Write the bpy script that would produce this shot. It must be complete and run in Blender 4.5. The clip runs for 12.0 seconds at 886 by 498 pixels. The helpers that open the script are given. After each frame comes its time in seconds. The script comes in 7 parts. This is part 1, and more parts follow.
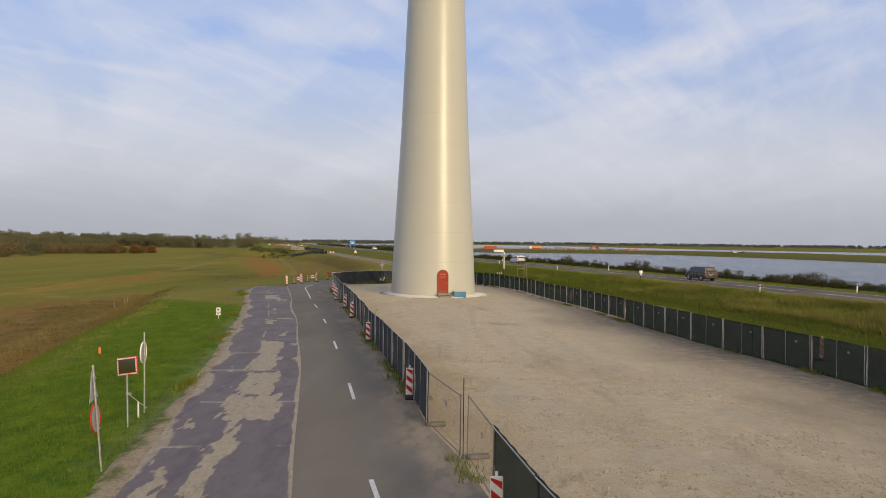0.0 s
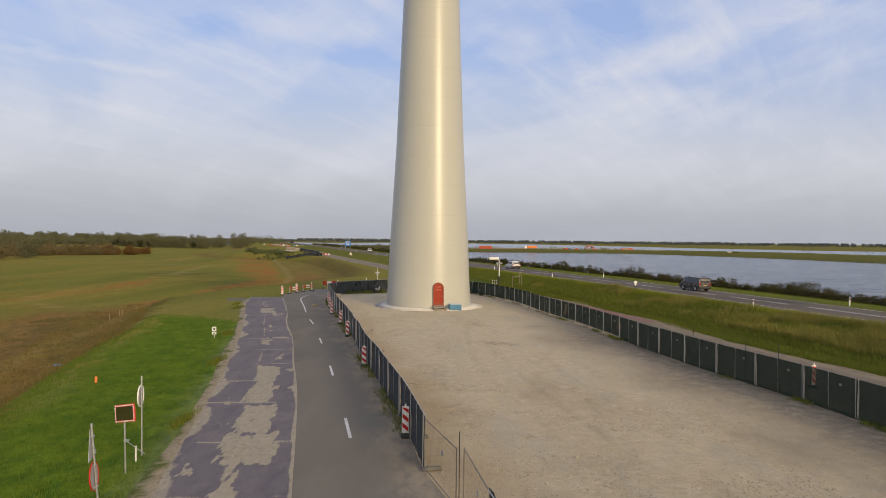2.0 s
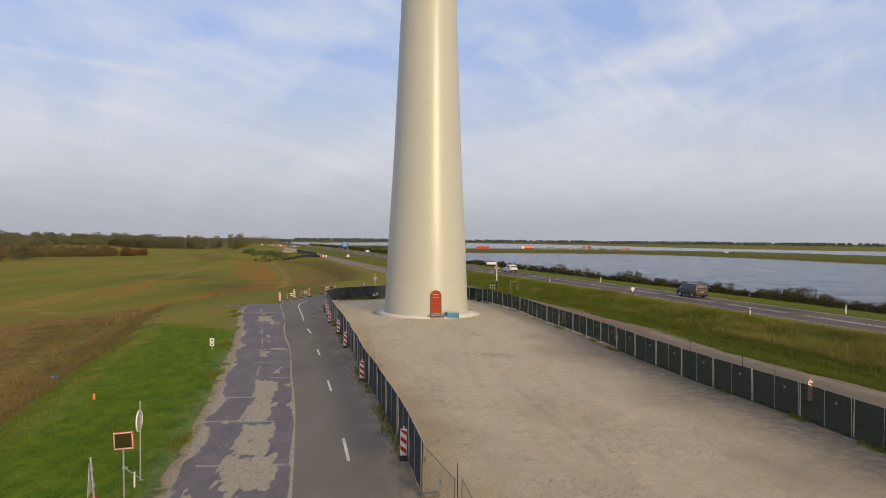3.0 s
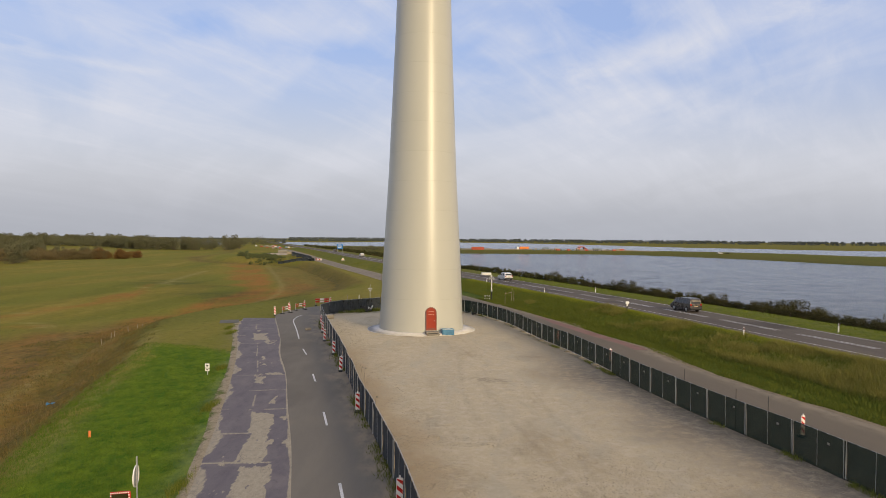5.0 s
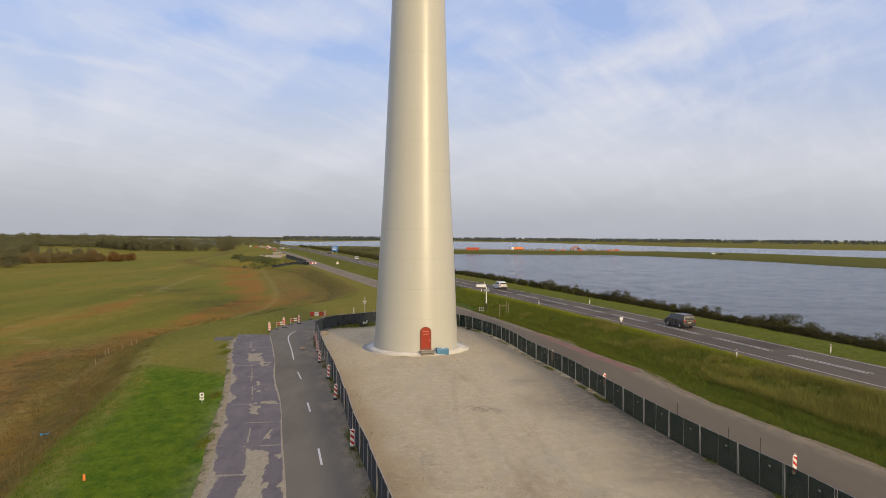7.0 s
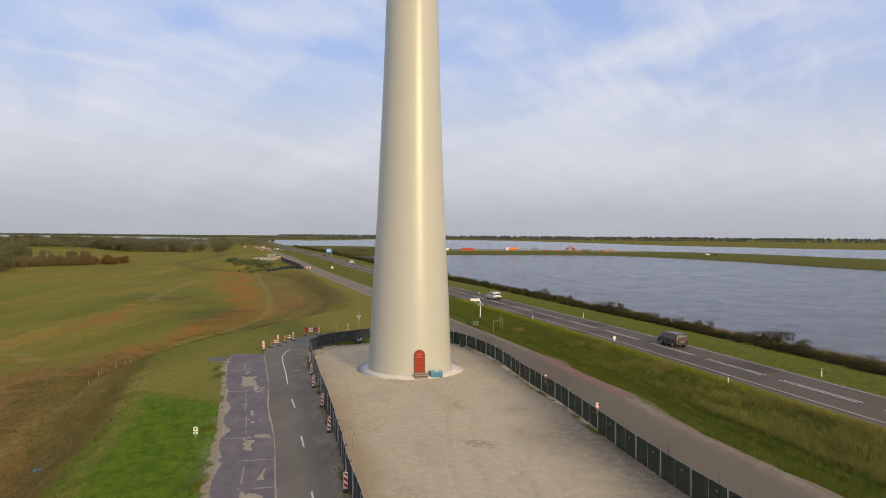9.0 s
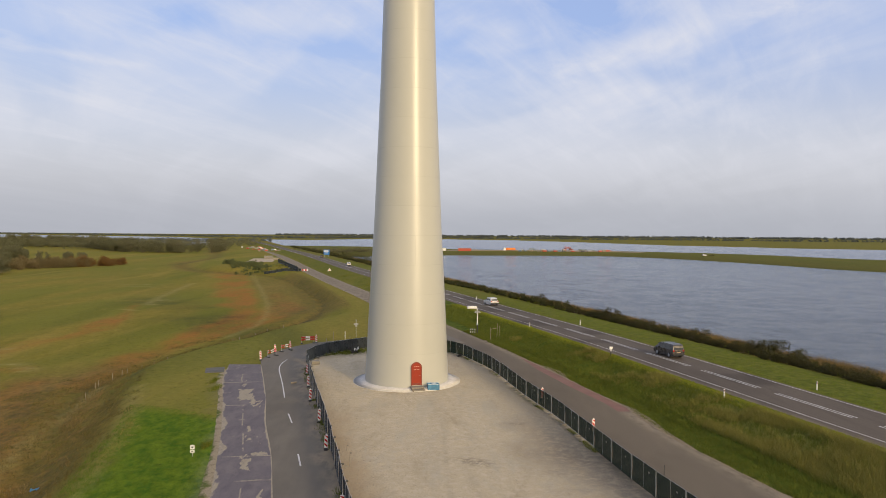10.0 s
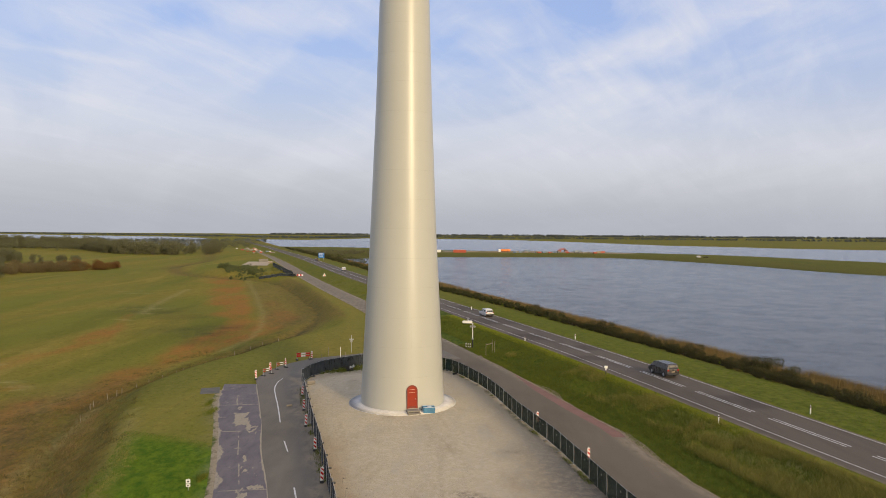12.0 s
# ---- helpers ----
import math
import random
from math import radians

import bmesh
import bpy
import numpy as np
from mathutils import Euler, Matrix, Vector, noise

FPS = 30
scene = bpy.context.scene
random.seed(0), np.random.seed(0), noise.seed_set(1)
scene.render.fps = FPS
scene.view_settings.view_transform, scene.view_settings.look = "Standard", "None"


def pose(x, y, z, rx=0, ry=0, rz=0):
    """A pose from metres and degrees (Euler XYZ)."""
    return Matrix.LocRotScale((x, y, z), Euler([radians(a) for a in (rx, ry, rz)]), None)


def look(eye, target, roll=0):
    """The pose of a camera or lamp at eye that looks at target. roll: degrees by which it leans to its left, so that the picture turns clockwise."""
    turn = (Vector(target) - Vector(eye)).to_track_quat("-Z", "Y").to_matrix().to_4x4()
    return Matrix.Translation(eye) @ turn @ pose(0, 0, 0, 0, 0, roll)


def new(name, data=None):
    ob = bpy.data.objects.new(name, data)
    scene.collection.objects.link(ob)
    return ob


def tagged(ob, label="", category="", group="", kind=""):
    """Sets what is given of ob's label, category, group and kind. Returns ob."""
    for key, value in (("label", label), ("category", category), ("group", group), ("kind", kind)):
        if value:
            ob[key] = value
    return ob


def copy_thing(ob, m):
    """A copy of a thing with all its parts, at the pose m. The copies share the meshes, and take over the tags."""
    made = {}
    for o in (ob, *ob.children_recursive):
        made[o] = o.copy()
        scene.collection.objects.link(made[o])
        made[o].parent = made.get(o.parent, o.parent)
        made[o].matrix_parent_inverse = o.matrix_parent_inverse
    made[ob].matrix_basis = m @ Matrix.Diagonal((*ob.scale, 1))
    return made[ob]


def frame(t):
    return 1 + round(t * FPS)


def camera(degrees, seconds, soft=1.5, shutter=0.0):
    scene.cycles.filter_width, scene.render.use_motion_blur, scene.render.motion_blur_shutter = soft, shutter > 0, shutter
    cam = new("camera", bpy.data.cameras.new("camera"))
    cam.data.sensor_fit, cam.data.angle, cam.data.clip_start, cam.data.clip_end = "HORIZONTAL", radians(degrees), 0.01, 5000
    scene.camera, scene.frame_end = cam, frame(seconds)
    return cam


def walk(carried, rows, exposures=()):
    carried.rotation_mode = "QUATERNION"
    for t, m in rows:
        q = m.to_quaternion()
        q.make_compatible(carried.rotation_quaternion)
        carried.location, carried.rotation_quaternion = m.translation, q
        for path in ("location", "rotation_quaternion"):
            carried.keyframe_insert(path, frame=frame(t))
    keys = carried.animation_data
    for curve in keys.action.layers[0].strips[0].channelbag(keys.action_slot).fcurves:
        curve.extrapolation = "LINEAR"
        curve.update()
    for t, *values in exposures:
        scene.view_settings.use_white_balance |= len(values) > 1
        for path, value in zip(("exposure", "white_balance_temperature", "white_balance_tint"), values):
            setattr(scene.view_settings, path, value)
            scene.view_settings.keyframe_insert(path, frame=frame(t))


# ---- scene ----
cam = camera(66.0, 12.0, soft=0.5)
# seconds, eye, turn to the right, tilt up, roll
PATH = [
    (0.0, (0.588, -0.236, 6.140), -0.420, -0.635, 0.665),
    (0.5, (0.580, -0.276, 6.499), -0.324, -0.683, 0.646),
    (1.0, (0.573, -0.319, 6.894), -0.225, -0.722, 0.628),
    (1.5, (0.567, -0.362, 7.316), -0.123, -0.753, 0.610),
    (2.0, (0.558, -0.401, 7.757), -0.018, -0.779, 0.593),
    (2.5, (0.546, -0.437, 8.213), 0.089, -0.801, 0.576),
    (3.0, (0.532, -0.468, 8.682), 0.197, -0.822, 0.561),
    (3.5, (0.517, -0.494, 9.164), 0.306, -0.843, 0.545),
    (4.0, (0.502, -0.517, 9.660), 0.416, -0.865, 0.531),
    (4.5, (0.487, -0.537, 10.172), 0.527, -0.890, 0.517),
    (5.0, (0.475, -0.555, 10.702), 0.638, -0.918, 0.504),
    (5.5, (0.467, -0.571, 11.255), 0.748, -0.949, 0.491),
    (6.0, (0.464, -0.589, 11.833), 0.859, -0.983, 0.479),
    (6.5, (0.468, -0.608, 12.439), 0.968, -1.022, 0.468),
    (7.0, (0.479, -0.629, 13.075), 1.078, -1.064, 0.457),
    (7.5, (0.497, -0.654, 13.741), 1.187, -1.109, 0.448),
    (8.0, (0.522, -0.682, 14.437), 1.295, -1.156, 0.438),
    (8.5, (0.552, -0.713, 15.160), 1.403, -1.204, 0.430),
    (9.0, (0.584, -0.746, 15.904), 1.510, -1.252, 0.422),
    (9.5, (0.617, -0.780, 16.662), 1.617, -1.299, 0.414),
    (10.0, (0.644, -0.811, 17.423), 1.723, -1.342, 0.408),
    (10.5, (0.660, -0.837, 18.172), 1.830, -1.380, 0.402),
    (11.0, (0.657, -0.853, 18.891), 1.936, -1.410, 0.396),
    (11.5, (0.626, -0.853, 19.557), 2.044, -1.431, 0.392),
    (12.0, (0.557, -0.829, 20.144), 2.151, -1.438, 0.387),
]


def heading(eye, turn, tilt, roll):
    a, b = radians(turn), radians(tilt)
    e = Vector(eye)
    return look(e, e + 100 * Vector((math.sin(a) * math.cos(b), math.cos(a) * math.cos(b), math.sin(b))), roll)


walk(cam, [(t, heading(eye, turn, tilt, roll)) for t, eye, turn, tilt, roll in PATH],
     exposures=[(0.0, -0.06), (3.0, -0.05), (6.0, 0.0), (12.0, 0.03)])

# ---- sky and sun ----
SUN_AZIMUTH, SUN_HEIGHT = 149.0, 14.0
world = bpy.data.worlds.new("sky")
scene.world = world
world.use_nodes = True
wn, wl = world.node_tree.nodes, world.node_tree.links
wn.clear()


def wnode(kind, **inputs):
    n = wn.new(kind)
    for k, v in inputs.items():
        n.inputs[k].default_value = v
    return n


w_out = wn.new("ShaderNodeOutputWorld")
w_bg = wnode("ShaderNodeBackground", Strength=0.145)
w_sky = wn.new("ShaderNodeTexSky")
w_sky.sky_type = "NISHITA"
w_sky.sun_disc = False
w_sky.sun_elevation, w_sky.sun_rotation = radians(SUN_HEIGHT), radians(SUN_AZIMUTH)
w_sky.air_density, w_sky.dust_density, w_sky.ozone_density = 1.0, 1.2, 2.0
w_tc = wn.new("ShaderNodeTexCoord")
w_sep = wn.new("ShaderNodeSeparateXYZ")
wl.new(w_tc.outputs["Generated"], w_sep.inputs[0])
# cloud sheet: directions projected on a plane overhead, stretched into streaks
w_h = wn.new("ShaderNodeMath")
w_h.operation = "MAXIMUM"
w_h.inputs[1].default_value = 0.0
wl.new(w_sep.outputs["Z"], w_h.inputs[0])
w_h2 = wn.new("ShaderNodeMath")
w_h2.operation = "ADD"
w_h2.inputs[1].default_value = 0.26
wl.new(w_h.outputs[0], w_h2.inputs[0])
w_div = wn.new("ShaderNodeVectorMath")
w_div.operation = "DIVIDE"
w_comb = wn.new("ShaderNodeCombineXYZ")
for i in range(3):
    wl.new(w_h2.outputs[0], w_comb.inputs[i])
wl.new(w_tc.outputs["Generated"], w_div.inputs[0])
wl.new(w_comb.outputs[0], w_div.inputs[1])


def cloud_layer(turn, stretch, scale, low, high, rough, shift):
    """Streaky noise over the cloud sheet: long axis turned from straight ahead, in degrees to the right."""
    rot = wn.new("ShaderNodeMapping")
    rot.inputs["Rotation"].default_value = (0, 0, radians(turn))
    wl.new(w_div.outputs[0], rot.inputs["Vector"])
    mp = wn.new("ShaderNodeMapping")
    mp.inputs["Scale"].default_value = stretch
    mp.inputs["Location"].default_value = shift
    wl.new(rot.outputs[0], mp.inputs["Vector"])
    nz = wnode("ShaderNodeTexNoise", Scale=scale, Detail=7.0, Roughness=rough, Distortion=0.5)
    wl.new(mp.outputs[0], nz.inputs["Vector"])
    mr = wn.new("ShaderNodeMapRange")
    mr.interpolation_type = "SMOOTHSTEP"
    mr.inputs["From Min"].default_value, mr.inputs["From Max"].default_value = low, high
    wl.new(nz.outputs["Fac"], mr.inputs["Value"])
    return mr.outputs[0]


def wmix(a, b, fac, mode="MIX"):
    m = wn.new("ShaderNodeMix")
    m.data_type = "RGBA"
    m.blend_type = mode
    for key, v in ((0, fac), (6, a), (7, b)):
        if isinstance(v, (float, int)):
            m.inputs[key].default_value = v
        elif isinstance(v, tuple):
            m.inputs[key].default_value = v
        else:
            wl.new(v, m.inputs[key])
    return m.outputs[2]


HAZE = (2.95, 3.05, 3.4, 1)
MID = (4.28, 4.33, 4.6, 1)
TOP = (2.75, 3.55, 5.9, 1)
CLOUD = (5.1, 5.15, 5.6, 1)


def up(lo, hi, a, b):
    """A smooth step over the height of the direction above the horizon."""
    r = wn.new("ShaderNodeMapRange")
    r.interpolation_type = "SMOOTHSTEP"
    for k, v in (("From Min", lo), ("From Max", hi), ("To Min", a), ("To Max", b)):
        r.inputs[k].default_value = v
    wl.new(w_sep.outputs["Z"], r.inputs["Value"])
    return r.outputs[0]


def wmath(op, a, b):
    m = wn.new("ShaderNodeMath")
    m.operation = op
    for k, v in ((0, a), (1, b)):
        if isinstance(v, (int, float)):
            m.inputs[k].default_value = v
        else:
            wl.new(v, m.inputs[k])
    return m.outputs[0]


def cloud_bank(x0, y0, x1, y1, half, fray):
    """A long soft bank on the cloud sheet between two points, frayed by noise."""
    c = Vector(((x0 + x1) / 2, (y0 + y1) / 2, 0))
    a = math.atan2(y1 - y0, x1 - x0)
    sub = wn.new("ShaderNodeVectorMath")
    sub.operation = "SUBTRACT"
    sub.inputs[1].default_value = c
    wl.new(w_div.outputs[0], sub.inputs[0])
    rot = wn.new("ShaderNodeMapping")
    rot.inputs["Rotation"].default_value = (0, 0, -a)
    wl.new(sub.outputs[0], rot.inputs["Vector"])
    mp = wn.new("ShaderNodeMapping")
    mp.inputs["Scale"].default_value = (2 / math.hypot(x1 - x0, y1 - y0), 1 / half, 0)
    wl.new(rot.outputs[0], mp.inputs["Vector"])
    ln = wn.new("ShaderNodeVectorMath")
    ln.operation = "LENGTH"
    wl.new(mp.outputs[0], ln.inputs[0])
    mr = wn.new("ShaderNodeMapRange")
    mr.interpolation_type = "SMOOTHSTEP"
    mr.inputs["From Min"].default_value, mr.inputs["From Max"].default_value = 0.0, 1.5
    mr.inputs["To Min"].default_value, mr.inputs["To Max"].default_value = 1.0, 0.0
    wl.new(wmath("ADD", ln.outputs["Value"], wmath("MULTIPLY", wmath("SUBTRACT", fray, 0.5), 0.9)), mr.inputs["Value"])
    return mr.outputs[0]


c_wide = cloud_layer(-32, (1.5, 0.55, 0.0), 1.6, 0.36, 0.66, 0.55, (1.3, 0.4, 0))
c_fine = cloud_layer(36, (2.6, 0.6, 0.0), 2.4, 0.40, 0.72, 0.62, (5.1, 2.2, 0))
fray = cloud_layer(0, (1.0, 1.0, 0.0), 5.0, 0.3, 0.7, 0.6, (2.0, 7.0, 0))
clouds = wmath("ADD", wmath("MULTIPLY", c_wide, 0.38), wmath("MULTIPLY", c_fine, 0.30))
# the longer cirrus banks, and the clearer gaps between them
for bank_ in ((-1.16, 1.64, -0.71, 1.97, 0.032, 0.50), (0.40, 1.99, 0.85, 1.47, 0.082, 0.45), (0.06, 2.05, 1.00, 2.15, 0.159, 0.42), (-1.14, 1.52, -0.76, 1.71, 0.107, 0.30), (-0.45, 1.64, -0.12, 1.82, 0.066, 0.35), (0.04, 1.70, 0.31, 1.79, 0.064, 0.40), (-1.31, 1.98, -0.73, 2.34, 0.178, 0.30), (0.73, 1.66, 0.98, 1.55, 0.103, 0.30)):
    clouds = wmath("ADD", clouds, wmath("MULTIPLY", cloud_bank(*bank_[:5], fray), 0.62 * bank_[5]))
for gap in ((-0.64, 1.66, -0.51, 1.72, 0.090, 0.50), (-0.49, 1.82, -0.13, 1.88, 0.067, 0.40), (0.29, 1.68, 0.66, 1.67, 0.076, 0.50), (0.54, 1.92, 0.74, 1.93, 0.062, 0.45), (0.05, 1.92, 0.21, 1.94, 0.051, 0.40), (-0.52, 2.11, -0.28, 2.16, 0.080, 0.25), (1.02, 1.76, 1.14, 1.79, 0.067, 0.25)):
    clouds = wmath("SUBTRACT", clouds, wmath("MULTIPLY", cloud_bank(*gap[:5], fray), 0.66 * gap[5]))
clouds = wmath("MINIMUM", wmath("MAXIMUM", clouds, 0.0), 1.0)
blue_sky = wmix(w_sky.outputs[0], TOP, 0.75)
veil = wmix(wmix(HAZE, MID, up(-0.01, 0.13, 0, 1)), blue_sky, up(0.05, 0.30, 0, 1))
clouded = wmix(veil, CLOUD, wmath("MULTIPLY", clouds, up(0.02, 0.14, 0.15, 1.0)))
# the thin veil is brighter round the low sun
_a, _e = radians(SUN_AZIMUTH), radians(SUN_HEIGHT)
sun_dir = Vector((math.sin(_a) * math.cos(_e), math.cos(_a) * math.cos(_e), math.sin(_e)))
near_sun = wn.new("ShaderNodeVectorMath")
near_sun.operation = "DOT_PRODUCT"
near_sun.inputs[1].default_value = sun_dir
wl.new(w_tc.outputs["Generated"], near_sun.inputs[0])
glow = wmath("POWER", wmath("MAXIMUM", near_sun.outputs["Value"], 0.0), 2.0)
with_haze = wmix(clouded, (13.0, 10.6, 7.6, 1), wmath("MULTIPLY", glow, 0.75))
wl.new(with_haze, w_bg.inputs["Color"])
wl.new(w_bg.outputs[0], w_out.inputs[0])

sun = new("sun", bpy.data.lights.new("sun", "SUN"))
sun.data.energy, sun.data.angle, sun.data.color = 2.6, radians(9.0), (1.0, 0.79, 0.48)
sun.matrix_world = look(sun_dir * 200, (0, 0, 0))


# ---- materials ----
def nodes_of(name):
    m = bpy.data.materials.new(name)
    m.use_nodes = True
    return m, m.node_tree.nodes, m.node_tree.links, m.node_tree.nodes["Principled BSDF"]


def rgb(c):
    return (c[0], c[1], c[2], 1)


class Shader:
    """A small builder of node materials: grain, blotches, masks and relief at real size."""

    def __init__(self, name, rough=0.8, metal=0.0, spec=0.4):
        self.m, self.n, self.l, self.b = nodes_of(name)
        self.b.inputs["Roughness"].default_value = rough
        self.b.inputs["Metallic"].default_value = metal
        self.b.inputs["Specular IOR Level"].default_value = spec
        self.tc = self.n.new("ShaderNodeTexCoord")

    def noise(self, scale, detail=4.0, rough=0.6, stretch=(1, 1, 1), dist=0.0):
        mp = self.n.new("ShaderNodeMapping")
        mp.inputs["Scale"].default_value = stretch
        self.l.new(self.tc.outputs["Object"], mp.inputs["Vector"])
        t = self.n.new("ShaderNodeTexNoise")
        for k, v in (("Scale", scale), ("Detail", detail), ("Roughness", rough), ("Distortion", dist)):
            t.inputs[k].default_value = v
        self.l.new(mp.outputs[0], t.inputs["Vector"])
        return t.outputs["Fac"]

    def span(self, v, lo, hi, a=0.0, b=1.0):
        r = self.n.new("ShaderNodeMapRange")
        r.interpolation_type = "SMOOTHSTEP"
        for k, x in (("From Min", lo), ("From Max", hi), ("To Min", a), ("To Max", b)):
            r.inputs[k].default_value = x
        self.l.new(v, r.inputs["Value"])
        return r.outputs[0]

    def attr(self, name):
        a = self.n.new("ShaderNodeAttribute")
        a.attribute_name = name
        return a.outputs["Fac"]

    def island(self):
        return self.n.new("ShaderNodeNewGeometry").outputs["Random Per Island"]

    def each(self):
        return self.n.new("ShaderNodeObjectInfo").outputs["Random"]

    def mix(self, a, b, fac, mode="MIX"):
        m = self.n.new("ShaderNodeMix")
        m.data_type, m.blend_type = "RGBA", mode
        for key, v in ((0, fac), (6, a), (7, b)):
            if isinstance(v, (int, float)):
                m.inputs[key].default_value = v
            elif isinstance(v, tuple):
                m.inputs[key].default_value = rgb(v)
            else:
                self.l.new(v, m.inputs[key])
        return m.outputs[2]

    def math(self, op, a, b):
        m = self.n.new("ShaderNodeMath")
        m.operation = op
        for key, v in ((0, a), (1, b)):
            if isinstance(v, (int, float)):
                m.inputs[key].default_value = v
            else:
                self.l.new(v, m.inputs[key])
        return m.outputs[0]

    def bump(self, h, strength, distance):
        b = self.n.new("ShaderNodeBump")
        b.inputs["Strength"].default_value = strength
        b.inputs["Distance"].default_value = distance
        self.l.new(h, b.inputs["Height"])
        self.l.new(b.outputs[0], self.b.inputs["Normal"])

    def colour(self, c):
        self.l.new(c, self.b.inputs["Base Color"])
        return self

    def rough(self, r):
        self.l.new(r, self.b.inputs["Roughness"])


def grained(name, c1, c2, scale=6.0, rough=0.7, metal=0.0, wide=0.6, dark=0.75, relief=0.15, depth=0.01, spec=0.4):
    """A surface of two near colours with grain, wide blotches and relief."""
    s = Shader(name, rough, metal, spec)
    g = s.noise(scale, 5)
    c = s.mix(c1, c2, s.span(g, 0.35, 0.65))
    blot = s.span(s.noise(wide, 3), 0.35, 0.7)
    c = s.mix(c, tuple(v * dark for v in c1), s.math("MULTIPLY", blot, 0.5))
    s.colour(c)
    s.rough(s.span(g, 0.3, 0.7, max(rough - 0.1, 0.03), min(rough + 0.1, 1)))
    s.bump(g, relief, depth)
    return s.m


M = {}


def ground_material():
    s = Shader("field_grass", 0.97, 0, 0.06)
    fine = s.noise(3.5, 6, 0.7)
    mid = s.noise(0.5, 6, 0.7, (1, 0.45, 1))
    wide = s.noise(0.04, 4, 0.6, (1.0, 0.2, 1), 0.6)
    c = s.mix((0.185, 0.152, 0.021), (0.24, 0.185, 0.032), s.span(mid, 0.35, 0.68))
    c = s.mix(c, (0.165, 0.157, 0.021), s.span(wide, 0.38, 0.62))
    c = s.mix(c, (0.125, 0.125, 0.016), s.math("MULTIPLY", s.span(s.noise(0.06, 5, 0.6, (1.0, 0.16, 1), 0.8), 0.50, 0.66), 0.6))
    c = s.mix(c, (0.29, 0.215, 0.045), s.math("MULTIPLY", s.span(s.noise(0.07, 5, 0.6, (1.0, 0.2, 1), 0.8), 0.54, 0.72), 0.5))
    rust = s.math("MULTIPLY", s.attr("rust"), s.span(s.noise(0.2, 6, 0.62, (1, 0.5, 1)), 0.32, 0.6, 0.35, 1.0))
    c = s.mix(c, s.mix((0.30, 0.135, 0.027), (0.23, 0.122, 0.027), s.span(fine, 0.4, 0.65)), rust)
    dry = s.math("MULTIPLY", s.attr("dry"), s.span(s.noise(0.9, 5, 0.7), 0.3, 0.6, 0.4, 1.0))
    c = s.mix(c, s.mix((0.23, 0.142, 0.045), (0.105, 0.082, 0.026), s.span(s.noise(0.9, 7, 0.8, (1, 0.4, 1)), 0.38, 0.62)), dry)
    c = s.mix(c, (0.050, 0.046, 0.018), s.math("MULTIPLY", s.attr("ditch"), s.span(mid, 0.34, 0.6, 0.2, 0.95)))
    lush = s.attr("lush")
    c = s.mix(c, s.mix((0.05, 0.11, 0.008), (0.128, 0.182, 0.013), s.span(s.noise(0.8, 6, 0.78, (1, 0.6, 1)), 0.38, 0.60)), lush)
    bank = s.attr("bank")
    c = s.mix(c, s.mix((0.045, 0.078, 0.008), (0.11, 0.128, 0.016), s.span(s.noise(0.8, 6, 0.75), 0.38, 0.62)), bank)
    c = s.mix(c, (0.30, 0.245, 0.085), s.math("MULTIPLY", s.attr("straw"), s.span(s.noise(0.7, 6, 0.75), 0.32, 0.58, 0.15, 0.9)))
    c = s.mix(c, (0.24, 0.2, 0.15), s.attr("bare"))
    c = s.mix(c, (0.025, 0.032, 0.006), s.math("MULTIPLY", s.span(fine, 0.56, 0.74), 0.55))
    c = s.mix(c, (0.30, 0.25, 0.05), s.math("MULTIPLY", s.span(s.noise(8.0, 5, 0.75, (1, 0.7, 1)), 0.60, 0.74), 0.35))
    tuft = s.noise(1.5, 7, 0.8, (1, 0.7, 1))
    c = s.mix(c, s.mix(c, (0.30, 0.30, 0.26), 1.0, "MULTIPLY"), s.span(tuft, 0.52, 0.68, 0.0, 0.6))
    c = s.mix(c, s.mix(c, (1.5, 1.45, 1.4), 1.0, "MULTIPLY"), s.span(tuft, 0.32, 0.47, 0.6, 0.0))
    s.colour(c)
    s.bump(s.noise(2.2, 8, 0.75), 0.7, 0.10)
    return s.m


M["ground"] = ground_material()


def asphalt(name, c1, c2, patch, relief=0.3):
    s = Shader(name, 0.88, 0, 0.22)
    g = s.noise(38, 6, 0.75)
    band = s.noise(0.8, 4, 0.6, (1.0, 0.14, 1))
    wide = s.noise(0.11, 4, 0.6, (1, 0.5, 1))
    c = s.mix(c1, c2, s.span(g, 0.3, 0.7))
    c = s.mix(c, patch, s.math("MULTIPLY", s.span(band, 0.45, 0.72), 0.35))
    c = s.mix(c, tuple(v * 0.7 for v in c1), s.math("MULTIPLY", s.span(wide, 0.45, 0.7), 0.55))
    # dusty parts, and on the far service road a painted sheen
    dust = s.math("MULTIPLY", s.attr("dust"), s.span(s.noise(1.1, 6, 0.7, (1, 0.45, 1)), 0.3, 0.62))
    c = s.mix(c, (0.30, 0.24, 0.16), dust)
    c = s.mix(c, tuple(v * 0.45 for v in c1), s.math("MULTIPLY", s.attr("stain"), s.span(band, 0.3, 0.6, 0.5, 1.0)))
    s.colour(c)
    s.bump(g, relief, 0.012)
    return s.m


M["road"] = asphalt("local_road_asphalt", (0.140, 0.122, 0.096), (0.186, 0.163, 0.128), (0.215, 0.188, 0.146))
M["service"] = asphalt("service_road_asphalt", (0.132, 0.105, 0.070), (0.172, 0.138, 0.094), (0.19, 0.147, 0.10))
M["highway"] = asphalt("highway_asphalt", (0.10, 0.079, 0.058), (0.14, 0.112, 0.083), (0.07, 0.056, 0.042))


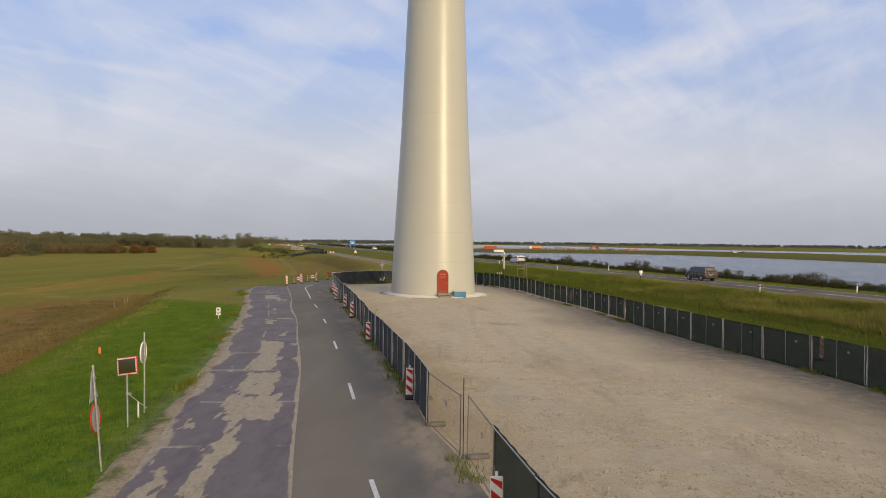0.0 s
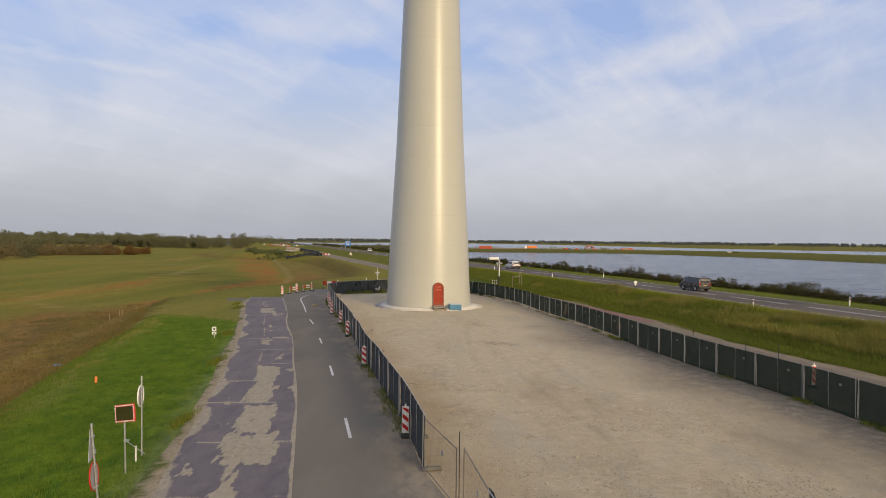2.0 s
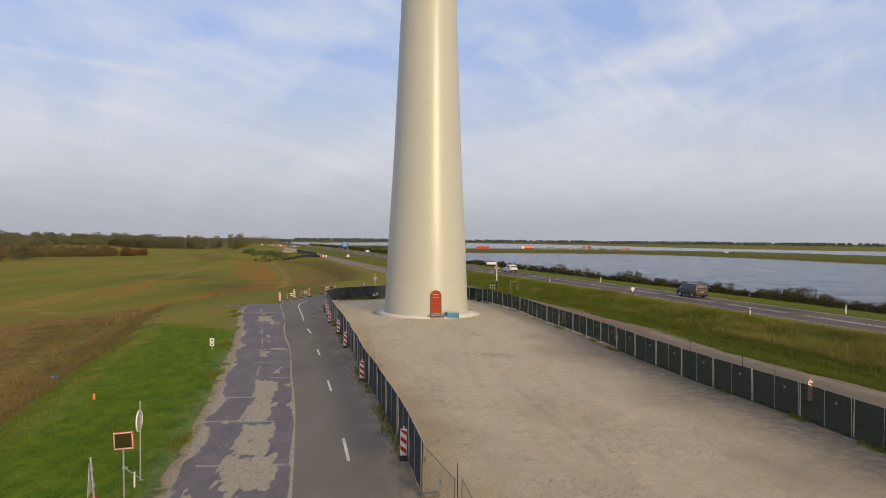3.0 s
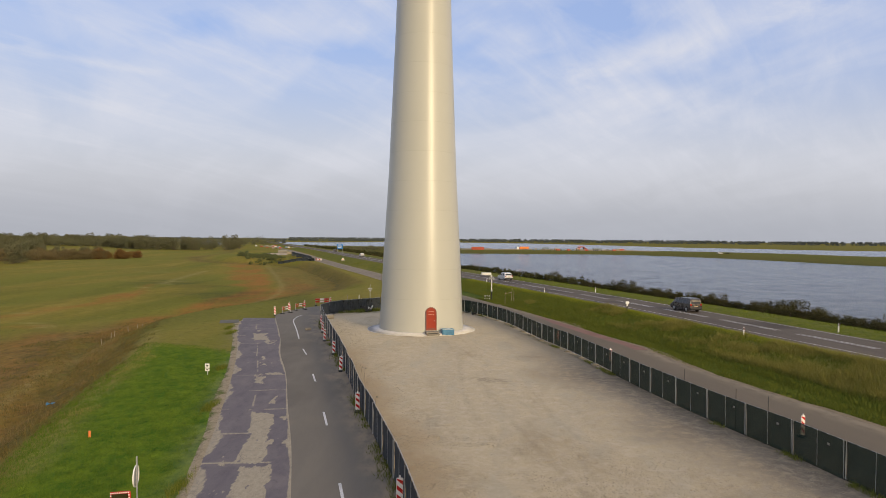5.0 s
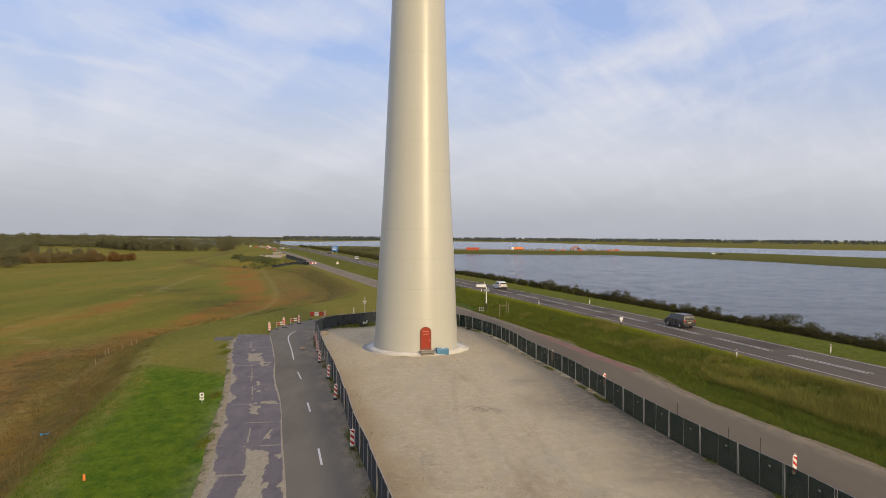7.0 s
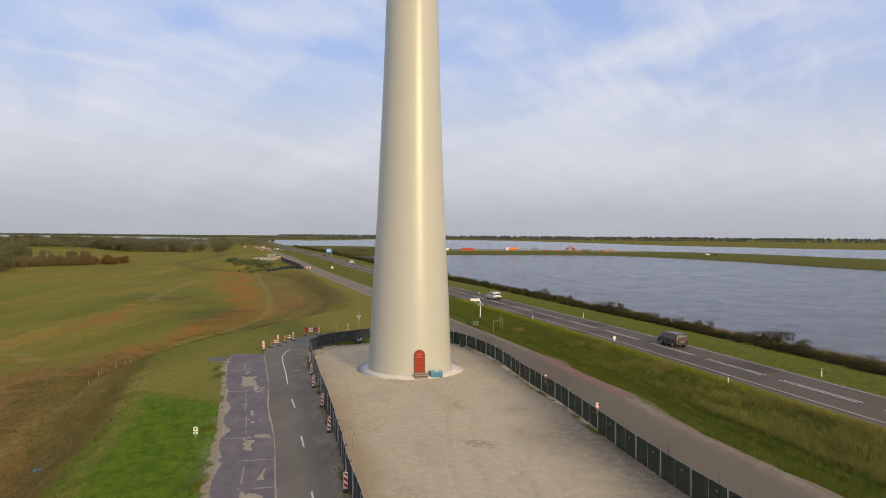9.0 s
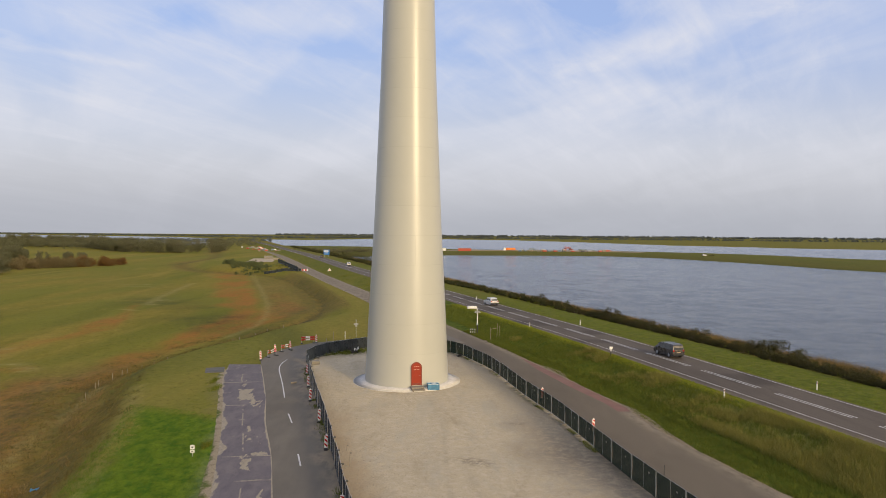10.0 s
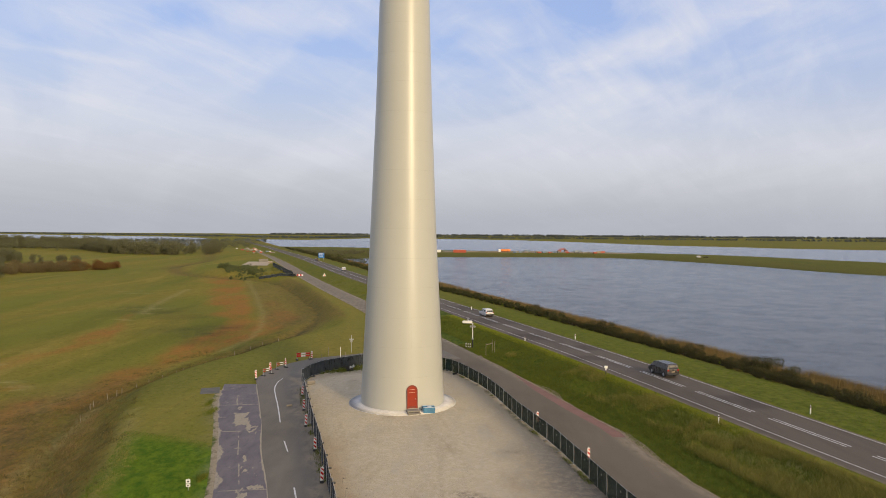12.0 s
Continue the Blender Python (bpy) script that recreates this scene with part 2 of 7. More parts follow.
def pad_material():
    s = Shader("worn_purple_asphalt", 0.8, 0, 0.35)
    g = s.noise(30, 6, 0.75)
    streak = s.noise(1.3, 5, 0.65, (1, 0.25, 1))
    c = s.mix((0.115, 0.097, 0.102), (0.16, 0.135, 0.131), s.span(g, 0.3, 0.7))
    c = s.mix(c, (0.085, 0.068, 0.079), s.math("MULTIPLY", s.span(streak, 0.45, 0.7), 0.6))
    c = s.mix(c, (0.20, 0.165, 0.15), s.math("MULTIPLY", s.span(s.noise(0.5, 6, 0.72, (1, 0.5, 1)), 0.46, 0.68), 0.55))
    scratch = s.noise(3.2, 7, 0.8, (1.7, 0.3, 1))
    sand = s.span(s.math("ADD", s.attr("sand"), s.math("MULTIPLY", s.math("SUBTRACT", scratch, 0.5), 1.5)), 0.28, 0.76, 0.0, 0.82)
    c = s.mix(c, s.mix((0.30, 0.25, 0.16), (0.44, 0.372, 0.252), s.span(s.noise(5.0, 8, 0.82, (1, 0.5, 1)), 0.32, 0.68)), sand)
    crack = s.math("ABSOLUTE", s.math("SUBTRACT", s.noise(0.45, 6, 0.7, (1, 0.7, 1), 0.8), 0.5), 0.0)
    c = s.mix(c, (0.07, 0.058, 0.055), s.span(crack, 0.0, 0.006, 0.55, 0.0))
    s.colour(c)
    s.bump(g, 0.3, 0.012)
    return s.m


M["pad"] = pad_material()


def gravel_material():
    s = Shader("crushed_shell_gravel", 0.97, 0, 0.04)
    fine = s.noise(26, 7, 0.8)
    mid = s.noise(1.5, 6, 0.7)
    wide = s.noise(0.22, 6, 0.66, (1, 0.42, 1), 0.6)
    c = s.mix((0.405, 0.324, 0.206), (0.61, 0.515, 0.35), s.span(fine, 0.32, 0.68))
    c = s.mix(c, (0.60, 0.51, 0.37), s.math("MULTIPLY", s.span(mid, 0.46, 0.64), 0.6))
    c = s.mix(c, (0.27, 0.205, 0.125), s.math("MULTIPLY", s.span(wide, 0.48, 0.70), 0.36))
    c = s.mix(c, (0.44, 0.39, 0.29), s.math("MULTIPLY", s.span(s.noise(0.30, 5, 0.65, (1.4, 0.4, 1), 0.6), 0.48, 0.66), 0.5))
    c = s.mix(c, (0.21, 0.155, 0.10), s.math("MULTIPLY", s.span(s.noise(2.6, 8, 0.85, (1, 0.8, 1), 0.4), 0.54, 0.70), 0.42))
    c = s.mix(c, (0.66, 0.57, 0.42), s.math("MULTIPLY", s.span(s.noise(7.0, 5, 0.8), 0.55, 0.68), 0.7))
    c = s.mix(c, (0.18, 0.145, 0.105), s.math("MULTIPLY", s.attr("damp"), s.span(s.noise(2.4, 8, 0.82), 0.44, 0.58)))
    c = s.mix(c, (0.085, 0.095, 0.03), s.math("MULTIPLY", s.attr("weed"), s.span(mid, 0.4, 0.55)))
    c = s.mix(c, s.mix((0.125, 0.102, 0.077), (0.245, 0.204, 0.155), s.span(fine, 0.3, 0.7)), s.math("MULTIPLY", s.attr("grey"), s.span(mid, 0.3, 0.6, 0.45, 0.9)))
    c = s.mix(c, (0.22, 0.17, 0.115), s.math("MULTIPLY", s.attr("track"), s.span(s.noise(1.2, 6, 0.75), 0.38, 0.6)))
    c = s.mix(c, s.mix((0.36, 0.265, 0.155), (0.50, 0.39, 0.25), s.span(fine, 0.3, 0.7)), s.math("MULTIPLY", s.attr("brown"), s.span(mid, 0.3, 0.6, 0.4, 1.0)))
    s.colour(c)
    s.bump(s.noise(4.5, 10, 0.86), 0.9, 0.09)
    return s.m


M["gravel"] = gravel_material()


def water_material():
    s = Shader("lake_water", 0.12, 0, 0.5)
    s.b.inputs["IOR"].default_value = 1.333
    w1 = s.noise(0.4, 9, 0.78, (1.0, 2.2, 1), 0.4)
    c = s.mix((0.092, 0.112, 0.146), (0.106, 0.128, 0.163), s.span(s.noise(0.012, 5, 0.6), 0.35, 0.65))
    # bright and dark reflections of the ripples, fine then broad, painted into the colour
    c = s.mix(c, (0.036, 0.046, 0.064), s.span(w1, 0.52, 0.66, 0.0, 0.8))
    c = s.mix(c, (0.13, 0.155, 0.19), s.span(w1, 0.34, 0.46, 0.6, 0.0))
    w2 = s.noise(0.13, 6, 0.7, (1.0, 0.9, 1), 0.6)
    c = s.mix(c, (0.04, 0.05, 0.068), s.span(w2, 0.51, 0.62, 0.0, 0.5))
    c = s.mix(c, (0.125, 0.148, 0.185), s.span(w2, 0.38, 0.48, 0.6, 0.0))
    s.colour(c)
    s.bump(s.math("ADD", w1, s.math("MULTIPLY", w2, 0.5)), 1.0, 0.5)
    s.rough(s.span(w2, 0.42, 0.58, 0.11, 0.2))
    return s.m


M["water"] = water_material()


def leaf_material(name, c1, c2, c3):
    s = Shader(name, 0.8, 0, 0.12)
    c = s.mix(c1, c2, s.island())
    c = s.mix(c, c3, s.math("MULTIPLY", s.each(), 0.55))
    s.colour(c)
    return s.m


M["grass_lush"] = leaf_material("lush_grass_blades", (0.038, 0.088, 0.009), (0.14, 0.195, 0.02), (0.088, 0.132, 0.014))
M["grass_bank"] = leaf_material("tall_bank_grass", (0.066, 0.097, 0.011), (0.19, 0.198, 0.033), (0.102, 0.122, 0.017))
M["grass_dry"] = leaf_material("dry_straw_grass", (0.085, 0.066, 0.018), (0.21, 0.155, 0.052), (0.13, 0.10, 0.028))
M["grass_gold"] = leaf_material("golden_straw_grass", (0.12, 0.13, 0.022), (0.31, 0.255, 0.08), (0.19, 0.18, 0.04))
M["grass_olive"] = leaf_material("olive_verge_grass", (0.085, 0.132, 0.010), (0.175, 0.21, 0.022), (0.125, 0.16, 0.016))
# brighter bank grass for the crest: the low sun on it is in the colour
M["grass_crest_sunlit"] = leaf_material("sunlit_crest_grass", (0.13, 0.165, 0.014), (0.28, 0.29, 0.034), (0.20, 0.22, 0.022))
M["grass_slope"] = leaf_material("olive_slope_grass", (0.06, 0.06, 0.018), (0.17, 0.14, 0.045), (0.10, 0.088, 0.026))
M["grass_stalk"] = leaf_material("dry_stalks", (0.11, 0.078, 0.03), (0.27, 0.20, 0.09), (0.17, 0.12, 0.05))
M["reed"] = leaf_material("brown_reed", (0.085, 0.065, 0.022), (0.22, 0.15, 0.06), (0.14, 0.10, 0.036))
M["leaf_hedge"] = leaf_material("dark_hedge_leaves", (0.024, 0.03, 0.010), (0.066, 0.064, 0.022), (0.062, 0.048, 0.018))
M["leaf_wood"] = leaf_material("wood_leaves", (0.062, 0.07, 0.036), (0.15, 0.145, 0.078), (0.125, 0.115, 0.062))
M["leaf_brown"] = leaf_material("brown_thicket_leaves", (0.085, 0.072, 0.034), (0.19, 0.15, 0.07), (0.15, 0.11, 0.05))
M["leaf_rust"] = leaf_material("autumn_leaves", (0.09, 0.06, 0.02), (0.19, 0.085, 0.028), (0.13, 0.08, 0.026))
M["leaf_lot"] = leaf_material("bush_leaves", (0.045, 0.065, 0.018), (0.10, 0.12, 0.04), (0.12, 0.125, 0.06))
# distance haze is put into the pale blue-grey of these leaves
M["leaf_far_haze"] = leaf_material("hazed_far_wood_leaves", (0.075, 0.09, 0.09), (0.10, 0.112, 0.105), (0.09, 0.10, 0.098))
M["bark"] = grained("bark", (0.09, 0.07, 0.05), (0.14, 0.11, 0.085), 9, 0.9)


def tower_material():
    s = Shader("painted_tower_concrete", 0.34, 0, 0.5)
    cloudy = s.noise(0.35, 4, 0.55)
    streak = s.noise(0.7, 5, 0.6, (2.2, 2.2, 0.04))
    c = s.mix((0.428, 0.422, 0.37), (0.438, 0.431, 0.378), s.span(cloudy, 0.3, 0.7))
    c = s.mix(c, (0.40, 0.388, 0.33), s.math("MULTIPLY", s.span(streak, 0.52, 0.8), 0.12))
    c = s.mix(c, (0.412, 0.402, 0.348), s.span(s.each(), 0.0, 1.0, 0.0, 0.18))
    s.colour(c)
    s.bump(s.noise(18, 4, 0.6), 0.04, 0.004)
    return s.m


M["tower"] = tower_material()
M["joint"] = grained("joint_sealant", (0.395, 0.386, 0.334), (0.412, 0.403, 0.35), 12, 0.5)
M["slab"] = grained("foundation_concrete", (0.60, 0.56, 0.50), (0.70, 0.66, 0.59), 5, 0.9, relief=0.2, spec=0.15)
M["door_red"] = grained("red_door_paint", (0.27, 0.030, 0.012), (0.30, 0.036, 0.015), 2, 0.6, relief=0.04, spec=0.2)
M["pale_red"] = grained("faded_pink_lettering", (0.50, 0.27, 0.2), (0.56, 0.32, 0.24), 4, 0.6)
M["door_frame"] = grained("dark_red_frame_paint", (0.16, 0.024, 0.011), (0.19, 0.03, 0.014), 7, 0.45, relief=0.04)
M["concrete"] = grained("weathered_concrete", (0.22, 0.195, 0.155), (0.30, 0.27, 0.215), 7, 0.9, relief=0.3)
M["old_slab"] = grained("dirty_old_concrete", (0.105, 0.098, 0.08), (0.155, 0.142, 0.115), 5, 0.95, relief=0.3)
M["blue"] = grained("blue_crate_paint", (0.06, 0.19, 0.32), (0.09, 0.25, 0.40), 4, 0.6)
M["pale_blue"] = grained("pale_blue_contents", (0.34, 0.44, 0.52), (0.5, 0.56, 0.6), 7, 0.7)
M["steel"] = grained("galvanised_steel", (0.42, 0.43, 0.43), (0.56, 0.56, 0.55), 14, 0.42, 0.75, relief=0.05)
M["white"] = grained("white_sheeting", (0.72, 0.70, 0.66), (0.80, 0.78, 0.74), 9, 0.45, relief=0.03)
M["red"] = grained("red_sheeting", (0.44, 0.022, 0.016), (0.50, 0.03, 0.022), 9, 0.6, relief=0.03, spec=0.2)
M["orange"] = grained("orange_plastic", (0.75, 0.20, 0.04), (0.8, 0.24, 0.06), 9, 0.5)
M["rubber"] = grained("dark_rubber", (0.025, 0.025, 0.025), (0.05, 0.048, 0.045), 12, 0.85)
M["black"] = grained("black_plastic", (0.02, 0.02, 0.022), (0.035, 0.035, 0.036), 12, 0.5)
M["line"] = grained("road_paint", (0.55, 0.53, 0.49), (0.72, 0.70, 0.66), 16, 0.75, dark=0.6)
M["sign_back"] = grained("grey_sign_back", (0.36, 0.36, 0.35), (0.46, 0.46, 0.44), 6, 0.45, 0.4)
M["wood"] = grained("grey_weathered_wood", (0.22, 0.18, 0.13), (0.33, 0.28, 0.21), 10, 0.85, relief=0.3)
M["stone"] = grained("pale_gravel_stone", (0.31, 0.262, 0.19), (0.44, 0.38, 0.285), 12, 0.95, spec=0.05)
M["soil"] = grained("bare_sandy_soil", (0.23, 0.17, 0.095), (0.33, 0.255, 0.15), 5, 0.95, relief=0.5, depth=0.05)


def shoulder_material():
    s = Shader("worn_shoulder_sand", 0.95, 0, 0.2)
    g = s.noise(9, 7, 0.8)
    mid = s.noise(1.6, 6, 0.75)
    c = s.mix((0.24, 0.188, 0.116), (0.38, 0.31, 0.20), s.span(g, 0.32, 0.66))
    c = s.mix(c, (0.15, 0.112, 0.065), s.span(mid, 0.48, 0.68, 0.0, 0.7))
    c = s.mix(c, s.mix((0.065, 0.09, 0.012), (0.11, 0.12, 0.02), s.span(g, 0.4, 0.6)), s.math("MULTIPLY", s.attr("weed"), s.span(mid, 0.36, 0.56, 0.3, 1.0)))
    s.colour(c)
    s.bump(g, 0.7, 0.05)
    return s.m


M["shoulder"] = shoulder_material()
M["old_steel"] = grained("dull_steel", (0.16, 0.15, 0.13), (0.22, 0.20, 0.17), 14, 0.6, 0.3)
M["brick_red"] = grained("worn_red_paving", (0.20, 0.10, 0.075), (0.26, 0.14, 0.10), 16, 0.9)


def scrim(name, c1, c2, see):
    s = Shader(name, 0.8, 0, 0.25)
    g = s.noise(3.0, 5, 0.6, (1, 1, 0.35))
    s.colour(s.mix(c1, c2, s.span(g, 0.35, 0.65)))
    s.b.inputs["Alpha"].default_value = see
    s.bump(g, 0.5, 0.05)
    return s.m


M["scrim_green"] = scrim("dark_green_shade_cloth", (0.014, 0.030, 0.018), (0.026, 0.044, 0.028), 0.72)
M["scrim_blue"] = scrim("slate_shade_cloth", (0.030, 0.037, 0.043), (0.05, 0.058, 0.064), 0.86)
M["mirror"] = Shader("road_mirror", 0.06, 1.0).m
M["mirror"].node_tree.nodes["Principled BSDF"].inputs["Base Color"].default_value = (0.30, 0.30, 0.32, 1)
M["glass"] = Shader("dark_vehicle_glass", 0.06, 0.0, 0.6).m
M["glass"].node_tree.nodes["Principled BSDF"].inputs["Base Color"].default_value = (0.012, 0.014, 0.016, 1)
M["car_white"] = grained("white_car_paint", (0.62, 0.61, 0.58), (0.66, 0.65, 0.62), 3, 0.25, 0.1, relief=0.0)
M["car_dark"] = grained("dark_grey_car_paint", (0.085, 0.078, 0.072), (0.10, 0.092, 0.085), 3, 0.3, 0.5, relief=0.0)
M["lamp_red"] = grained("red_lamp_lens", (0.3, 0.012, 0.01), (0.36, 0.02, 0.014), 8, 0.2)
M["sign_blue"] = grained("blue_sign_sheeting", (0.012, 0.13, 0.42), (0.02, 0.17, 0.5), 1, 0.4)
M["machine_orange"] = grained("orange_machine_paint", (0.72, 0.19, 0.03), (0.78, 0.24, 0.05), 1, 0.5)
M["machine_red"] = grained("red_container_paint", (0.36, 0.06, 0.03), (0.42, 0.08, 0.04), 1, 0.5)
M["machine_grey"] = grained("blue_grey_container_paint", (0.15, 0.2, 0.26), (0.2, 0.25, 0.3), 1, 0.5)
M["sand"] = grained("bare_sand", (0.40, 0.31, 0.20), (0.48, 0.38, 0.26), 2, 0.9)

# ---- building helpers ----
def mesh_data(name, verts, faces, material, smooth=False):
    me = bpy.data.meshes.new(name)
    me.from_pydata(verts, [], faces)
    for m in (material if isinstance(material, (list, tuple)) else [material]):
        me.materials.append(m)
    if smooth:
        for p in me.polygons:
            p.use_smooth = True
    me.update()
    return me


def part(name, bm, material, parent=None, label="", smooth=False):
    """Links a bmesh, or a mesh, as one object under a thing."""
    if isinstance(bm, bpy.types.Mesh):
        me = bm
    else:
        me = bpy.data.meshes.new(name)
        bm.normal_update()
        bm.to_mesh(me)
        bm.free()
        me.materials.append(material)
        if smooth:
            for p in me.polygons:
                p.use_smooth = True
    ob = new(name, me)
    if parent is not None:
        ob.parent = parent
    if label:
        ob["label"] = label
    return ob


def thing(name, m, label, category, group="", kind=""):
    ob = new(name)
    ob.empty_display_size = 0.2
    ob.matrix_basis = m
    return tagged(ob, label, category, group, kind)


def box(bm, c, s, rz=0.0, bevel=0.0, rx=0.0, ry=0.0):
    m = Matrix.Translation(c) @ Euler((radians(rx), radians(ry), radians(rz))).to_matrix().to_4x4()
    r = bmesh.ops.create_cube(bm, size=1.0, matrix=m @ Matrix.Diagonal((*s, 1)))
    if bevel:
        edges = list({e for v in r["verts"] for e in v.link_edges})
        bmesh.ops.bevel(bm, geom=edges, offset=bevel, segments=1, affect="EDGES")
    return bm


def rod(bm, a, b, r0, r1=None, seg=8):
    a, b = Vector(a), Vector(b)
    d = b - a
    m = Matrix.Translation((a + b) / 2) @ d.to_track_quat("Z", "Y").to_matrix().to_4x4()
    bmesh.ops.create_cone(bm, cap_ends=True, segments=seg, radius1=r0, radius2=r0 if r1 is None else r1, depth=d.length, matrix=m)
    return bm


def boxed(*args, **kw):
    return box(bmesh.new(), *args, **kw)


def rodded(*args, **kw):
    return rod(bmesh.new(), *args, **kw)


def plate(points, thick):
    """A flat outline in x, z extruded along y."""
    bm = bmesh.new()
    vs = [bm.verts.new((x, 0, z)) for x, z in points]
    f = bm.faces.new(vs)
    r = bmesh.ops.extrude_face_region(bm, geom=[f])
    bmesh.ops.translate(bm, verts=[v for v in r["geom"] if isinstance(v, bmesh.types.BMVert)], vec=(0, thick, 0))
    bmesh.ops.recalc_face_normals(bm, faces=bm.faces)
    return bm


def value_noise(x, y, scale, seed=0):
    """Smooth noise from 0 to 1 over arrays of metres."""
    x, y = np.asarray(x, float) / scale, np.asarray(y, float) / scale
    i, j = np.floor(x).astype(np.int64), np.floor(y).astype(np.int64)
    u, v = x - i, y - j
    u, v = u * u * (3 - 2 * u), v * v * (3 - 2 * v)

    def h(a, b):
        n = (a * 374761393 + b * 668265263 + seed * 974711) & 0x7FFFFFFF
        n = ((n ^ (n >> 13)) * 1274126177) & 0x7FFFFFFF
        return ((n ^ (n >> 16)) & 0xFFFF) / 65535.0

    return (h(i, j) * (1 - u) + h(i + 1, j) * u) * (1 - v) + (h(i, j + 1) * (1 - u) + h(i + 1, j + 1) * u) * v


def layered(x, y, scale, seed=0):
    return 0.55 * value_noise(x, y, scale, seed) + 0.3 * value_noise(x, y, scale / 2.3, seed + 1) + 0.15 * value_noise(x, y, scale / 5.1, seed + 2)


def ramp(v, a, b):
    t = np.clip((np.asarray(v, float) - a) / (b - a), 0, 1)
    return t * t * (3 - 2 * t)


def line(*pts):
    """x as a smooth function of y through the given (y, x)."""
    ys = np.array([p[0] for p in pts], float)
    xs = np.array([p[1] for p in pts], float)
    slope = np.gradient(xs, ys)

    def f(y):
        y = np.asarray(y, float)
        k = np.clip(np.searchsorted(ys, y) - 1, 0, len(ys) - 2)
        h = ys[k + 1] - ys[k]
        t = (y - ys[k]) / h
        tc = np.clip(t, 0, 1)
        a, b = tc * tc * (3 - 2 * tc), tc
        out = ((2 * b**3 - 3 * b**2 + 1) * xs[k] + (b**3 - 2 * b**2 + b) * h * slope[k] + a * xs[k + 1] + (b**3 - b**2) * h * slope[k + 1])
        return out + np.where(t < 0, (y - ys[0]) * slope[0], 0) + np.where(t > 1, (y - ys[-1]) * slope[-1], 0)

    return f


# ---- plan: lines along the dyke, x as a function of y ----
highway_x = line((-200, 100), (0, 52.2), (60, 37.8), (100, 28.2), (140, 17.0), (180, 5.8), (245, -13.8), (300, -29.8), (400, -57), (500, -85), (620, -121), (760, -162), (1000, -237), (1400, -352))
crest_x = line((-100, -12), (0, -14), (25.7, -16.8), (35, -19.5), (49, -23), (60, -25.2), (70, -27.8), (86, -33), (95, -33), (105, -30.5), (112.5, -27), (124, -23.5), (135, -19), (147, -14.8), (160, -15.8), (172, -18.2), (187, -22), (200, -25.5), (213, -29), (247, -38.5), (286, -51), (300, -57), (318, -68), (335, -90), (360, -105), (400, -122), (440, -129), (500, -136), (620, -170), (1000, -285), (1400, -405))
toe_x = line((-100, -17), (0, -21), (36, -25.5), (52, -30), (67, -35), (80, -40), (87, -41.2), (92, -40.6), (101, -38.2), (110, -35.5), (119, -33.5), (131, -30.8), (137, -28.8), (146, -26), (156, -24.7), (172, -24.9), (187, -27), (200, -30), (213, -33.5), (247, -44), (286, -58), (302, -67), (318, -84), (335, -106), (360, -122), (400, -140), (500, -152), (620, -186), (1000, -305), (1400, -430))
seam_x = line((-30, 3.5), (0, -0.6), (15.8, -3.05), (19.4, -3.8), (26.5, -5.2), (34, -6.75), (41.8, -8.6), (54, -11.45), (61, -13.4), (70.2, -15.5), (80, -18.0), (87.5, -20.0), (92, -21.2))
pad_x = line((-30, -1), (0, -5.2), (15.7, -7.2), (20.9, -8.3), (25.3, -9.2), (32.2, -10.6), (44, -13.2), (58, -16.6), (70, -19.9), (80.3, -22.9), (89, -24.6))
fence_l = line((-30, 10), (0, 4.6), (12, 2.35), (16, 1.7), (19, 1.05), (22.6, 0.02), (27.8, -0.85), (31.1, -1.6), (35.7, -2.6), (43.2, -4.35), (50, -5.75), (61.6, -8.3), (70, -10.3), (76.2, -11.7), (82.7, -13.1), (90, -14.6))
fence_r = line((-40, 28), (0, 23.0), (15, 21.1), (29.4, 19.1), (33.3, 18.45), (36.4, 17.75), (39.6, 17.0), (42.9, 16.35), (46.5, 15.75), (51, 15.15), (54.8, 14.6), (58.7, 14.1), (62.9, 13.5), (66, 12.9), (69.5, 12.1), (73.3, 11.5), (76.9, 10.9), (80.6, 10.35), (83.8, 9.85), (87.2, 9.1), (90.2, 8.1), (95.7, 6.2), (98.5, 4.5))
WATER, FIELD, HIGH = -3.9, -2.7, 1.55
ACROSS = 0.962


def bank_foot(y):
    """Distance in x from the highway's middle to the foot of its bank."""
    return np.interp(y, [0, 50, 57, 64, 66.5, 80, 100], [16.7, 16.6, 16.4, 15.6, 14.95, 14.95, 14.97])


def across(x, y):
    """Metres across the highway, the bank's side stretched so that its foot lies at -14.4."""
    s = (x - highway_x(y)) * ACROSS
    return np.where(s < -5.4, -5.4 + (s + 5.4) * 9.0 / (bank_foot(y) * ACROSS - 5.4), s)


def far_shore(x):
    return np.interp(x, [-4500, -2000, -892, -604, -308, -170, 72, 287, 428, 494, 568, 610, 713, 1000, 2000, 4500], [3900, 3345, 2498, 2064, 1820, 2340, 2320, 2120, 1640, 1290, 1200, 1090, 1012, 860, 520, 100])


def left_lake(x):
    return np.interp(x, [-4500, -1500, -592, -431, -342, -275, -200, 0], [900, 900, 960, 1070, 1030, 960, 1150, 1300])


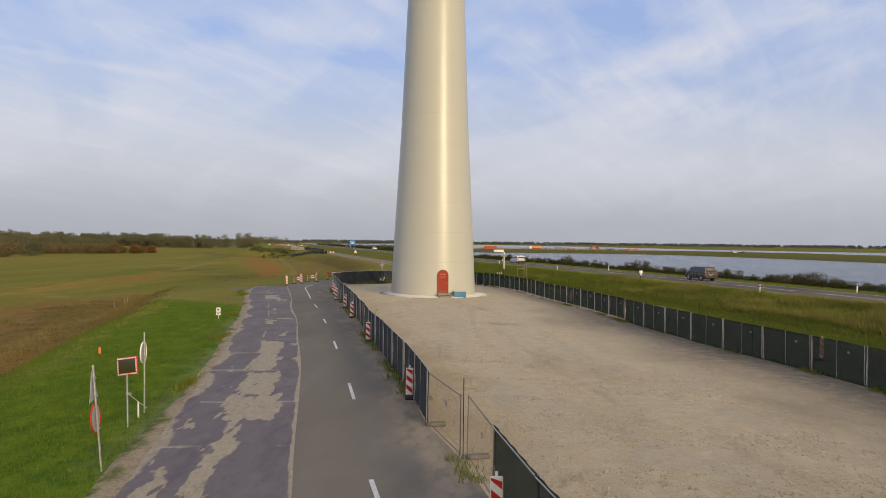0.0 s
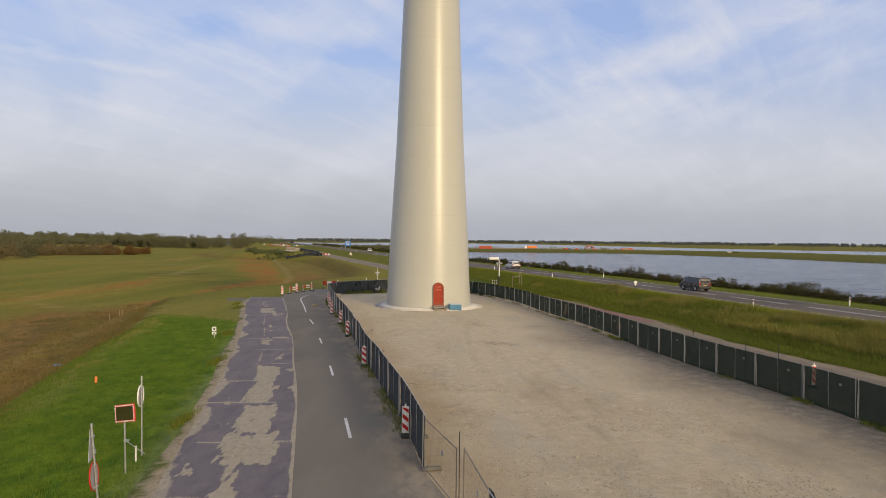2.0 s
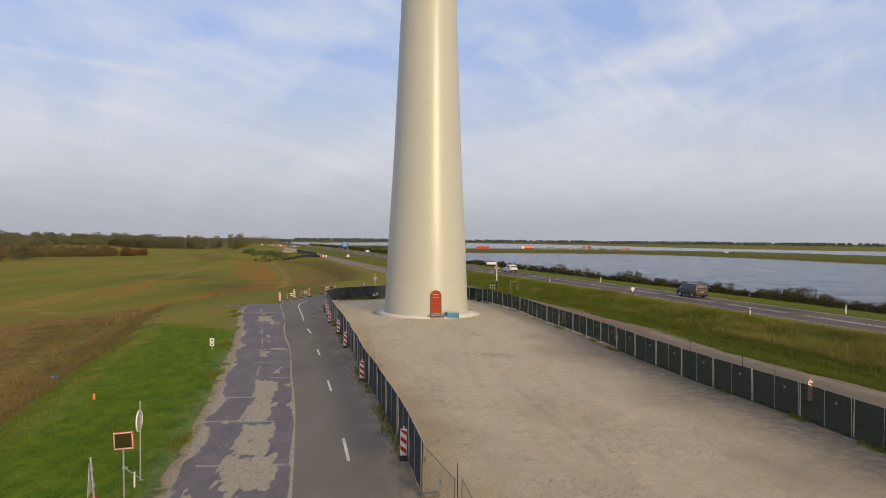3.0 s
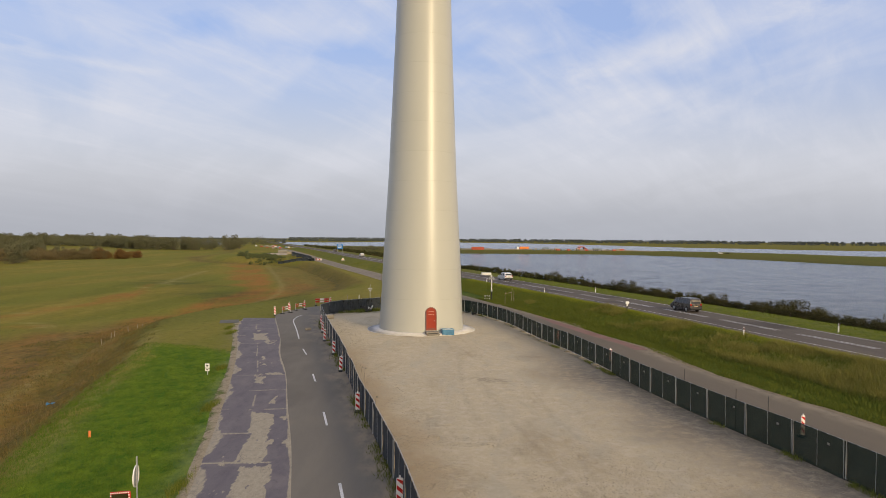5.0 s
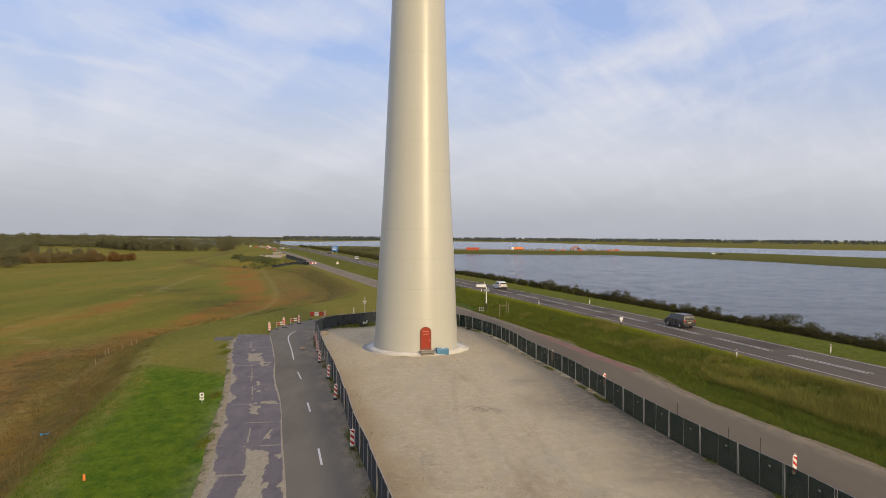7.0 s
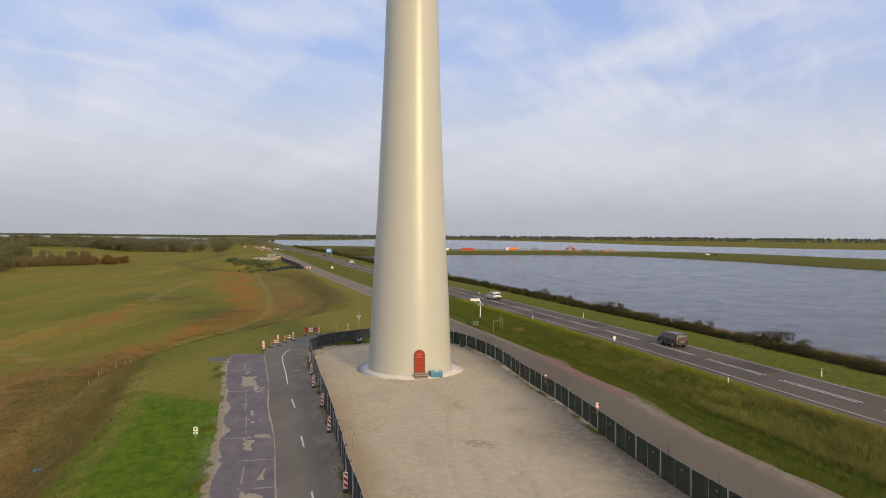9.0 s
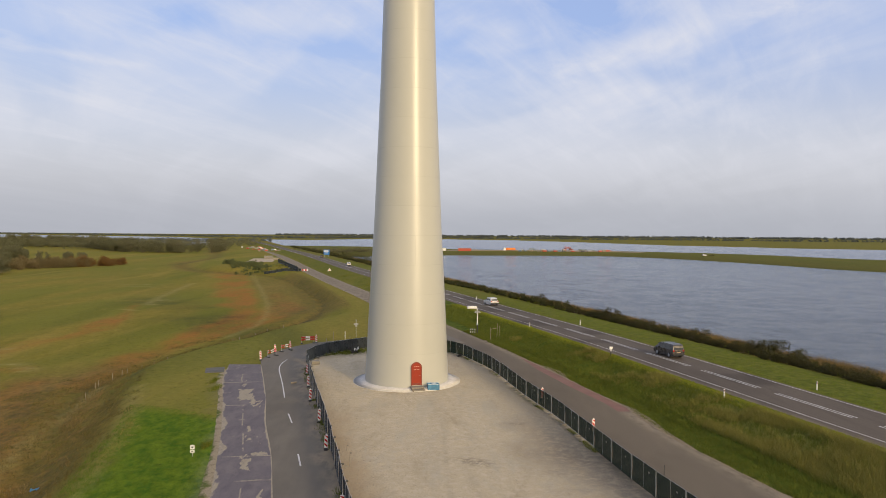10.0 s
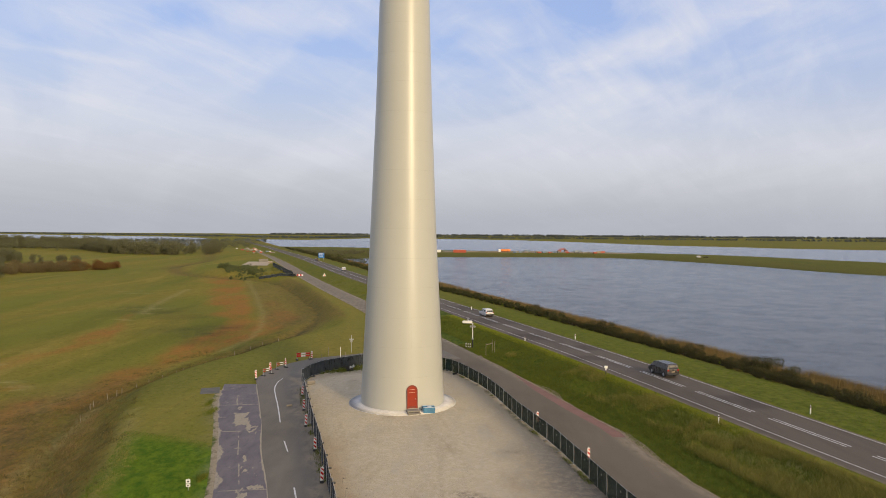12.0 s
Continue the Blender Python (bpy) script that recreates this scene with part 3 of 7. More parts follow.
def height(x, y):
    x, y = np.asarray(x, float), np.asarray(y, float)
    s = across(x, y)
    right = np.interp(s, [-14.4, -12.6, -7.0, -5.4, 5.0, 9.0, 14.5, 19, 27, 35, 40, 46, 60, 4000], [0, 0.22, 1.38, 1.53, 1.53, 1.4, 0.9, 0.1, -2.2, -3.3, -3.85, -4.6, -5.2, -5.4])
    lump = (layered(x, y, 6.0, 3) - 0.5)
    right = right + (lump * 0.8 + (layered(x, y, 2.4, 4) - 0.5) * 0.4) * ramp(s, -13.6, -12.2) * (1 - ramp(s, -7.2, -5.6)) + np.where((s > 16) & (s < 36), lump * 0.5, 0)
    c, t = crest_x(y), toe_x(y)
    f = np.clip((c - x) / np.maximum(c - t, 1.0), 0, 3)
    left = -2.35 * ramp(f, 0.0, 1.0) - 0.45 * np.exp(-((f - 1.06) / 0.10) ** 2) + (FIELD + 2.35) * ramp(f, 1.15, 2.2)
    left = left + ramp(f, 0.9, 1.6) * ((layered(x, y, 38, 5) - 0.5) * 0.9 + lump * 0.12) + ramp(f, 0.05, 0.4) * (1 - ramp(f, 0.9, 1.4)) * lump * 0.4
    left = np.where(y > left_lake(x), np.minimum(left, -5.2), left)
    z = np.where(s > -14.4, right, np.where(x < c, left, 0.0))
    land = ramp(y - far_shore(x), -15, 60)
    z = z * (1 - land) + land * (-2.4 + 1.2 * layered(x, y, 300, 8))
    z = np.where((x > c) & (s < -14.4) & (y < 88), z - 0.07 * ramp(x - pad_x(y), -4.0, -1.9), z)
    flat = (x > pad_x(y) - 1.9) & (s < -14.5) & (y < 112) & (x > crest_x(y))
    z = np.where(flat, -0.07, z)
    z = np.where((s > -5.1) & (s < 4.3), HIGH - 0.06, z)
    z = np.where((s < -14.2) & (s > -21.4) & (x > c + 0.5), -0.07, z)
    return z


def steps(core, near, far, grow):
    """Grid lines: even inside core, widening to far."""
    a, b = core
    v = list(np.arange(a, b + near * 0.5, near))
    d = near
    while v[-1] < far[1]:
        d *= grow
        v.append(v[-1] + d)
    d = near
    while v[0] > far[0]:
        d *= grow
        v.insert(0, v[0] - d)
    return np.array(v)


def sheet(name, X, Y, Z, material, label, category, attrs=None, smooth=True):
    ny, nx = X.shape
    verts = np.stack([X, Y, Z], -1).reshape(-1, 3)
    k = np.arange(nx * ny).reshape(ny, nx)
    faces = np.stack([k[:-1, :-1], k[:-1, 1:], k[1:, 1:], k[1:, :-1]], -1).reshape(-1, 4)
    me = mesh_data(name, verts.tolist(), faces.tolist(), material, smooth)
    for key, v in (attrs or {}).items():
        a = me.attributes.new(key, "FLOAT", "POINT")
        a.data.foreach_set("value", np.ascontiguousarray(v, dtype=np.float32).reshape(-1))
    return tagged(new(name, me), label, category, kind="structure")


def blob(x, y, cx, cy, rx, ry, turn=0.0):
    a = radians(turn)
    u, v = (x - cx) * math.cos(a) + (y - cy) * math.sin(a), -(x - cx) * math.sin(a) + (y - cy) * math.cos(a)
    return np.exp(-((u / rx) ** 2 + (v / ry) ** 2))


# ---- ground ----
gx = steps((-100, 62), 1.0, (-4600, 4600), 1.055)
gy = steps((8, 262), 1.0, (-300, 4900), 1.05)
GX, GY = np.meshgrid(gx, gy)
GZ = height(GX, GY)
crest, toe = crest_x(GY), toe_x(GY)
wob = (layered(GX, GY, 5, 11) - 0.5) * 3.5
side = across(GX, GY)
lush = ramp(GX - crest + wob, -1.0, 0.6) * (1 - ramp(GY + 0.45 * (GX + 23) + wob * 0.8, 64, 67)) * (side < -30)
verge = ramp(GX - crest, -2, 2) * (1 - lush) * (side < -14)
rust = np.exp(-((toe - GX - 9.5) / 6.0) ** 2) * ramp(GY, 92, 112) * (1 - ramp(GY, 185, 225))
rust = np.maximum(rust, 0.7 * np.exp(-((toe - GX - 9) / 9.0) ** 2) * (1 - ramp(GY, 90, 108)) * ramp(GY, 30, 60))
for cx, cy, rx, ry, turn, w in ((-57, 98, 9, 6, 0, 0.75), (-70, 108, 14, 8, 10, 0.55), (-45, 215, 6, 30, 12, 0.7), (-60, 75, 14, 14, 0, 0.5), (-76, 186, 5, 10, 8, 0.6)):
    rust = np.maximum(rust, w * blob(GX, GY, cx, cy, rx, ry, turn))


def stroke(pts, w):
    """Nearness to a line of points over the ground."""
    best = np.full(GX.shape, 1e9)
    for (ax, ay), (bx, by) in zip(pts, pts[1:]):
        t = np.clip(((GX - ax) * (bx - ax) + (GY - ay) * (by - ay)) / ((bx - ax) ** 2 + (by - ay) ** 2), 0, 1)
        best = np.minimum(best, np.hypot(GX - ax - t * (bx - ax), GY - ay - t * (by - ay)))
    return np.exp(-((best / w) ** 2))


rust = np.maximum(rust, 0.9 * stroke([(-84, 318), (-56, 221), (-45, 176), (-42, 152), (-43, 135), (-44, 120), (-45, 105), (-44, 94), (-44, 88)], 5.0))
rust = np.maximum(rust, 0.85 * stroke([(-92, 330), (-62, 225), (-50, 185)], 9.0))
rust = np.maximum(rust, 0.8 * stroke([(-69, 160), (-67, 145), (-67, 132), (-68, 123), (-70, 108)], 4.0))
rust = np.maximum(rust, 1.1 * stroke([(-50, 89), (-48, 80), (-43, 72), (-37, 60), (-30, 46), (-26, 34)], 3.5))
rust = np.maximum(rust, 0.75 * stroke([(-110, 108), (-84, 112), (-74, 118), (-69.6, 125), (-64, 141), (-70, 162), (-76, 183)], 3.0))
rust = ramp(rust + (layered(GX, GY * 0.6, 10, 21) - 0.5) * 1.0, 0.40, 1.0) * (rust > 0.04) * (GX < toe + 1)
frac = (crest - GX) / np.maximum(crest - toe, 1)
wide_f = np.interp(GY, [60, 85], [0.46, 0.30])
dry = np.exp(-((frac - 0.80) / wide_f) ** 2) * (GY < 120) * 0.95
dry = np.maximum(dry, np.exp(-((frac - 1.05) / 0.3) ** 2) * (GY >= 110) * 0.75)
dry = np.maximum(dry, 0.6 * ramp(GX, -37 - 0.29 * (GY - 165) - 1, -37 - 0.29 * (GY - 165) + 3) * ramp(GY, 150, 168) * (1 - ramp(GY, 285, 305)) * (GX < crest))
ditch = np.exp(-((frac - 0.98) / np.clip(2.2 / np.maximum(crest - toe, 1), 0.1, 0.5)) ** 2) * (0.3 + 0.6 * layered(GX, GY, 7, 27)) * ramp(GY, 20, 60)
ditch = np.maximum(ditch, 0.45 * np.exp(-((frac - 0.55) / 0.22) ** 2) * layered(GX, GY, 5, 29) * (GY < 112))
for cx, cy, rx, ry, turn, w in ((-80, 203, 6, 5, 0, 0.6), (-44, 160, 7, 5, 10, 0.6), (-60, 178, 10, 3, 10, 0.45)):
    ditch = np.maximum(ditch, w * blob(GX, GY, cx, cy, rx, ry, turn) * (0.4 + layered(GX, GY, 6, 31)))
ditch = np.maximum(ditch, 0.5 * stroke([(-47, 262), (-33, 205), (-29, 189), (-29, 169), (-29.5, 146), (-32, 123), (-36, 108)], 3.0) * (0.4 + layered(GX, GY, 6, 35)))
for cx, cy, rx, ry, w in ((-73, 190, 9, 8, 0.75), (-46, 150, 5, 7, 0.8), (-53, 156, 6, 5, 0.6), (-44.5, 139, 4, 4, 0.7), (-62, 182, 8, 3, 0.4)):
    ditch = np.maximum(ditch, w * blob(GX, GY, cx, cy, rx, ry) * (0.3 + 1.1 * layered(GX, GY, 4, 37)))
straw = 0.6 * stroke([(-104, 381), (-78, 318), (-55, 237), (-42, 189), (-36, 160), (-34, 143), (-36, 128)], 0.75)
rough = 0.45 + 1.1 * layered(GX, GY, 3, 127)
straw = np.maximum(straw, 0.55 * rough * stroke([(-18, 30), (-20.5, 38.5), (-22.1, 44.2), (-23.4, 50.0), (-24.6, 55.1), (-27.2, 64.2), (-31.2, 77.0)], 0.9))
straw = np.maximum(straw, 0.6 * rough * stroke([(-29, 38), (-33.0, 51.6), (-34.6, 58.1), (-36.9, 67.9), (-37.8, 76.8), (-39, 84)], 0.9))
straw = np.maximum(straw, 0.16 * verge * (GY < 300))
straw = np.maximum(straw, 0.75 * ramp(side, -11.0, -7.5) * (1 - ramp(side, -5.0, -4.4)) * (1 - ramp(GY, 52, 92)) * (0.3 + layered(GX, GY, 4, 63)))
straw = np.maximum(straw, 0.7 * stroke([(-74, 186), (-79.4, 209), (-88.4, 267)], 1.2))
ditch = np.maximum(ditch, 0.75 * rough * stroke([(-22, 30), (-25.7, 44.6), (-27.0, 50.5), (-28.2, 57.1), (-30.5, 66.3), (-34.6, 80.0), (-37.1, 92.0)], 1.7))
ditch = np.maximum(ditch, 0.55 * rough * stroke([(-33, 46), (-36.9, 57.5), (-39.9, 65.5), (-42.0, 72.8), (-46, 84)], 1.8))
for cx, cy, rx, ry in ((-73, 174, 3, 2), (-75, 199, 4, 3), (-70, 186, 4, 2), (-104, 257, 9, 3), (-98, 246, 7, 2), (-57, 98, 2.5, 2), (-60, 102, 2, 1), (-68, 116, 3, 1.5)):
    straw = np.maximum(straw, blob(GX, GY, cx, cy, rx, ry) * ramp(layered(GX, GY, 2.5, 39), 0.45, 0.6))
ditch = np.clip(np.maximum(ditch * 0.85, 0.9 * np.exp(-((frac - 1.0) / np.clip(1.3 / np.maximum(crest - toe, 1), 0.08, 0.35)) ** 2) * ramp(GY, 70, 85) * (1 - ramp(GY, 150, 175))), 0, 1)
dry = np.maximum(dry, 0.7 * np.exp(-((toe - GX - 5) / 9.0) ** 2) * (1 - ramp(GY, 85, 120)) * (0.5 + layered(GX, GY, 8, 67)))
dry = np.maximum(dry, 0.6 * ramp(side, 15, 19) * (1 - ramp(side, 60, 70)))
bank = ramp(side, -15.2, -14.2) * (1 - ramp(side, -4.2, -3.9))
bank = np.maximum(bank, 0.75 * ramp(side, 3.8, 4.4) * (1 - ramp(side, 14.5, 16.5)))
bank = np.maximum(bank, 0.12 * verge * (GY < 420) * (0.5 + layered(GX, GY, 9, 43)) * (side < -20))
bank = bank * (1 - 0.45 * ramp(GY, 130, 230))
bank = np.where(GY > far_shore(GX) - 40, 0.25, bank)
dry = np.where(GY > far_shore(GX) - 40, 0.3, dry)
bare = 0.35 * np.exp(-((GX - pad_x(GY) + 0.45) / 0.75) ** 2) * (GY < 84) * ramp(layered(GX, GY, 3, 33), 0.3, 0.6)
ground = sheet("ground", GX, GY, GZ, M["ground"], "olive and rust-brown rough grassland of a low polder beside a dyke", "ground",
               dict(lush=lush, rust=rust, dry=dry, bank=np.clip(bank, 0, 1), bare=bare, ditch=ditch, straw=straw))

lake = bpy.data.meshes.new("water")
wx, wy = np.array([-4600, -1500, -600, -200, 0, 200, 600, 1500, 4600.0]), np.array([-300, 0, 100, 200, 400, 800, 1600, 4000.0])
WX, WY = np.meshgrid(wx, wy)
sheet("water", WX, WY, np.full_like(WX, WATER), M["water"], "calm grey-blue lake water with fine ripples painted light and dark", "lake")


# ---- roads and yard ----
def strip_sheet(name, ys, left, right, nx, z, material, label, category, attrs=None):
    f = np.linspace(0, 1, nx)
    Y = np.repeat(ys[:, None], nx, 1)
    XL, XR = left(ys)[:, None], right(ys)[:, None]
    X = XL + (XR - XL) * f[None, :]
    Z = z(X, Y) if callable(z) else np.full_like(X, z)
    return sheet(name, X, Y, Z, material, label, category, attrs(X, Y, f) if attrs else None)


def off(f, d):
    return lambda y: f(y) + d / ACROSS


def highway_dust(X, Y, f):
    e = np.minimum(f, 1 - f)[None, :] + 0 * X
    stain = np.zeros_like(X)
    # darker repaired stretches of asphalt
    for y0, y1, a, b in ((97.5, 101.0, 0.0, 0.55), (106, 110.5, 0.45, 1.0), (116, 123, 0.0, 0.6), (70, 76, 0.5, 1.0), (136, 146, 0.0, 1.0), (160, 170, 0.4, 1.0)):
        stain = np.maximum(stain, ramp(Y, y0 - 0.8, y0 + 0.8) * (1 - ramp(Y, y1 - 0.8, y1 + 0.8)) * ((f >= a) & (f <= b))[None, :])
    return dict(dust=(1 - ramp(e, 0.0, 0.06)) * 0.5, stain=0.55 * stain)


ys_far = np.concatenate([np.arange(-120, 30, 3.0), np.arange(30, 200, 0.8), np.arange(200, 260, 3.0), np.arange(260, 1400, 12.0)])
strip_sheet("road_highway", ys_far, off(highway_x, -4.85), off(highway_x, 4.0), 17, HIGH, M["highway"], "dark brown-grey asphalt two-lane highway along the dyke", "road", highway_dust)


def service_dust_sheen(X, Y, f):
    e = np.minimum(f, 1 - f)[None, :] + 0 * X
    # dusty edges; beyond y 105 the road's grazing sheen is painted as paler colour
    return dict(dust=np.clip((1 - ramp(e, 0.02, 0.22)) * (0.4 + layered(X, Y, 4, 71)) * 0.8 + 0.6 * ramp(Y, 105, 145), 0, 1))


def service_left(y):
    beside = np.where(y < 88, fence_r(np.minimum(y, 88)) + 0.22, 1e4)
    return np.minimum(beside, highway_x(y) - np.interp(y, [0, 50, 90, 100, 130, 180], [20.7, 20.7, 20.6, 20.6, 20.7, 20.9]) / ACROSS)


strip_sheet("road_service", np.concatenate([np.arange(-60, 260, 2.0), np.arange(260, 700, 12.0)]), service_left, lambda y: highway_x(y) - bank_foot(y), 15, 0.0, M["service"],
            "pale worn asphalt service road between fence and bank", "road", service_dust_sheen)


def pad_masks(X, Y, f):
    fine = 0.5 * layered(X * 1.2, Y * 0.3, 0.5, 41) + 0.5 * layered(X * 1.6, Y * 0.4, 0.26, 47)
    n2 = layered(X, Y, 3.2, 44)
    wide_m = np.maximum(seam_x(Y) - pad_x(Y), 0.5)
    u = (X - pad_x(Y)) / wide_m
    m = np.zeros_like(X)
    for y0, y1, u0, u1, w in ((34.5, 41.0, 0.46, 0.76, 1.0), (31.6, 36.0, 0.38, 0.70, 0.95), (26.0, 31.2, 0.40, 0.76, 0.9), (22.6, 26.6, 0.34, 0.84, 1.05), (18.5, 23.0, 0.42, 0.60, 0.95), (13.0, 19.5, 0.36, 0.50, 0.9),
                              (14.0, 18.5, 0.08, 0.22, 0.75), (21.5, 23.5, 0.05, 0.24, 0.7), (34.0, 35.6, 0.84, 1.05, 1.0), (39.4, 40.8, 0.86, 0.98, 0.8), (49.0, 51.4, 0.46, 0.60, 0.85), (52.4, 53.2, 0.46, 0.95, 0.8), (56.0, 61.0, 0.52, 0.66, 0.85), (55.5, 57.5, 0.74, 0.80, 0.8), (57.8, 58.8, 0.5, 0.98, 0.75),
                              (70.0, 75.0, 0.40, 0.74, 0.8), (67.0, 70.0, 0.62, 0.86, 0.75), (76.0, 79.5, 0.42, 0.60, 0.65), (43.0, 45.0, 0.66, 0.82, 0.7), (30.8, 32.2, 0.1, 0.3, 0.6), (27.4, 28.0, 0.1, 0.4, 0.7)):
        du = np.minimum(u - u0, u1 - u) * wide_m
        dv = np.minimum(Y - y0, y1 - Y)
        m = np.maximum(m, w * ramp(np.minimum(du / 0.55, dv / 1.1), -1.0, 1.0))
    patch = ramp(m + (fine - 0.5) * 1.5 + (n2 - 0.5) * 0.5, 0.46, 0.60)
    along = np.exp(-(np.abs(u - 0.47 - 0.006 * np.sin(Y)) * wide_m / 0.09) ** 2) * ramp(layered(X, Y, 2.0, 49), 0.35, 0.55)
    joints = np.zeros_like(X)
    for cy in (14.4, 19.7, 25.2, 31.4, 36.4, 41.5, 46.7, 51.9, 57.2, 62.4, 67.7, 73.0, 78.2, 83.4):
        joints = np.maximum(joints, np.exp(-((Y - cy - 0.1 * (X - pad_x(Y)) - (n2 - 0.5) * 0.35) / 0.15) ** 2) * ramp(layered(X, Y, 1.6, 53), 0.38, 0.56))
    edge = np.maximum(0.8 * (1 - ramp(u * wide_m + (n2 - 0.5) * 1.2 + (fine - 0.5) * 0.5, 0.05, 0.35)), 1 - ramp((1 - u) * wide_m + (n2 - 0.5) * 0.3, 0.03, 0.17))
    dusty = 0.22 * ramp(layered(X, Y * 0.3, 1.2, 57), 0.52, 0.75) + 0.35 * ramp(Y, 64, 84) * ramp(layered(X, Y, 1.5, 59), 0.3, 0.6)
    return dict(sand=np.clip(np.maximum.reduce([patch * 0.86, along * 0.72, joints * 0.8, edge * 0.9, dusty]), 0, 1))


strip_sheet("pavement_old", np.arange(4, 89.2, 0.16), pad_x, seam_x, 56, 0.0, M["pad"], "worn purple-grey asphalt lay-by with sandy patches and slab joints", "pavement", pad_masks)


def shoulder_left(y):
    return pad_x(y) - 0.9 - 0.45 * value_noise(y, y * 0, 9.0, 101)


def shoulder_masks(X, Y, f):
    n = layered(X, Y, 1.1, 105)
    return dict(weed=np.clip(1.25 * (1 - ramp(f[None, :] + 0 * X + (n - 0.5) * 1.1, 0.30, 0.72)), 0, 1))


def shoulder_height(X, Y):
    e = X - shoulder_left(Y)
    return -0.16 + 0.148 * ramp(e, 0, 0.9) + 0.02 * (layered(X, Y, 0.7, 107) - 0.5) * ramp(pad_x(Y) - X, 0.0, 0.3)


strip_sheet("shoulder_sand", np.arange(4, 86, 0.2), shoulder_left, lambda y: pad_x(y) + 0.04, 16, shoulder_height, M["shoulder"], "sandy worn shoulder between grass and old asphalt", "road shoulder", shoulder_masks)


def road_masks(X, Y, f):
    n = layered(X, Y, 2.6, 51)
    edge = ramp(f[None, :] + 0 * X + (n - 0.5) * 0.3, 0.60, 0.92)
    return dict(dust=np.clip(edge * 1.0 + 0.12 * ramp(n, 0.55, 0.75) + 0.12 * (1 - ramp(Y, 16, 36)) * ramp(n, 0.3, 0.6), 0, 1))


# local road: straight along the yard, then a bend to the right behind the tower onto the service road
strip_sheet("road_local", np.arange(-30, 88.1, 0.5), seam_x, lambda y: fence_l(y) - 0.05, 26, 0.003, M["road"], "grey asphalt road curving past the fenced gravel yard", "road", road_masks)
outer = [(-20.1, 88.0), (-21.3, 92.2), (-20.9, 97.4), (-19.3, 102.4), (-16.6, 106.6), (-12.9, 109.3), (-8.4, 111.8), (-3.0, 114.6), (1.0, 117.0), (3.6, 119.5)]
inner = [(-14.2, 88.0), (-14.9, 92.0), (-14.5, 96.8), (-13.4, 99.6), (-11.2, 102.0), (-8.4, 103.6), (-5.0, 104.6), (-1.0, 105.6), (3.6, 106.5), (7.6, 107.0)]


def resample(pts, n):
    p = np.array(pts, float)
    d = np.concatenate([[0], np.cumsum(np.hypot(*np.diff(p, axis=0).T))])
    t = np.linspace(0, d[-1], n)
    q = np.stack([np.interp(t, d, p[:, 0]), np.interp(t, d, p[:, 1])], 1)
    k = np.array([1, 2, 3, 2, 1.0])
    k /= k.sum()
    e = np.concatenate([q[:1], q[:1], q, q[-1:], q[-1:]])
    q = np.stack([np.convolve(e[:, i], k, "valid") for i in (0, 1)], 1)
    q[0], q[-1] = p[0], p[-1]
    return q


bo, bi = resample(outer, 60), resample(inner, 60)
fr = np.linspace(0, 1, 20)
BX = bo[:, None, 0] * (1 - fr) + bi[:, None, 0] * fr
BY = bo[:, None, 1] * (1 - fr) + bi[:, None, 1] * fr
sheet("road_bend", BX, BY, np.full_like(BX, 0.005), M["road"], "grey asphalt bend joining the service road behind the tower", "road", dict(dust=0.9 * ramp(fr[None, :] + 0 * BX + (layered(BX, BY, 3, 61) - 0.5) * 0.6, 0.55, 1.05)))


def yard_left(y):
    return np.where(y < 90, fence_l(np.minimum(y, 90)) - 0.05, np.interp(y, [90, 95.4, 97, 99.8, 101.6], [-14.65, -13.6, -12, -9.7, -7.8]))


def yard_right(y):
    return np.interp(y, [98.5, 100.5, 101.6], [4.6, 3.0, 1.0]) * (y >= 98.5) + fence_r(np.minimum(y, 98.5)) * (y < 98.5) + 0.3


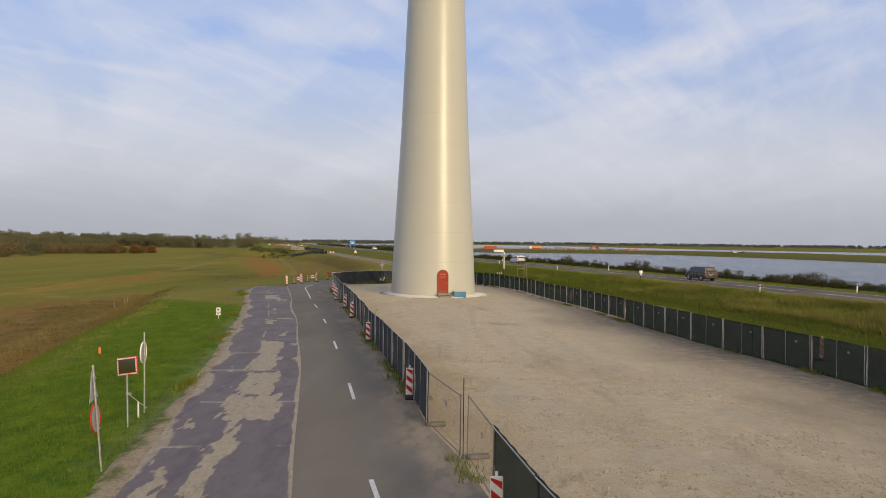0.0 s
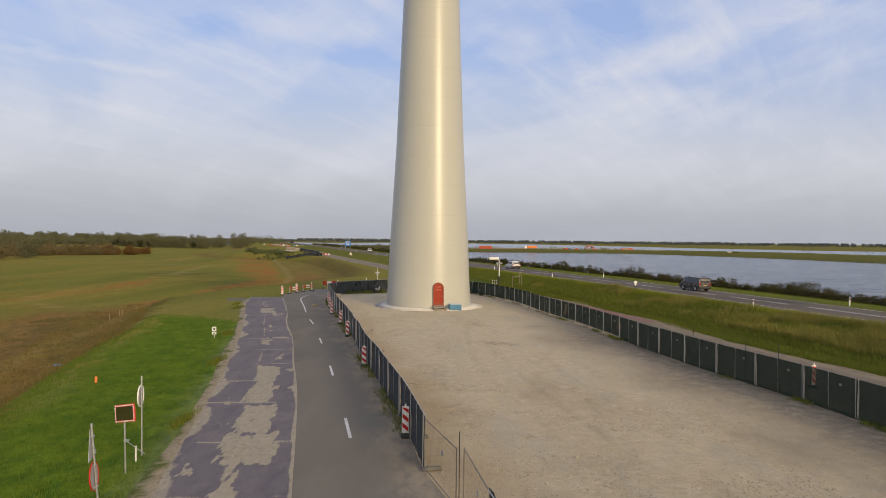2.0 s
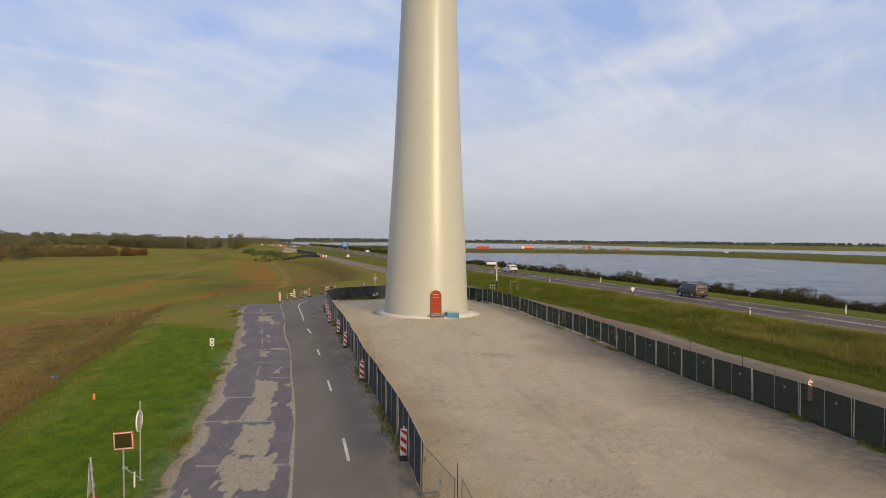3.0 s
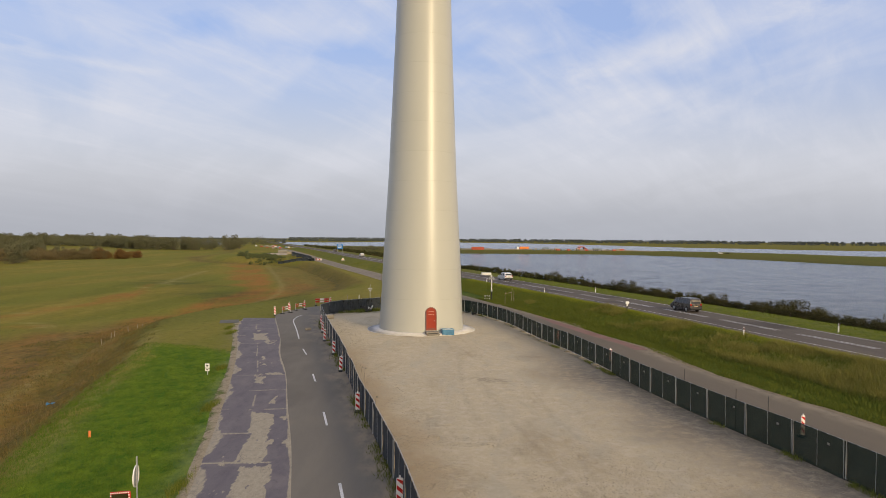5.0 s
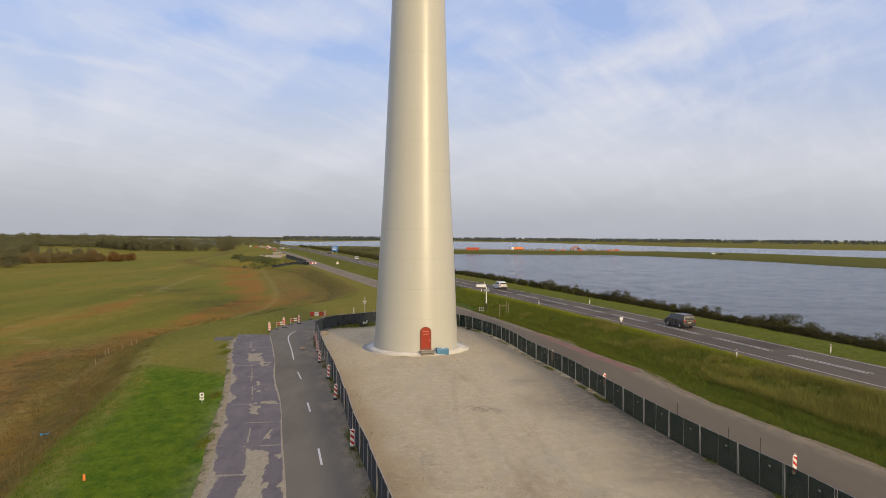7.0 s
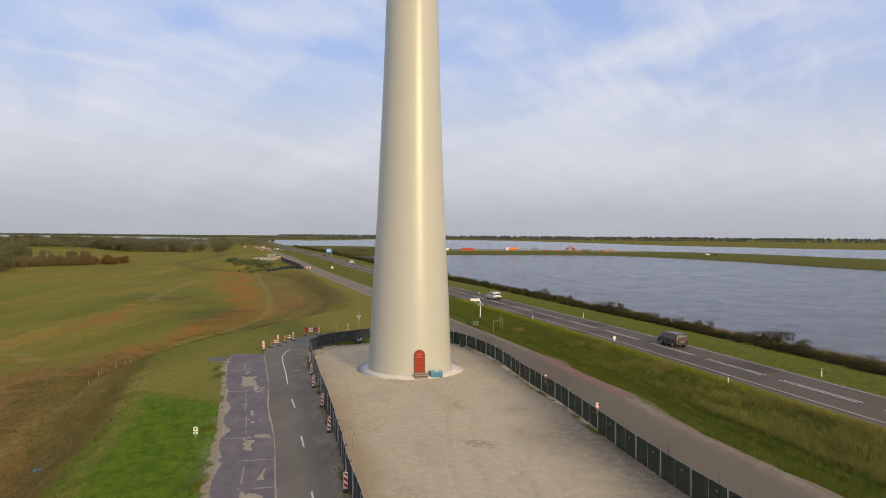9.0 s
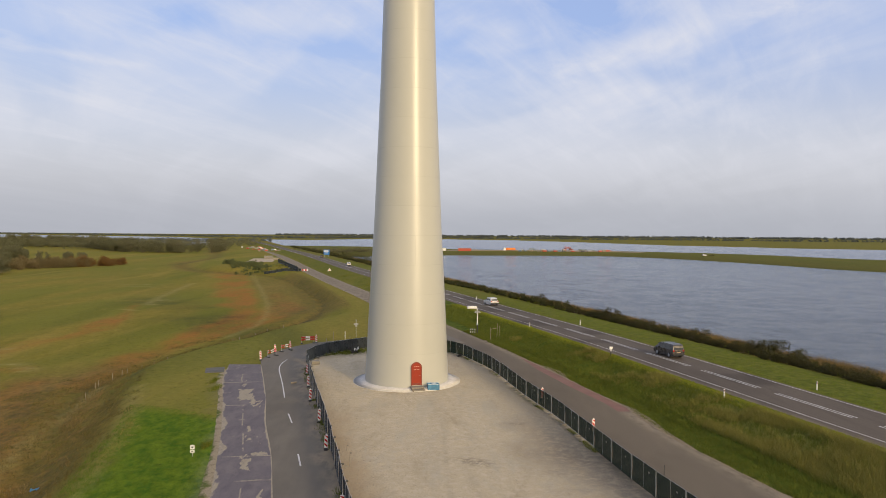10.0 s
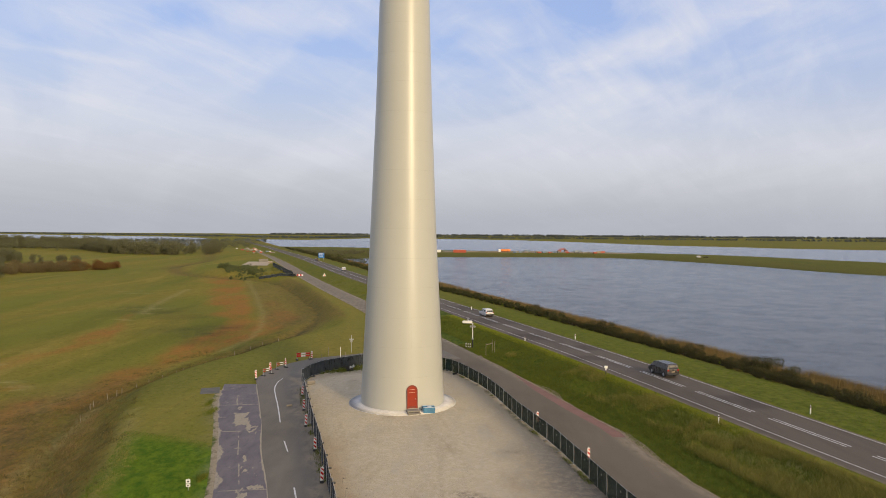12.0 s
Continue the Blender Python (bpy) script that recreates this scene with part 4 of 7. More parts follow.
def yard_masks(X, Y, f):
    n = layered(X, Y, 2.2, 81)
    damp = np.zeros_like(X)
    for cx, cy, rx, ry, turn, w in ((4.7, 50.6, 1.6, 0.8, -25, 0.9), (9.3, 61, 1.0, 0.5, 0, 0.6), (-8.5, 96.5, 4.2, 1.0, 20, 0.9), (6.3, 96, 1.8, 1.6, 0, 0.8), (10.5, 48, 1.0, 0.8, -20, 0.4), (0.5, 38, 0.8, 3.0, 10, 0.4), (1.5, 30, 0.8, 3.0, 10, 0.35)):
        damp = np.maximum(damp, w * blob(X, Y, cx, cy, rx, ry, turn) * (0.5 + n))
    weed = 0.9 * np.exp(-((X - fence_r(np.minimum(Y, 98.5)) + 0.1) / 0.5) ** 2) * ramp(n, 0.35, 0.6)
    weed = np.maximum(weed, 1.0 * blob(X, Y, -9.5, 98.6, 4.0, 1.6, 25))
    weed = np.maximum(weed, 0.8 * np.exp(-((X - fence_l(np.minimum(Y, 90)) + 0.0) / 0.4) ** 2) * ramp(layered(X, Y, 3, 85), 0.5, 0.7))
    right = fence_r(np.minimum(Y, 98.5))
    grey = 1 - ramp(right - X + (layered(X, Y, 6, 95) - 0.5) * 5, 1.0, 9.0)
    track = np.zeros_like(X)
    # wheel tracks that swing from the gate past the tower
    for a0, a1, b0 in ((0.30, 0.55, 0.6), (0.52, 0.62, -0.8), (0.74, 0.70, 0.4), (0.42, 0.80, -0.5)):
        w = fence_l(np.minimum(Y, 90)) + (right - fence_l(np.minimum(Y, 90))) * (a0 + (a1 - a0) * ramp(Y, 14, 75)) + b0 * np.sin(Y / 9.0)
        for d in (-0.95, 0.95):
            track = np.maximum(track, np.exp(-((X - w - d) / 0.22) ** 2) * ramp(layered(X, Y * 0.3, 3.0, 97), 0.42, 0.66))
    left = X - fence_l(np.minimum(Y, 90))
    brown = (1 - ramp(left + (layered(X, Y, 3.5, 89) - 0.5) * 3.0, 0.6, 3.4)) * ramp(Y, 14, 24) * (1 - ramp(Y, 58, 72))
    return dict(brown=brown, damp=np.clip(damp, 0, 1), weed=np.clip(weed, 0, 1), grey=grey * (1 - 0.65 * ramp(Y, 48, 72)), track=0.2 * track * (Y < 72))


def yard_height(X, Y):
    e = np.minimum(X - yard_left(Y), yard_right(Y) - X)
    return -0.03 + ramp(e, 0, 2.0) * (0.05 + (layered(X, Y, 1.3, 91) - 0.5) * 0.09 + (layered(X, Y, 0.6, 99) - 0.5) * 0.055 * (1 - 0.7 * ramp(Y, 30, 60)) + (layered(X, Y, 5.5, 93) - 0.5) * 0.12 * ramp(np.hypot(X + 1.1, Y - 79.6), 6.5, 9))


strip_sheet("yard_gravel", np.concatenate([np.arange(-30, 10, 1.0), np.arange(10, 62, 0.2), np.arange(62, 101.6, 0.4)]), yard_left, yard_right, 140, yard_height, M["gravel"], "pale sandy crushed gravel yard with tyre tracks and damp spots", "gravel yard", yard_masks)


# painted road lines, 4 mm proud
def paint(name, pts, width, z, label, group):
    """A flat painted stroke along a few points."""
    p = np.array(pts, float)
    d = np.gradient(p, axis=0)
    d /= np.linalg.norm(d, axis=1)[:, None]
    n = np.stack([-d[:, 1], d[:, 0]], 1) * width / 2
    a, b = p + n, p - n
    verts = [(x, y, z) for x, y in a] + [(x, y, z) for x, y in b]
    k = len(p)
    me = mesh_data(name, verts, [(i, i + 1, k + i + 1, k + i) for i in range(k - 1)], M["line"])
    return tagged(new(name, me), label, "road marking", group, "structure")


for y0, y1, x0, x1 in ((15.0, 17.2, -0.8, -1.32), (26.0, 29.0, -2.97, -3.6), (38.1, 41.1, -5.6, -6.28), (49.9, 52.6, -8.33, -9.0), (61.4, 64.6, -11.15, -12.1)):
    paint("marking_dash", [(x0, y0), (x1, y1)], 0.13, 0.009, "worn white dash on grey asphalt road", "dashes of the local road")
paint("marking_line", resample([(-13.75, 71.0), (-15.4, 78.0), (-17.0, 84.0), (-17.85, 87.6), (-18.1, 90.0), (-17.7, 92.5)], 14).tolist(), 0.13, 0.012, "worn white line round the bend of the road", "")
yy = np.concatenate([np.arange(-60, 260, 4.0), np.arange(260, 900, 16.0)])
for d in (-3.58, 3.58):
    paint("marking_edge", np.stack([highway_x(yy) + d / ACROSS, yy], 1).tolist(), 0.105, HIGH + 0.005, "white edge line of the highway", "edge lines of the highway")
for k in range(-4, 36):
    y0 = 57.2 + 11.62 * k
    for d in (-0.22, 0.22):
        ya = np.linspace(y0, y0 + 9.1, 3)
        paint("marking_dash", np.stack([highway_x(ya) + d / ACROSS, ya], 1).tolist(), 0.13, HIGH + 0.005, "white double centre dash of the highway", "centre dashes of the highway")
def soil_edge(y):
    return highway_x(y) - bank_foot(y) - 0.05 + np.clip(1.9 * value_noise(y, y * 0, 7.0, 131) - 0.8, 0.03, 1.1) + 0.12 * value_noise(y, y * 0, 1.1, 133)


strip_sheet("shoulder_soil", np.arange(30, 110, 0.5), lambda y: highway_x(y) - bank_foot(y) - 0.1, soil_edge, 6, lambda X, Y: 0.012 + 0.16 * np.maximum(X - highway_x(Y) + bank_foot(Y) + 0.05, 0), M["soil"], "bare sandy soil at the edge of the service road", "road shoulder")
strip_sheet("pavement_brick", np.arange(65.3, 101, 0.7), lambda y: np.interp(y, [65.3, 68.8, 76, 85.7, 98, 101], [19.95, 19.5, 17.55, 15.5, 14.0, 13.9]), lambda y: highway_x(y) - bank_foot(y) - 0.05, 6, 0.006, M["brick_red"],
            "worn red-brown brick strip at the edge of the service road", "pavement")


# ---- dam across the lake ----
def dam_sheet():
    near = resample([(-150, 560), (-62, 585), (20, 645), (89, 652), (173, 655), (212, 611), (232, 546), (243, 510), (253, 449), (261, 401), (275, 380), (330, 300), (420, 200), (520, 60)], 90)
    back = resample([(-215, 990), (-71, 930), (25, 790), (108, 775), (205, 750), (300, 690), (338, 600), (370, 515), (405, 440), (440, 380), (490, 330), (560, 260), (650, 180), (760, 60)], 90)
    f = np.array([0, 0.03, 0.06, 0.16, 0.3, 0.5, 0.7, 0.85, 0.95, 1.0])
    X = near[:, None, 0] * (1 - f) + back[:, None, 0] * f
    Y = near[:, None, 1] * (1 - f) + back[:, None, 1] * f
    Z = np.interp(f, [0, 0.06, 0.16, 0.3, 0.85, 1.0], [-4.4, -3.3, -2.4, -1.0, -0.8, -4.4])[None, :] + (layered(X, Y, 60, 13) - 0.5) * 0.5
    zero = np.zeros_like(X)
    sheet("ground_dam", X, Y, Z, M["ground"], "low green grassy dam across the lake", "dam", dict(lush=zero, rust=zero, dry=0.5 * (f < 0.17)[None, :] + 0.3 + zero, bank=zero + 0.4, bare=zero, ditch=zero + 0.45 + 0.5 * (f[None, :] < 0.05)))


dam_sheet()
bx_, bf_ = np.meshgrid(np.linspace(16, 236, 90), np.linspace(-1, 1, 9))
by_ = np.interp(bx_, [16, 120, 190, 236], [712, 718, 704, 672]) + 9 * bf_
sheet("ground_berm", bx_, by_, -1.15 + (0.4 + 1.5 * layered(bx_, by_, 14, 121)) * (1 - bf_ ** 2) * ramp(bx_, 16, 40) * (1 - ramp(bx_, 200, 236)), M["soil"], "low berm of bare brown earth along the dam", "earth berm")


# ---- the tower ----
TX, TY = -1.1, 79.6
PROFILE = ([-1, 0, 3, 7.6, 18.3, 35, 47.6, 70, 100, 125], [5.0, 4.93, 4.76, 4.55, 3.95, 3.27, 2.88, 2.4, 1.8, 1.5])


def tower_radius(z):
    return float(np.interp(z, *PROFILE))


def ring_mesh(z0, z1, joint):
    """One precast ring with a fine recessed bed joint below it and two upright joints."""
    loops = [[(z0, -0.004), (z0 + 0.022, -0.004)], [(z0 + 0.022, -0.004), (z0 + 0.026, 0.0)], [(z0 + 0.026, 0.0), ((z0 * 2 + z1) / 3, 0.0), ((z0 + 2 * z1) / 3, 0.0), (z1, 0.0)]]
    angles = []
    for k in range(2):
        angles += [(joint + math.pi * k + math.pi * i / 60) for i in range(60)]
    n = len(angles)
    verts, faces = [], []
    for rows in loops:
        o = len(verts)
        for z, dr in rows:
            r = tower_radius(z) + dr
            verts += [(r * math.sin(a), -r * math.cos(a), z) for a in angles]
        for i in range(len(rows) - 1):
            for j in range(n):
                k = (j + 1) % n
                faces.append((o + i * n + j, o + i * n + k, o + (i + 1) * n + k, o + (i + 1) * n + j))
    me = mesh_data("ring", verts, faces, [M["tower"], M["joint"]], True)
    for p in me.polygons:
        p.material_index = 1 if p.index < n else 0
    return me


def upright_joint(z0, z1, a):
    """A thin bead of sealant in the upright joint of a ring."""
    verts = []
    for z in (z0 + 0.03, z1 - 0.01):
        r = tower_radius(z) + 0.003
        verts += [(r * math.sin(a + d), -r * math.cos(a + d), z) for d in (-0.0022, 0.0022)]
    return mesh_data("sealant", verts, [(0, 1, 3, 2)], M["joint"])


tower = thing("wind_turbine_tower", pose(TX, TY, 0), "tall tapering cream-grey concrete ring tower with red arched door", "wind turbine tower")
RING = 3.33
bounds = [0.12, 3.80] + [3.80 + RING * i for i in range(1, 37)]
for i in range(len(bounds) - 1):
    turn = radians(13.5) if i % 2 == 0 else radians(76)
    ring = part("ring", ring_mesh(bounds[i], bounds[i + 1], turn), None, tower)
    for a in (turn, turn + math.pi):
        part("sealant", upright_joint(bounds[i], bounds[i + 1], a), None, ring)
bm = bmesh.new()
for r0, r1, za, zb in ((6.35, 6.3, -0.25, 0.05), (6.25, 4.9, 0.05, 0.20)):
    m = Matrix.Translation((0, 0, (za + zb) / 2))
    bmesh.ops.create_cone(bm, cap_ends=True, segments=96, radius1=r0, radius2=r1, depth=zb - za, matrix=m)
part("foundation", bm, M["slab"], tower, "pale sloping concrete foundation ring", True)
cap = rodded((0, 0, bounds[-1] - 0.01), (0, 0, bounds[-1] + 0.3), tower_radius(bounds[-1]), seg=64)
part("cap", cap, M["tower"], tower)


def arch(w, h, n=14):
    r = w / 2
    return [(-r, 0.0), (r, 0.0)] + [(r * math.cos(math.pi * i / n), h - r + r * math.sin(math.pi * i / n)) for i in range(n + 1)]


DOOR_TURN = math.degrees(math.atan2(1.16, 4.72))
door = part("door", plate(arch(1.02, 2.44), 0.09), M["door_red"], tower, "red painted steel door with arched top")
door.matrix_basis = pose(0, 0, 0, 0, 0, DOOR_TURN) @ pose(0, -4.975, 0.48, -2.6)
fr_bm = bmesh.new()
o, i_ = arch(1.24, 2.58), arch(1.02, 2.44)
ov = [fr_bm.verts.new((x, -0.03, zz - 0.02)) for x, zz in o]
iv = [fr_bm.verts.new((x, -0.03, zz)) for x, zz in i_]
for k in range(1, len(o) - 1 + 1):
    k2 = (k + 1) % len(o)
    if k2 != 1:
        fr_bm.faces.new((ov[k], ov[k2], iv[k2], iv[k]))
ex = bmesh.ops.extrude_face_region(fr_bm, geom=list(fr_bm.faces))
bmesh.ops.translate(fr_bm, verts=[v for v in ex["geom"] if isinstance(v, bmesh.types.BMVert)], vec=(0, 0.16, 0))
bmesh.ops.recalc_face_normals(fr_bm, faces=fr_bm.faces)
part("door_frame", fr_bm, M["door_frame"], door, "darker red door surround")
for zz, n in ((1.74, 4), (2.06, 3)):
    for k in range(n):
        part("text_bar", boxed((-0.33 + 0.66 * (k + 0.5) / n, -0.008, zz), (0.5 / n, 0.016, 0.06)), M["pale_red"], door, "pale unreadable lettering bar")
part("handle", rodded((0.38, -0.05, 0.98), (0.38, -0.05, 1.14), 0.018), M["steel"], door, "steel door handle")
part("kick_plate", boxed((0, -0.008, 0.14), (0.9, 0.02, 0.2)), M["door_frame"], door)
dx, dy = TX + 5.75 * math.sin(radians(DOOR_TURN)), TY - 5.75 * math.cos(radians(DOOR_TURN))
steps_thing = thing("door_step", pose(dx - 0.05, dy - 0.02, 0, 0, 0, DOOR_TURN), "pale concrete block steps before the tower door", "steps")
part("tread", boxed((0, 0.28, 0.36), (1.35, 0.9, 0.14), bevel=0.015), M["concrete"], steps_thing)
part("tread", boxed((0.05, -0.3, 0.18), (1.35, 0.55, 0.12), bevel=0.015), M["concrete"], steps_thing)
for sx in (-0.6, 0.6):
    part("support", boxed((sx, 0.1, 0.12), (0.14, 1.1, 0.34)), M["wood"], steps_thing)
crate = thing("crate", pose(1.93, 74.75, 0.02, 0, 0, 7), "blue open metal crate filled with pale blue sacks", "crate")
for c, s in (((0, -0.45, 0.32), (1.3, 0.05, 0.64)), ((0, 0.45, 0.32), (1.3, 0.05, 0.64)), ((-0.63, 0, 0.32), (0.05, 0.86, 0.64)), ((0.63, 0, 0.32), (0.05, 0.86, 0.64))):
    part("side", boxed(c, s, bevel=0.008), M["blue"], crate)
part("bottom", boxed((0, 0, 0.06), (1.22, 0.86, 0.04)), M["blue"], crate)
for yy_ in (-0.45, 0.45):
    part("rim", boxed((0, yy_, 0.65), (1.34, 0.08, 0.05), bevel=0.01), M["pale_blue"], crate, "pale worn rim")
for k in range(5):
    part("rib", boxed((-0.52 + 0.26 * k, -0.485, 0.32), (0.05, 0.03, 0.6)), M["blue"], crate)
for k, (px, py, h) in enumerate(((-0.34, -0.1, 0.62), (0.08, 0.12, 0.68), (0.34, -0.12, 0.62), (-0.1, -0.16, 0.6))):
    b = boxed((px, py, h - 0.16), (0.5, 0.42, 0.3), rz=20 * k, bevel=0.09)
    part("sack", b, M["pale_blue"], crate, "pale blue sack", True)


# ---- construction fence ----
def fence_panel(cloth, label, group, wires=False, tag=True, metal="steel", hem=-0.02):
    """A mobile fence panel, 3.45 m long and 1.78 m high, base at the origin, along x, front to -y."""
    th = thing("construction_fence", pose(0, 0, 0), label, "construction fence", group)
    for x in (-1.70, 1.70):
        part("post", rodded((x, -0.09 if cloth else 0, 0.06), (x, -0.09 if cloth else 0, 1.78), 0.019 if cloth else 0.018, seg=8), M[metal], th)
    if cloth:
        part("mid_post", rodded((0, -0.085, 0.06), (0, -0.085, 1.76), 0.011, seg=6), M[metal], th)
    for zz in (0.10, 1.74):
        part("rail", rodded((-1.70, 0, zz), (1.70, 0, zz), 0.016, seg=6), M[metal], th)
    if cloth:
        rnd = random.Random(4)
        nx, nz = 22, 8
        verts = []
        for side_ in (0, 1):
            for j in range(nz + 1):
                for i in range(nx + 1):
                    x, zz = -1.692 + 3.45 * i / nx, hem + (1.765 - hem) * j / nz
                    sag = 0.022 * math.sin(i * 1.3 + j * 0.5) + 0.012 * math.sin(i * 2.9 - j) + rnd.uniform(-0.006, 0.006)
                    verts.append((x, -0.052 + sag * 0.6 + 0.004 * side_, zz))
        n1 = (nx + 1) * (nz + 1)
        faces = []
        for j in range(nz):
            for i in range(nx):
                a = j * (nx + 1) + i
                faces.append((a, a + 1, a + nx + 2, a + nx + 1))
                faces.append((n1 + a, n1 + a + nx + 1, n1 + a + nx + 2, n1 + a + 1))
        part("shade_cloth", mesh_data("shade_cloth", verts, faces, cloth, True), None, th, "dark woven shade cloth")
        if tag:
            part("tag", boxed((0.75, -0.085, 1.32), (0.17, 0.01, 0.11)), M["concrete"], th, "small pale plate")
    if wires:
        bm = bmesh.new()
        for k in range(1, 34):
            x = -1.70 + 0.1 * k
            box(bm, (x, 0, 0.92), (0.003, 0.003, 1.64))
        for k in range(1, 9):
            box(bm, (0, 0, 0.10 + 0.185 * k), (3.38, 0.003, 0.003))
        part("wire_mesh", bm, M[metal], th, "thin galvanised wire mesh")
        part("tag", boxed((0.35, -0.012, 1.2), (0.22, 0.01, 0.16)), M["sign_back"], th, "small pale plate")
    return th


def fence_foot(shift, material):
    th = thing("ballast_block", pose(0, 0, 0), "grey concrete foot block of the mobile fence", "ballast block", "ballast of the fence")
    part("block", boxed((0, shift, 0.05), (0.23, 0.7, 0.12), bevel=0.03), material, th)
    return th


def walk_line(pts, step):
    """Points every step metres along a polyline."""
    p = np.array(pts, float)
    d = np.concatenate([[0], np.cumsum(np.hypot(*np.diff(p, axis=0).T))])
    t = np.arange(0, d[-1], step)
    return [(float(np.interp(v, d, p[:, 0])), float(np.interp(v, d, p[:, 1]))) for v in t]


pan_green = fence_panel(M["scrim_green"], "steel mobile fence panel with dark green shade cloth", "fence round the yard")
pan_hung = fence_panel(M["scrim_green"], "steel mobile fence panel with shade cloth clear of the ground", "fence round the yard", hem=0.17)
pan_slate = fence_panel(M["scrim_blue"], "steel mobile fence panel with slate-dark shade cloth", "fence round the yard", tag=False)
pan_open = fence_panel(None, "bare steel mobile fence panel with wire mesh", "fence round the yard", True, metal="old_steel")
pan_dark = fence_panel(M["scrim_green"], "steel mobile fence panel with near-black shade cloth", "fence round the yard", tag=False)
foot = fence_foot(0.27, M["old_slab"])
foot_inner = fence_foot(-0.1, M["concrete"])
first = {}
rnd = random.Random(7)


def place(proto, m):
    """The first placing moves the thing itself, the next ones copy it."""
    if proto.name in first:
        return copy_thing(proto, m)
    first[proto.name] = True
    proto.matrix_basis = m
    return proto


def run_of_panels(pts, pick):
    for k in range(len(pts) - 1):
        (ax, ay), (bx, by) = pts[k], pts[k + 1]
        a = math.degrees(math.atan2(by - ay, bx - ax))
        place(pick(k), pose((ax + bx) / 2, (ay + by) / 2, rnd.uniform(-0.02, 0.02), rnd.uniform(-1.2, 1.2), 0, a + rnd.uniform(-0.5, 0.5)))
        place(foot_inner if ay > 56 and ax > 0 else foot, pose(ax, ay, 0.0, 0, 0, a + rnd.uniform(-6, 6)))


ry = np.arange(29.75, 99, 0.5)
right_pts = walk_line(np.stack([fence_r(ry), ry], 1), 3.5)
run_of_panels(right_pts[::-1], lambda k: pan_hung if right_pts[::-1][k][1] > 56 else pan_green)
run_of_panels([(3.9, 98.9), right_pts[-1]], lambda k: pan_green)
ry = np.arange(29.75, 3, -0.5)
run_of_panels(walk_line(np.stack([fence_r(ry), ry], 1), 3.5), lambda k: pan_green)
ly = np.arange(22.6, 90.2, 0.5)
left_pts = walk_line(np.stack([fence_l(ly), ly], 1), 3.5)
run_of_panels(left_pts[::-1], lambda k: pan_slate)
run_of_panels([(-0.02, 22.4), (1.02, 19.05)], lambda k: pan_open)
run_of_panels([(1.24, 19.0), (1.68, 16.05)], lambda k: pan_open)
run_of_panels([(1.69, 16.0), (2.28, 12.6), (2.95, 9.2), (3.6, 5.8)][::-1], lambda k: pan_dark)
back_pts = walk_line([(-14.65, 90.2), (-14.2, 93.2), (-12.8, 96.4), (-10.3, 99.0), (-7.6, 101.6), (-4.0, 102.3), (-0.5, 101.8), (2.3, 100.4), (4.5, 98.5)], 3.45)
run_of_panels(back_pts[::-1], lambda k: pan_slate)
for x, y, h in ((18.0, 34.9, 2.55), (16.4, 42.6, 2.5), (17.5, 37.6, 2.35), (1.08, 18.95, 2.3)):
    place_pole = thing("steel_rod", pose(x, y, 0), "thin dark steel pole tied to the fence", "steel rod", "rods at the fence")
    part("pole", rodded((0, 0, 0), (0, 0, h), 0.016, seg=6), M["black"], place_pole)


# ---- beacons and barriers ----
def beacon(w=0.28, h=1.06, label="red and white striped traffic beacon on a rubber foot"):
    th = thing("traffic_beacon", pose(0, 0, 0), label, "traffic beacon", "beacons along the road")
    z0 = 0.14
    part("foot", boxed((0, 0, 0.045), (0.32, 0.56, 0.09), bevel=0.025), M["rubber"], th, "dark rubber foot plate")
    bd = bmesh.new()
    box(bd, (0, 0, z0 + h / 2), (w, 0.05, h))
    bmesh.ops.bevel(bd, geom=list(bd.edges), offset=0.02, segments=1, affect="EDGES")
    part("board", bd, M["white"], th, "white retroreflective board")
    for sgn in (-1, 1):
        for k in range(3):
            za = z0 + 0.06 + k * 0.36
            lo = [(-w / 2 + 0.02, za + 0.20), (w / 2 - 0.02, za), (w / 2 - 0.02, za + 0.17), (-w / 2 + 0.02, za + 0.37)]
            lo = [(x, min(zz, z0 + h - 0.025)) for x, zz in lo]
            bm = bmesh.new()
            y = sgn * 0.029
            vs = [bm.verts.new((x, y, zz)) for x, zz in (lo if sgn < 0 else lo[::-1])]
            bm.faces.new(vs)
            e = bmesh.ops.extrude_face_region(bm, geom=list(bm.faces))
            bmesh.ops.translate(bm, verts=[v for v in e["geom"] if isinstance(v, bmesh.types.BMVert)], vec=(0, -sgn * 0.006, 0))
            bmesh.ops.recalc_face_normals(bm, faces=bm.faces)
            part("stripe", bm, M["red"], th, "red diagonal stripe")
    part("lug", boxed((0, 0, z0 + h + 0.05), (0.06, 0.04, 0.1), bevel=0.01), M["white"], th)
    return th


bc = beacon()
for x, y, a in ((1.69, 14.1, 2), (-0.86, 26.3, 3), (-4.2, 41.1, 4), (-7.0, 53.7, 8), (-8.72, 61.7, -6), (-10.85, 69.6, 10), (-13.4, 82.7, -8), (-12.1, 76.0, 5),
                (-21.2, 92.1, 6), (-20.45, 97.6, 5), (-18.9, 100.8, 62), (-15.95, 106.7, 20), (20.6, 36.3, 14), (15.75, 58.3, 12), (13.3, 70.2, 16)):
    place(bc, pose(x, y, 0.0, rnd.uniform(-2, 2), rnd.uniform(-2.5, 2.5), a))


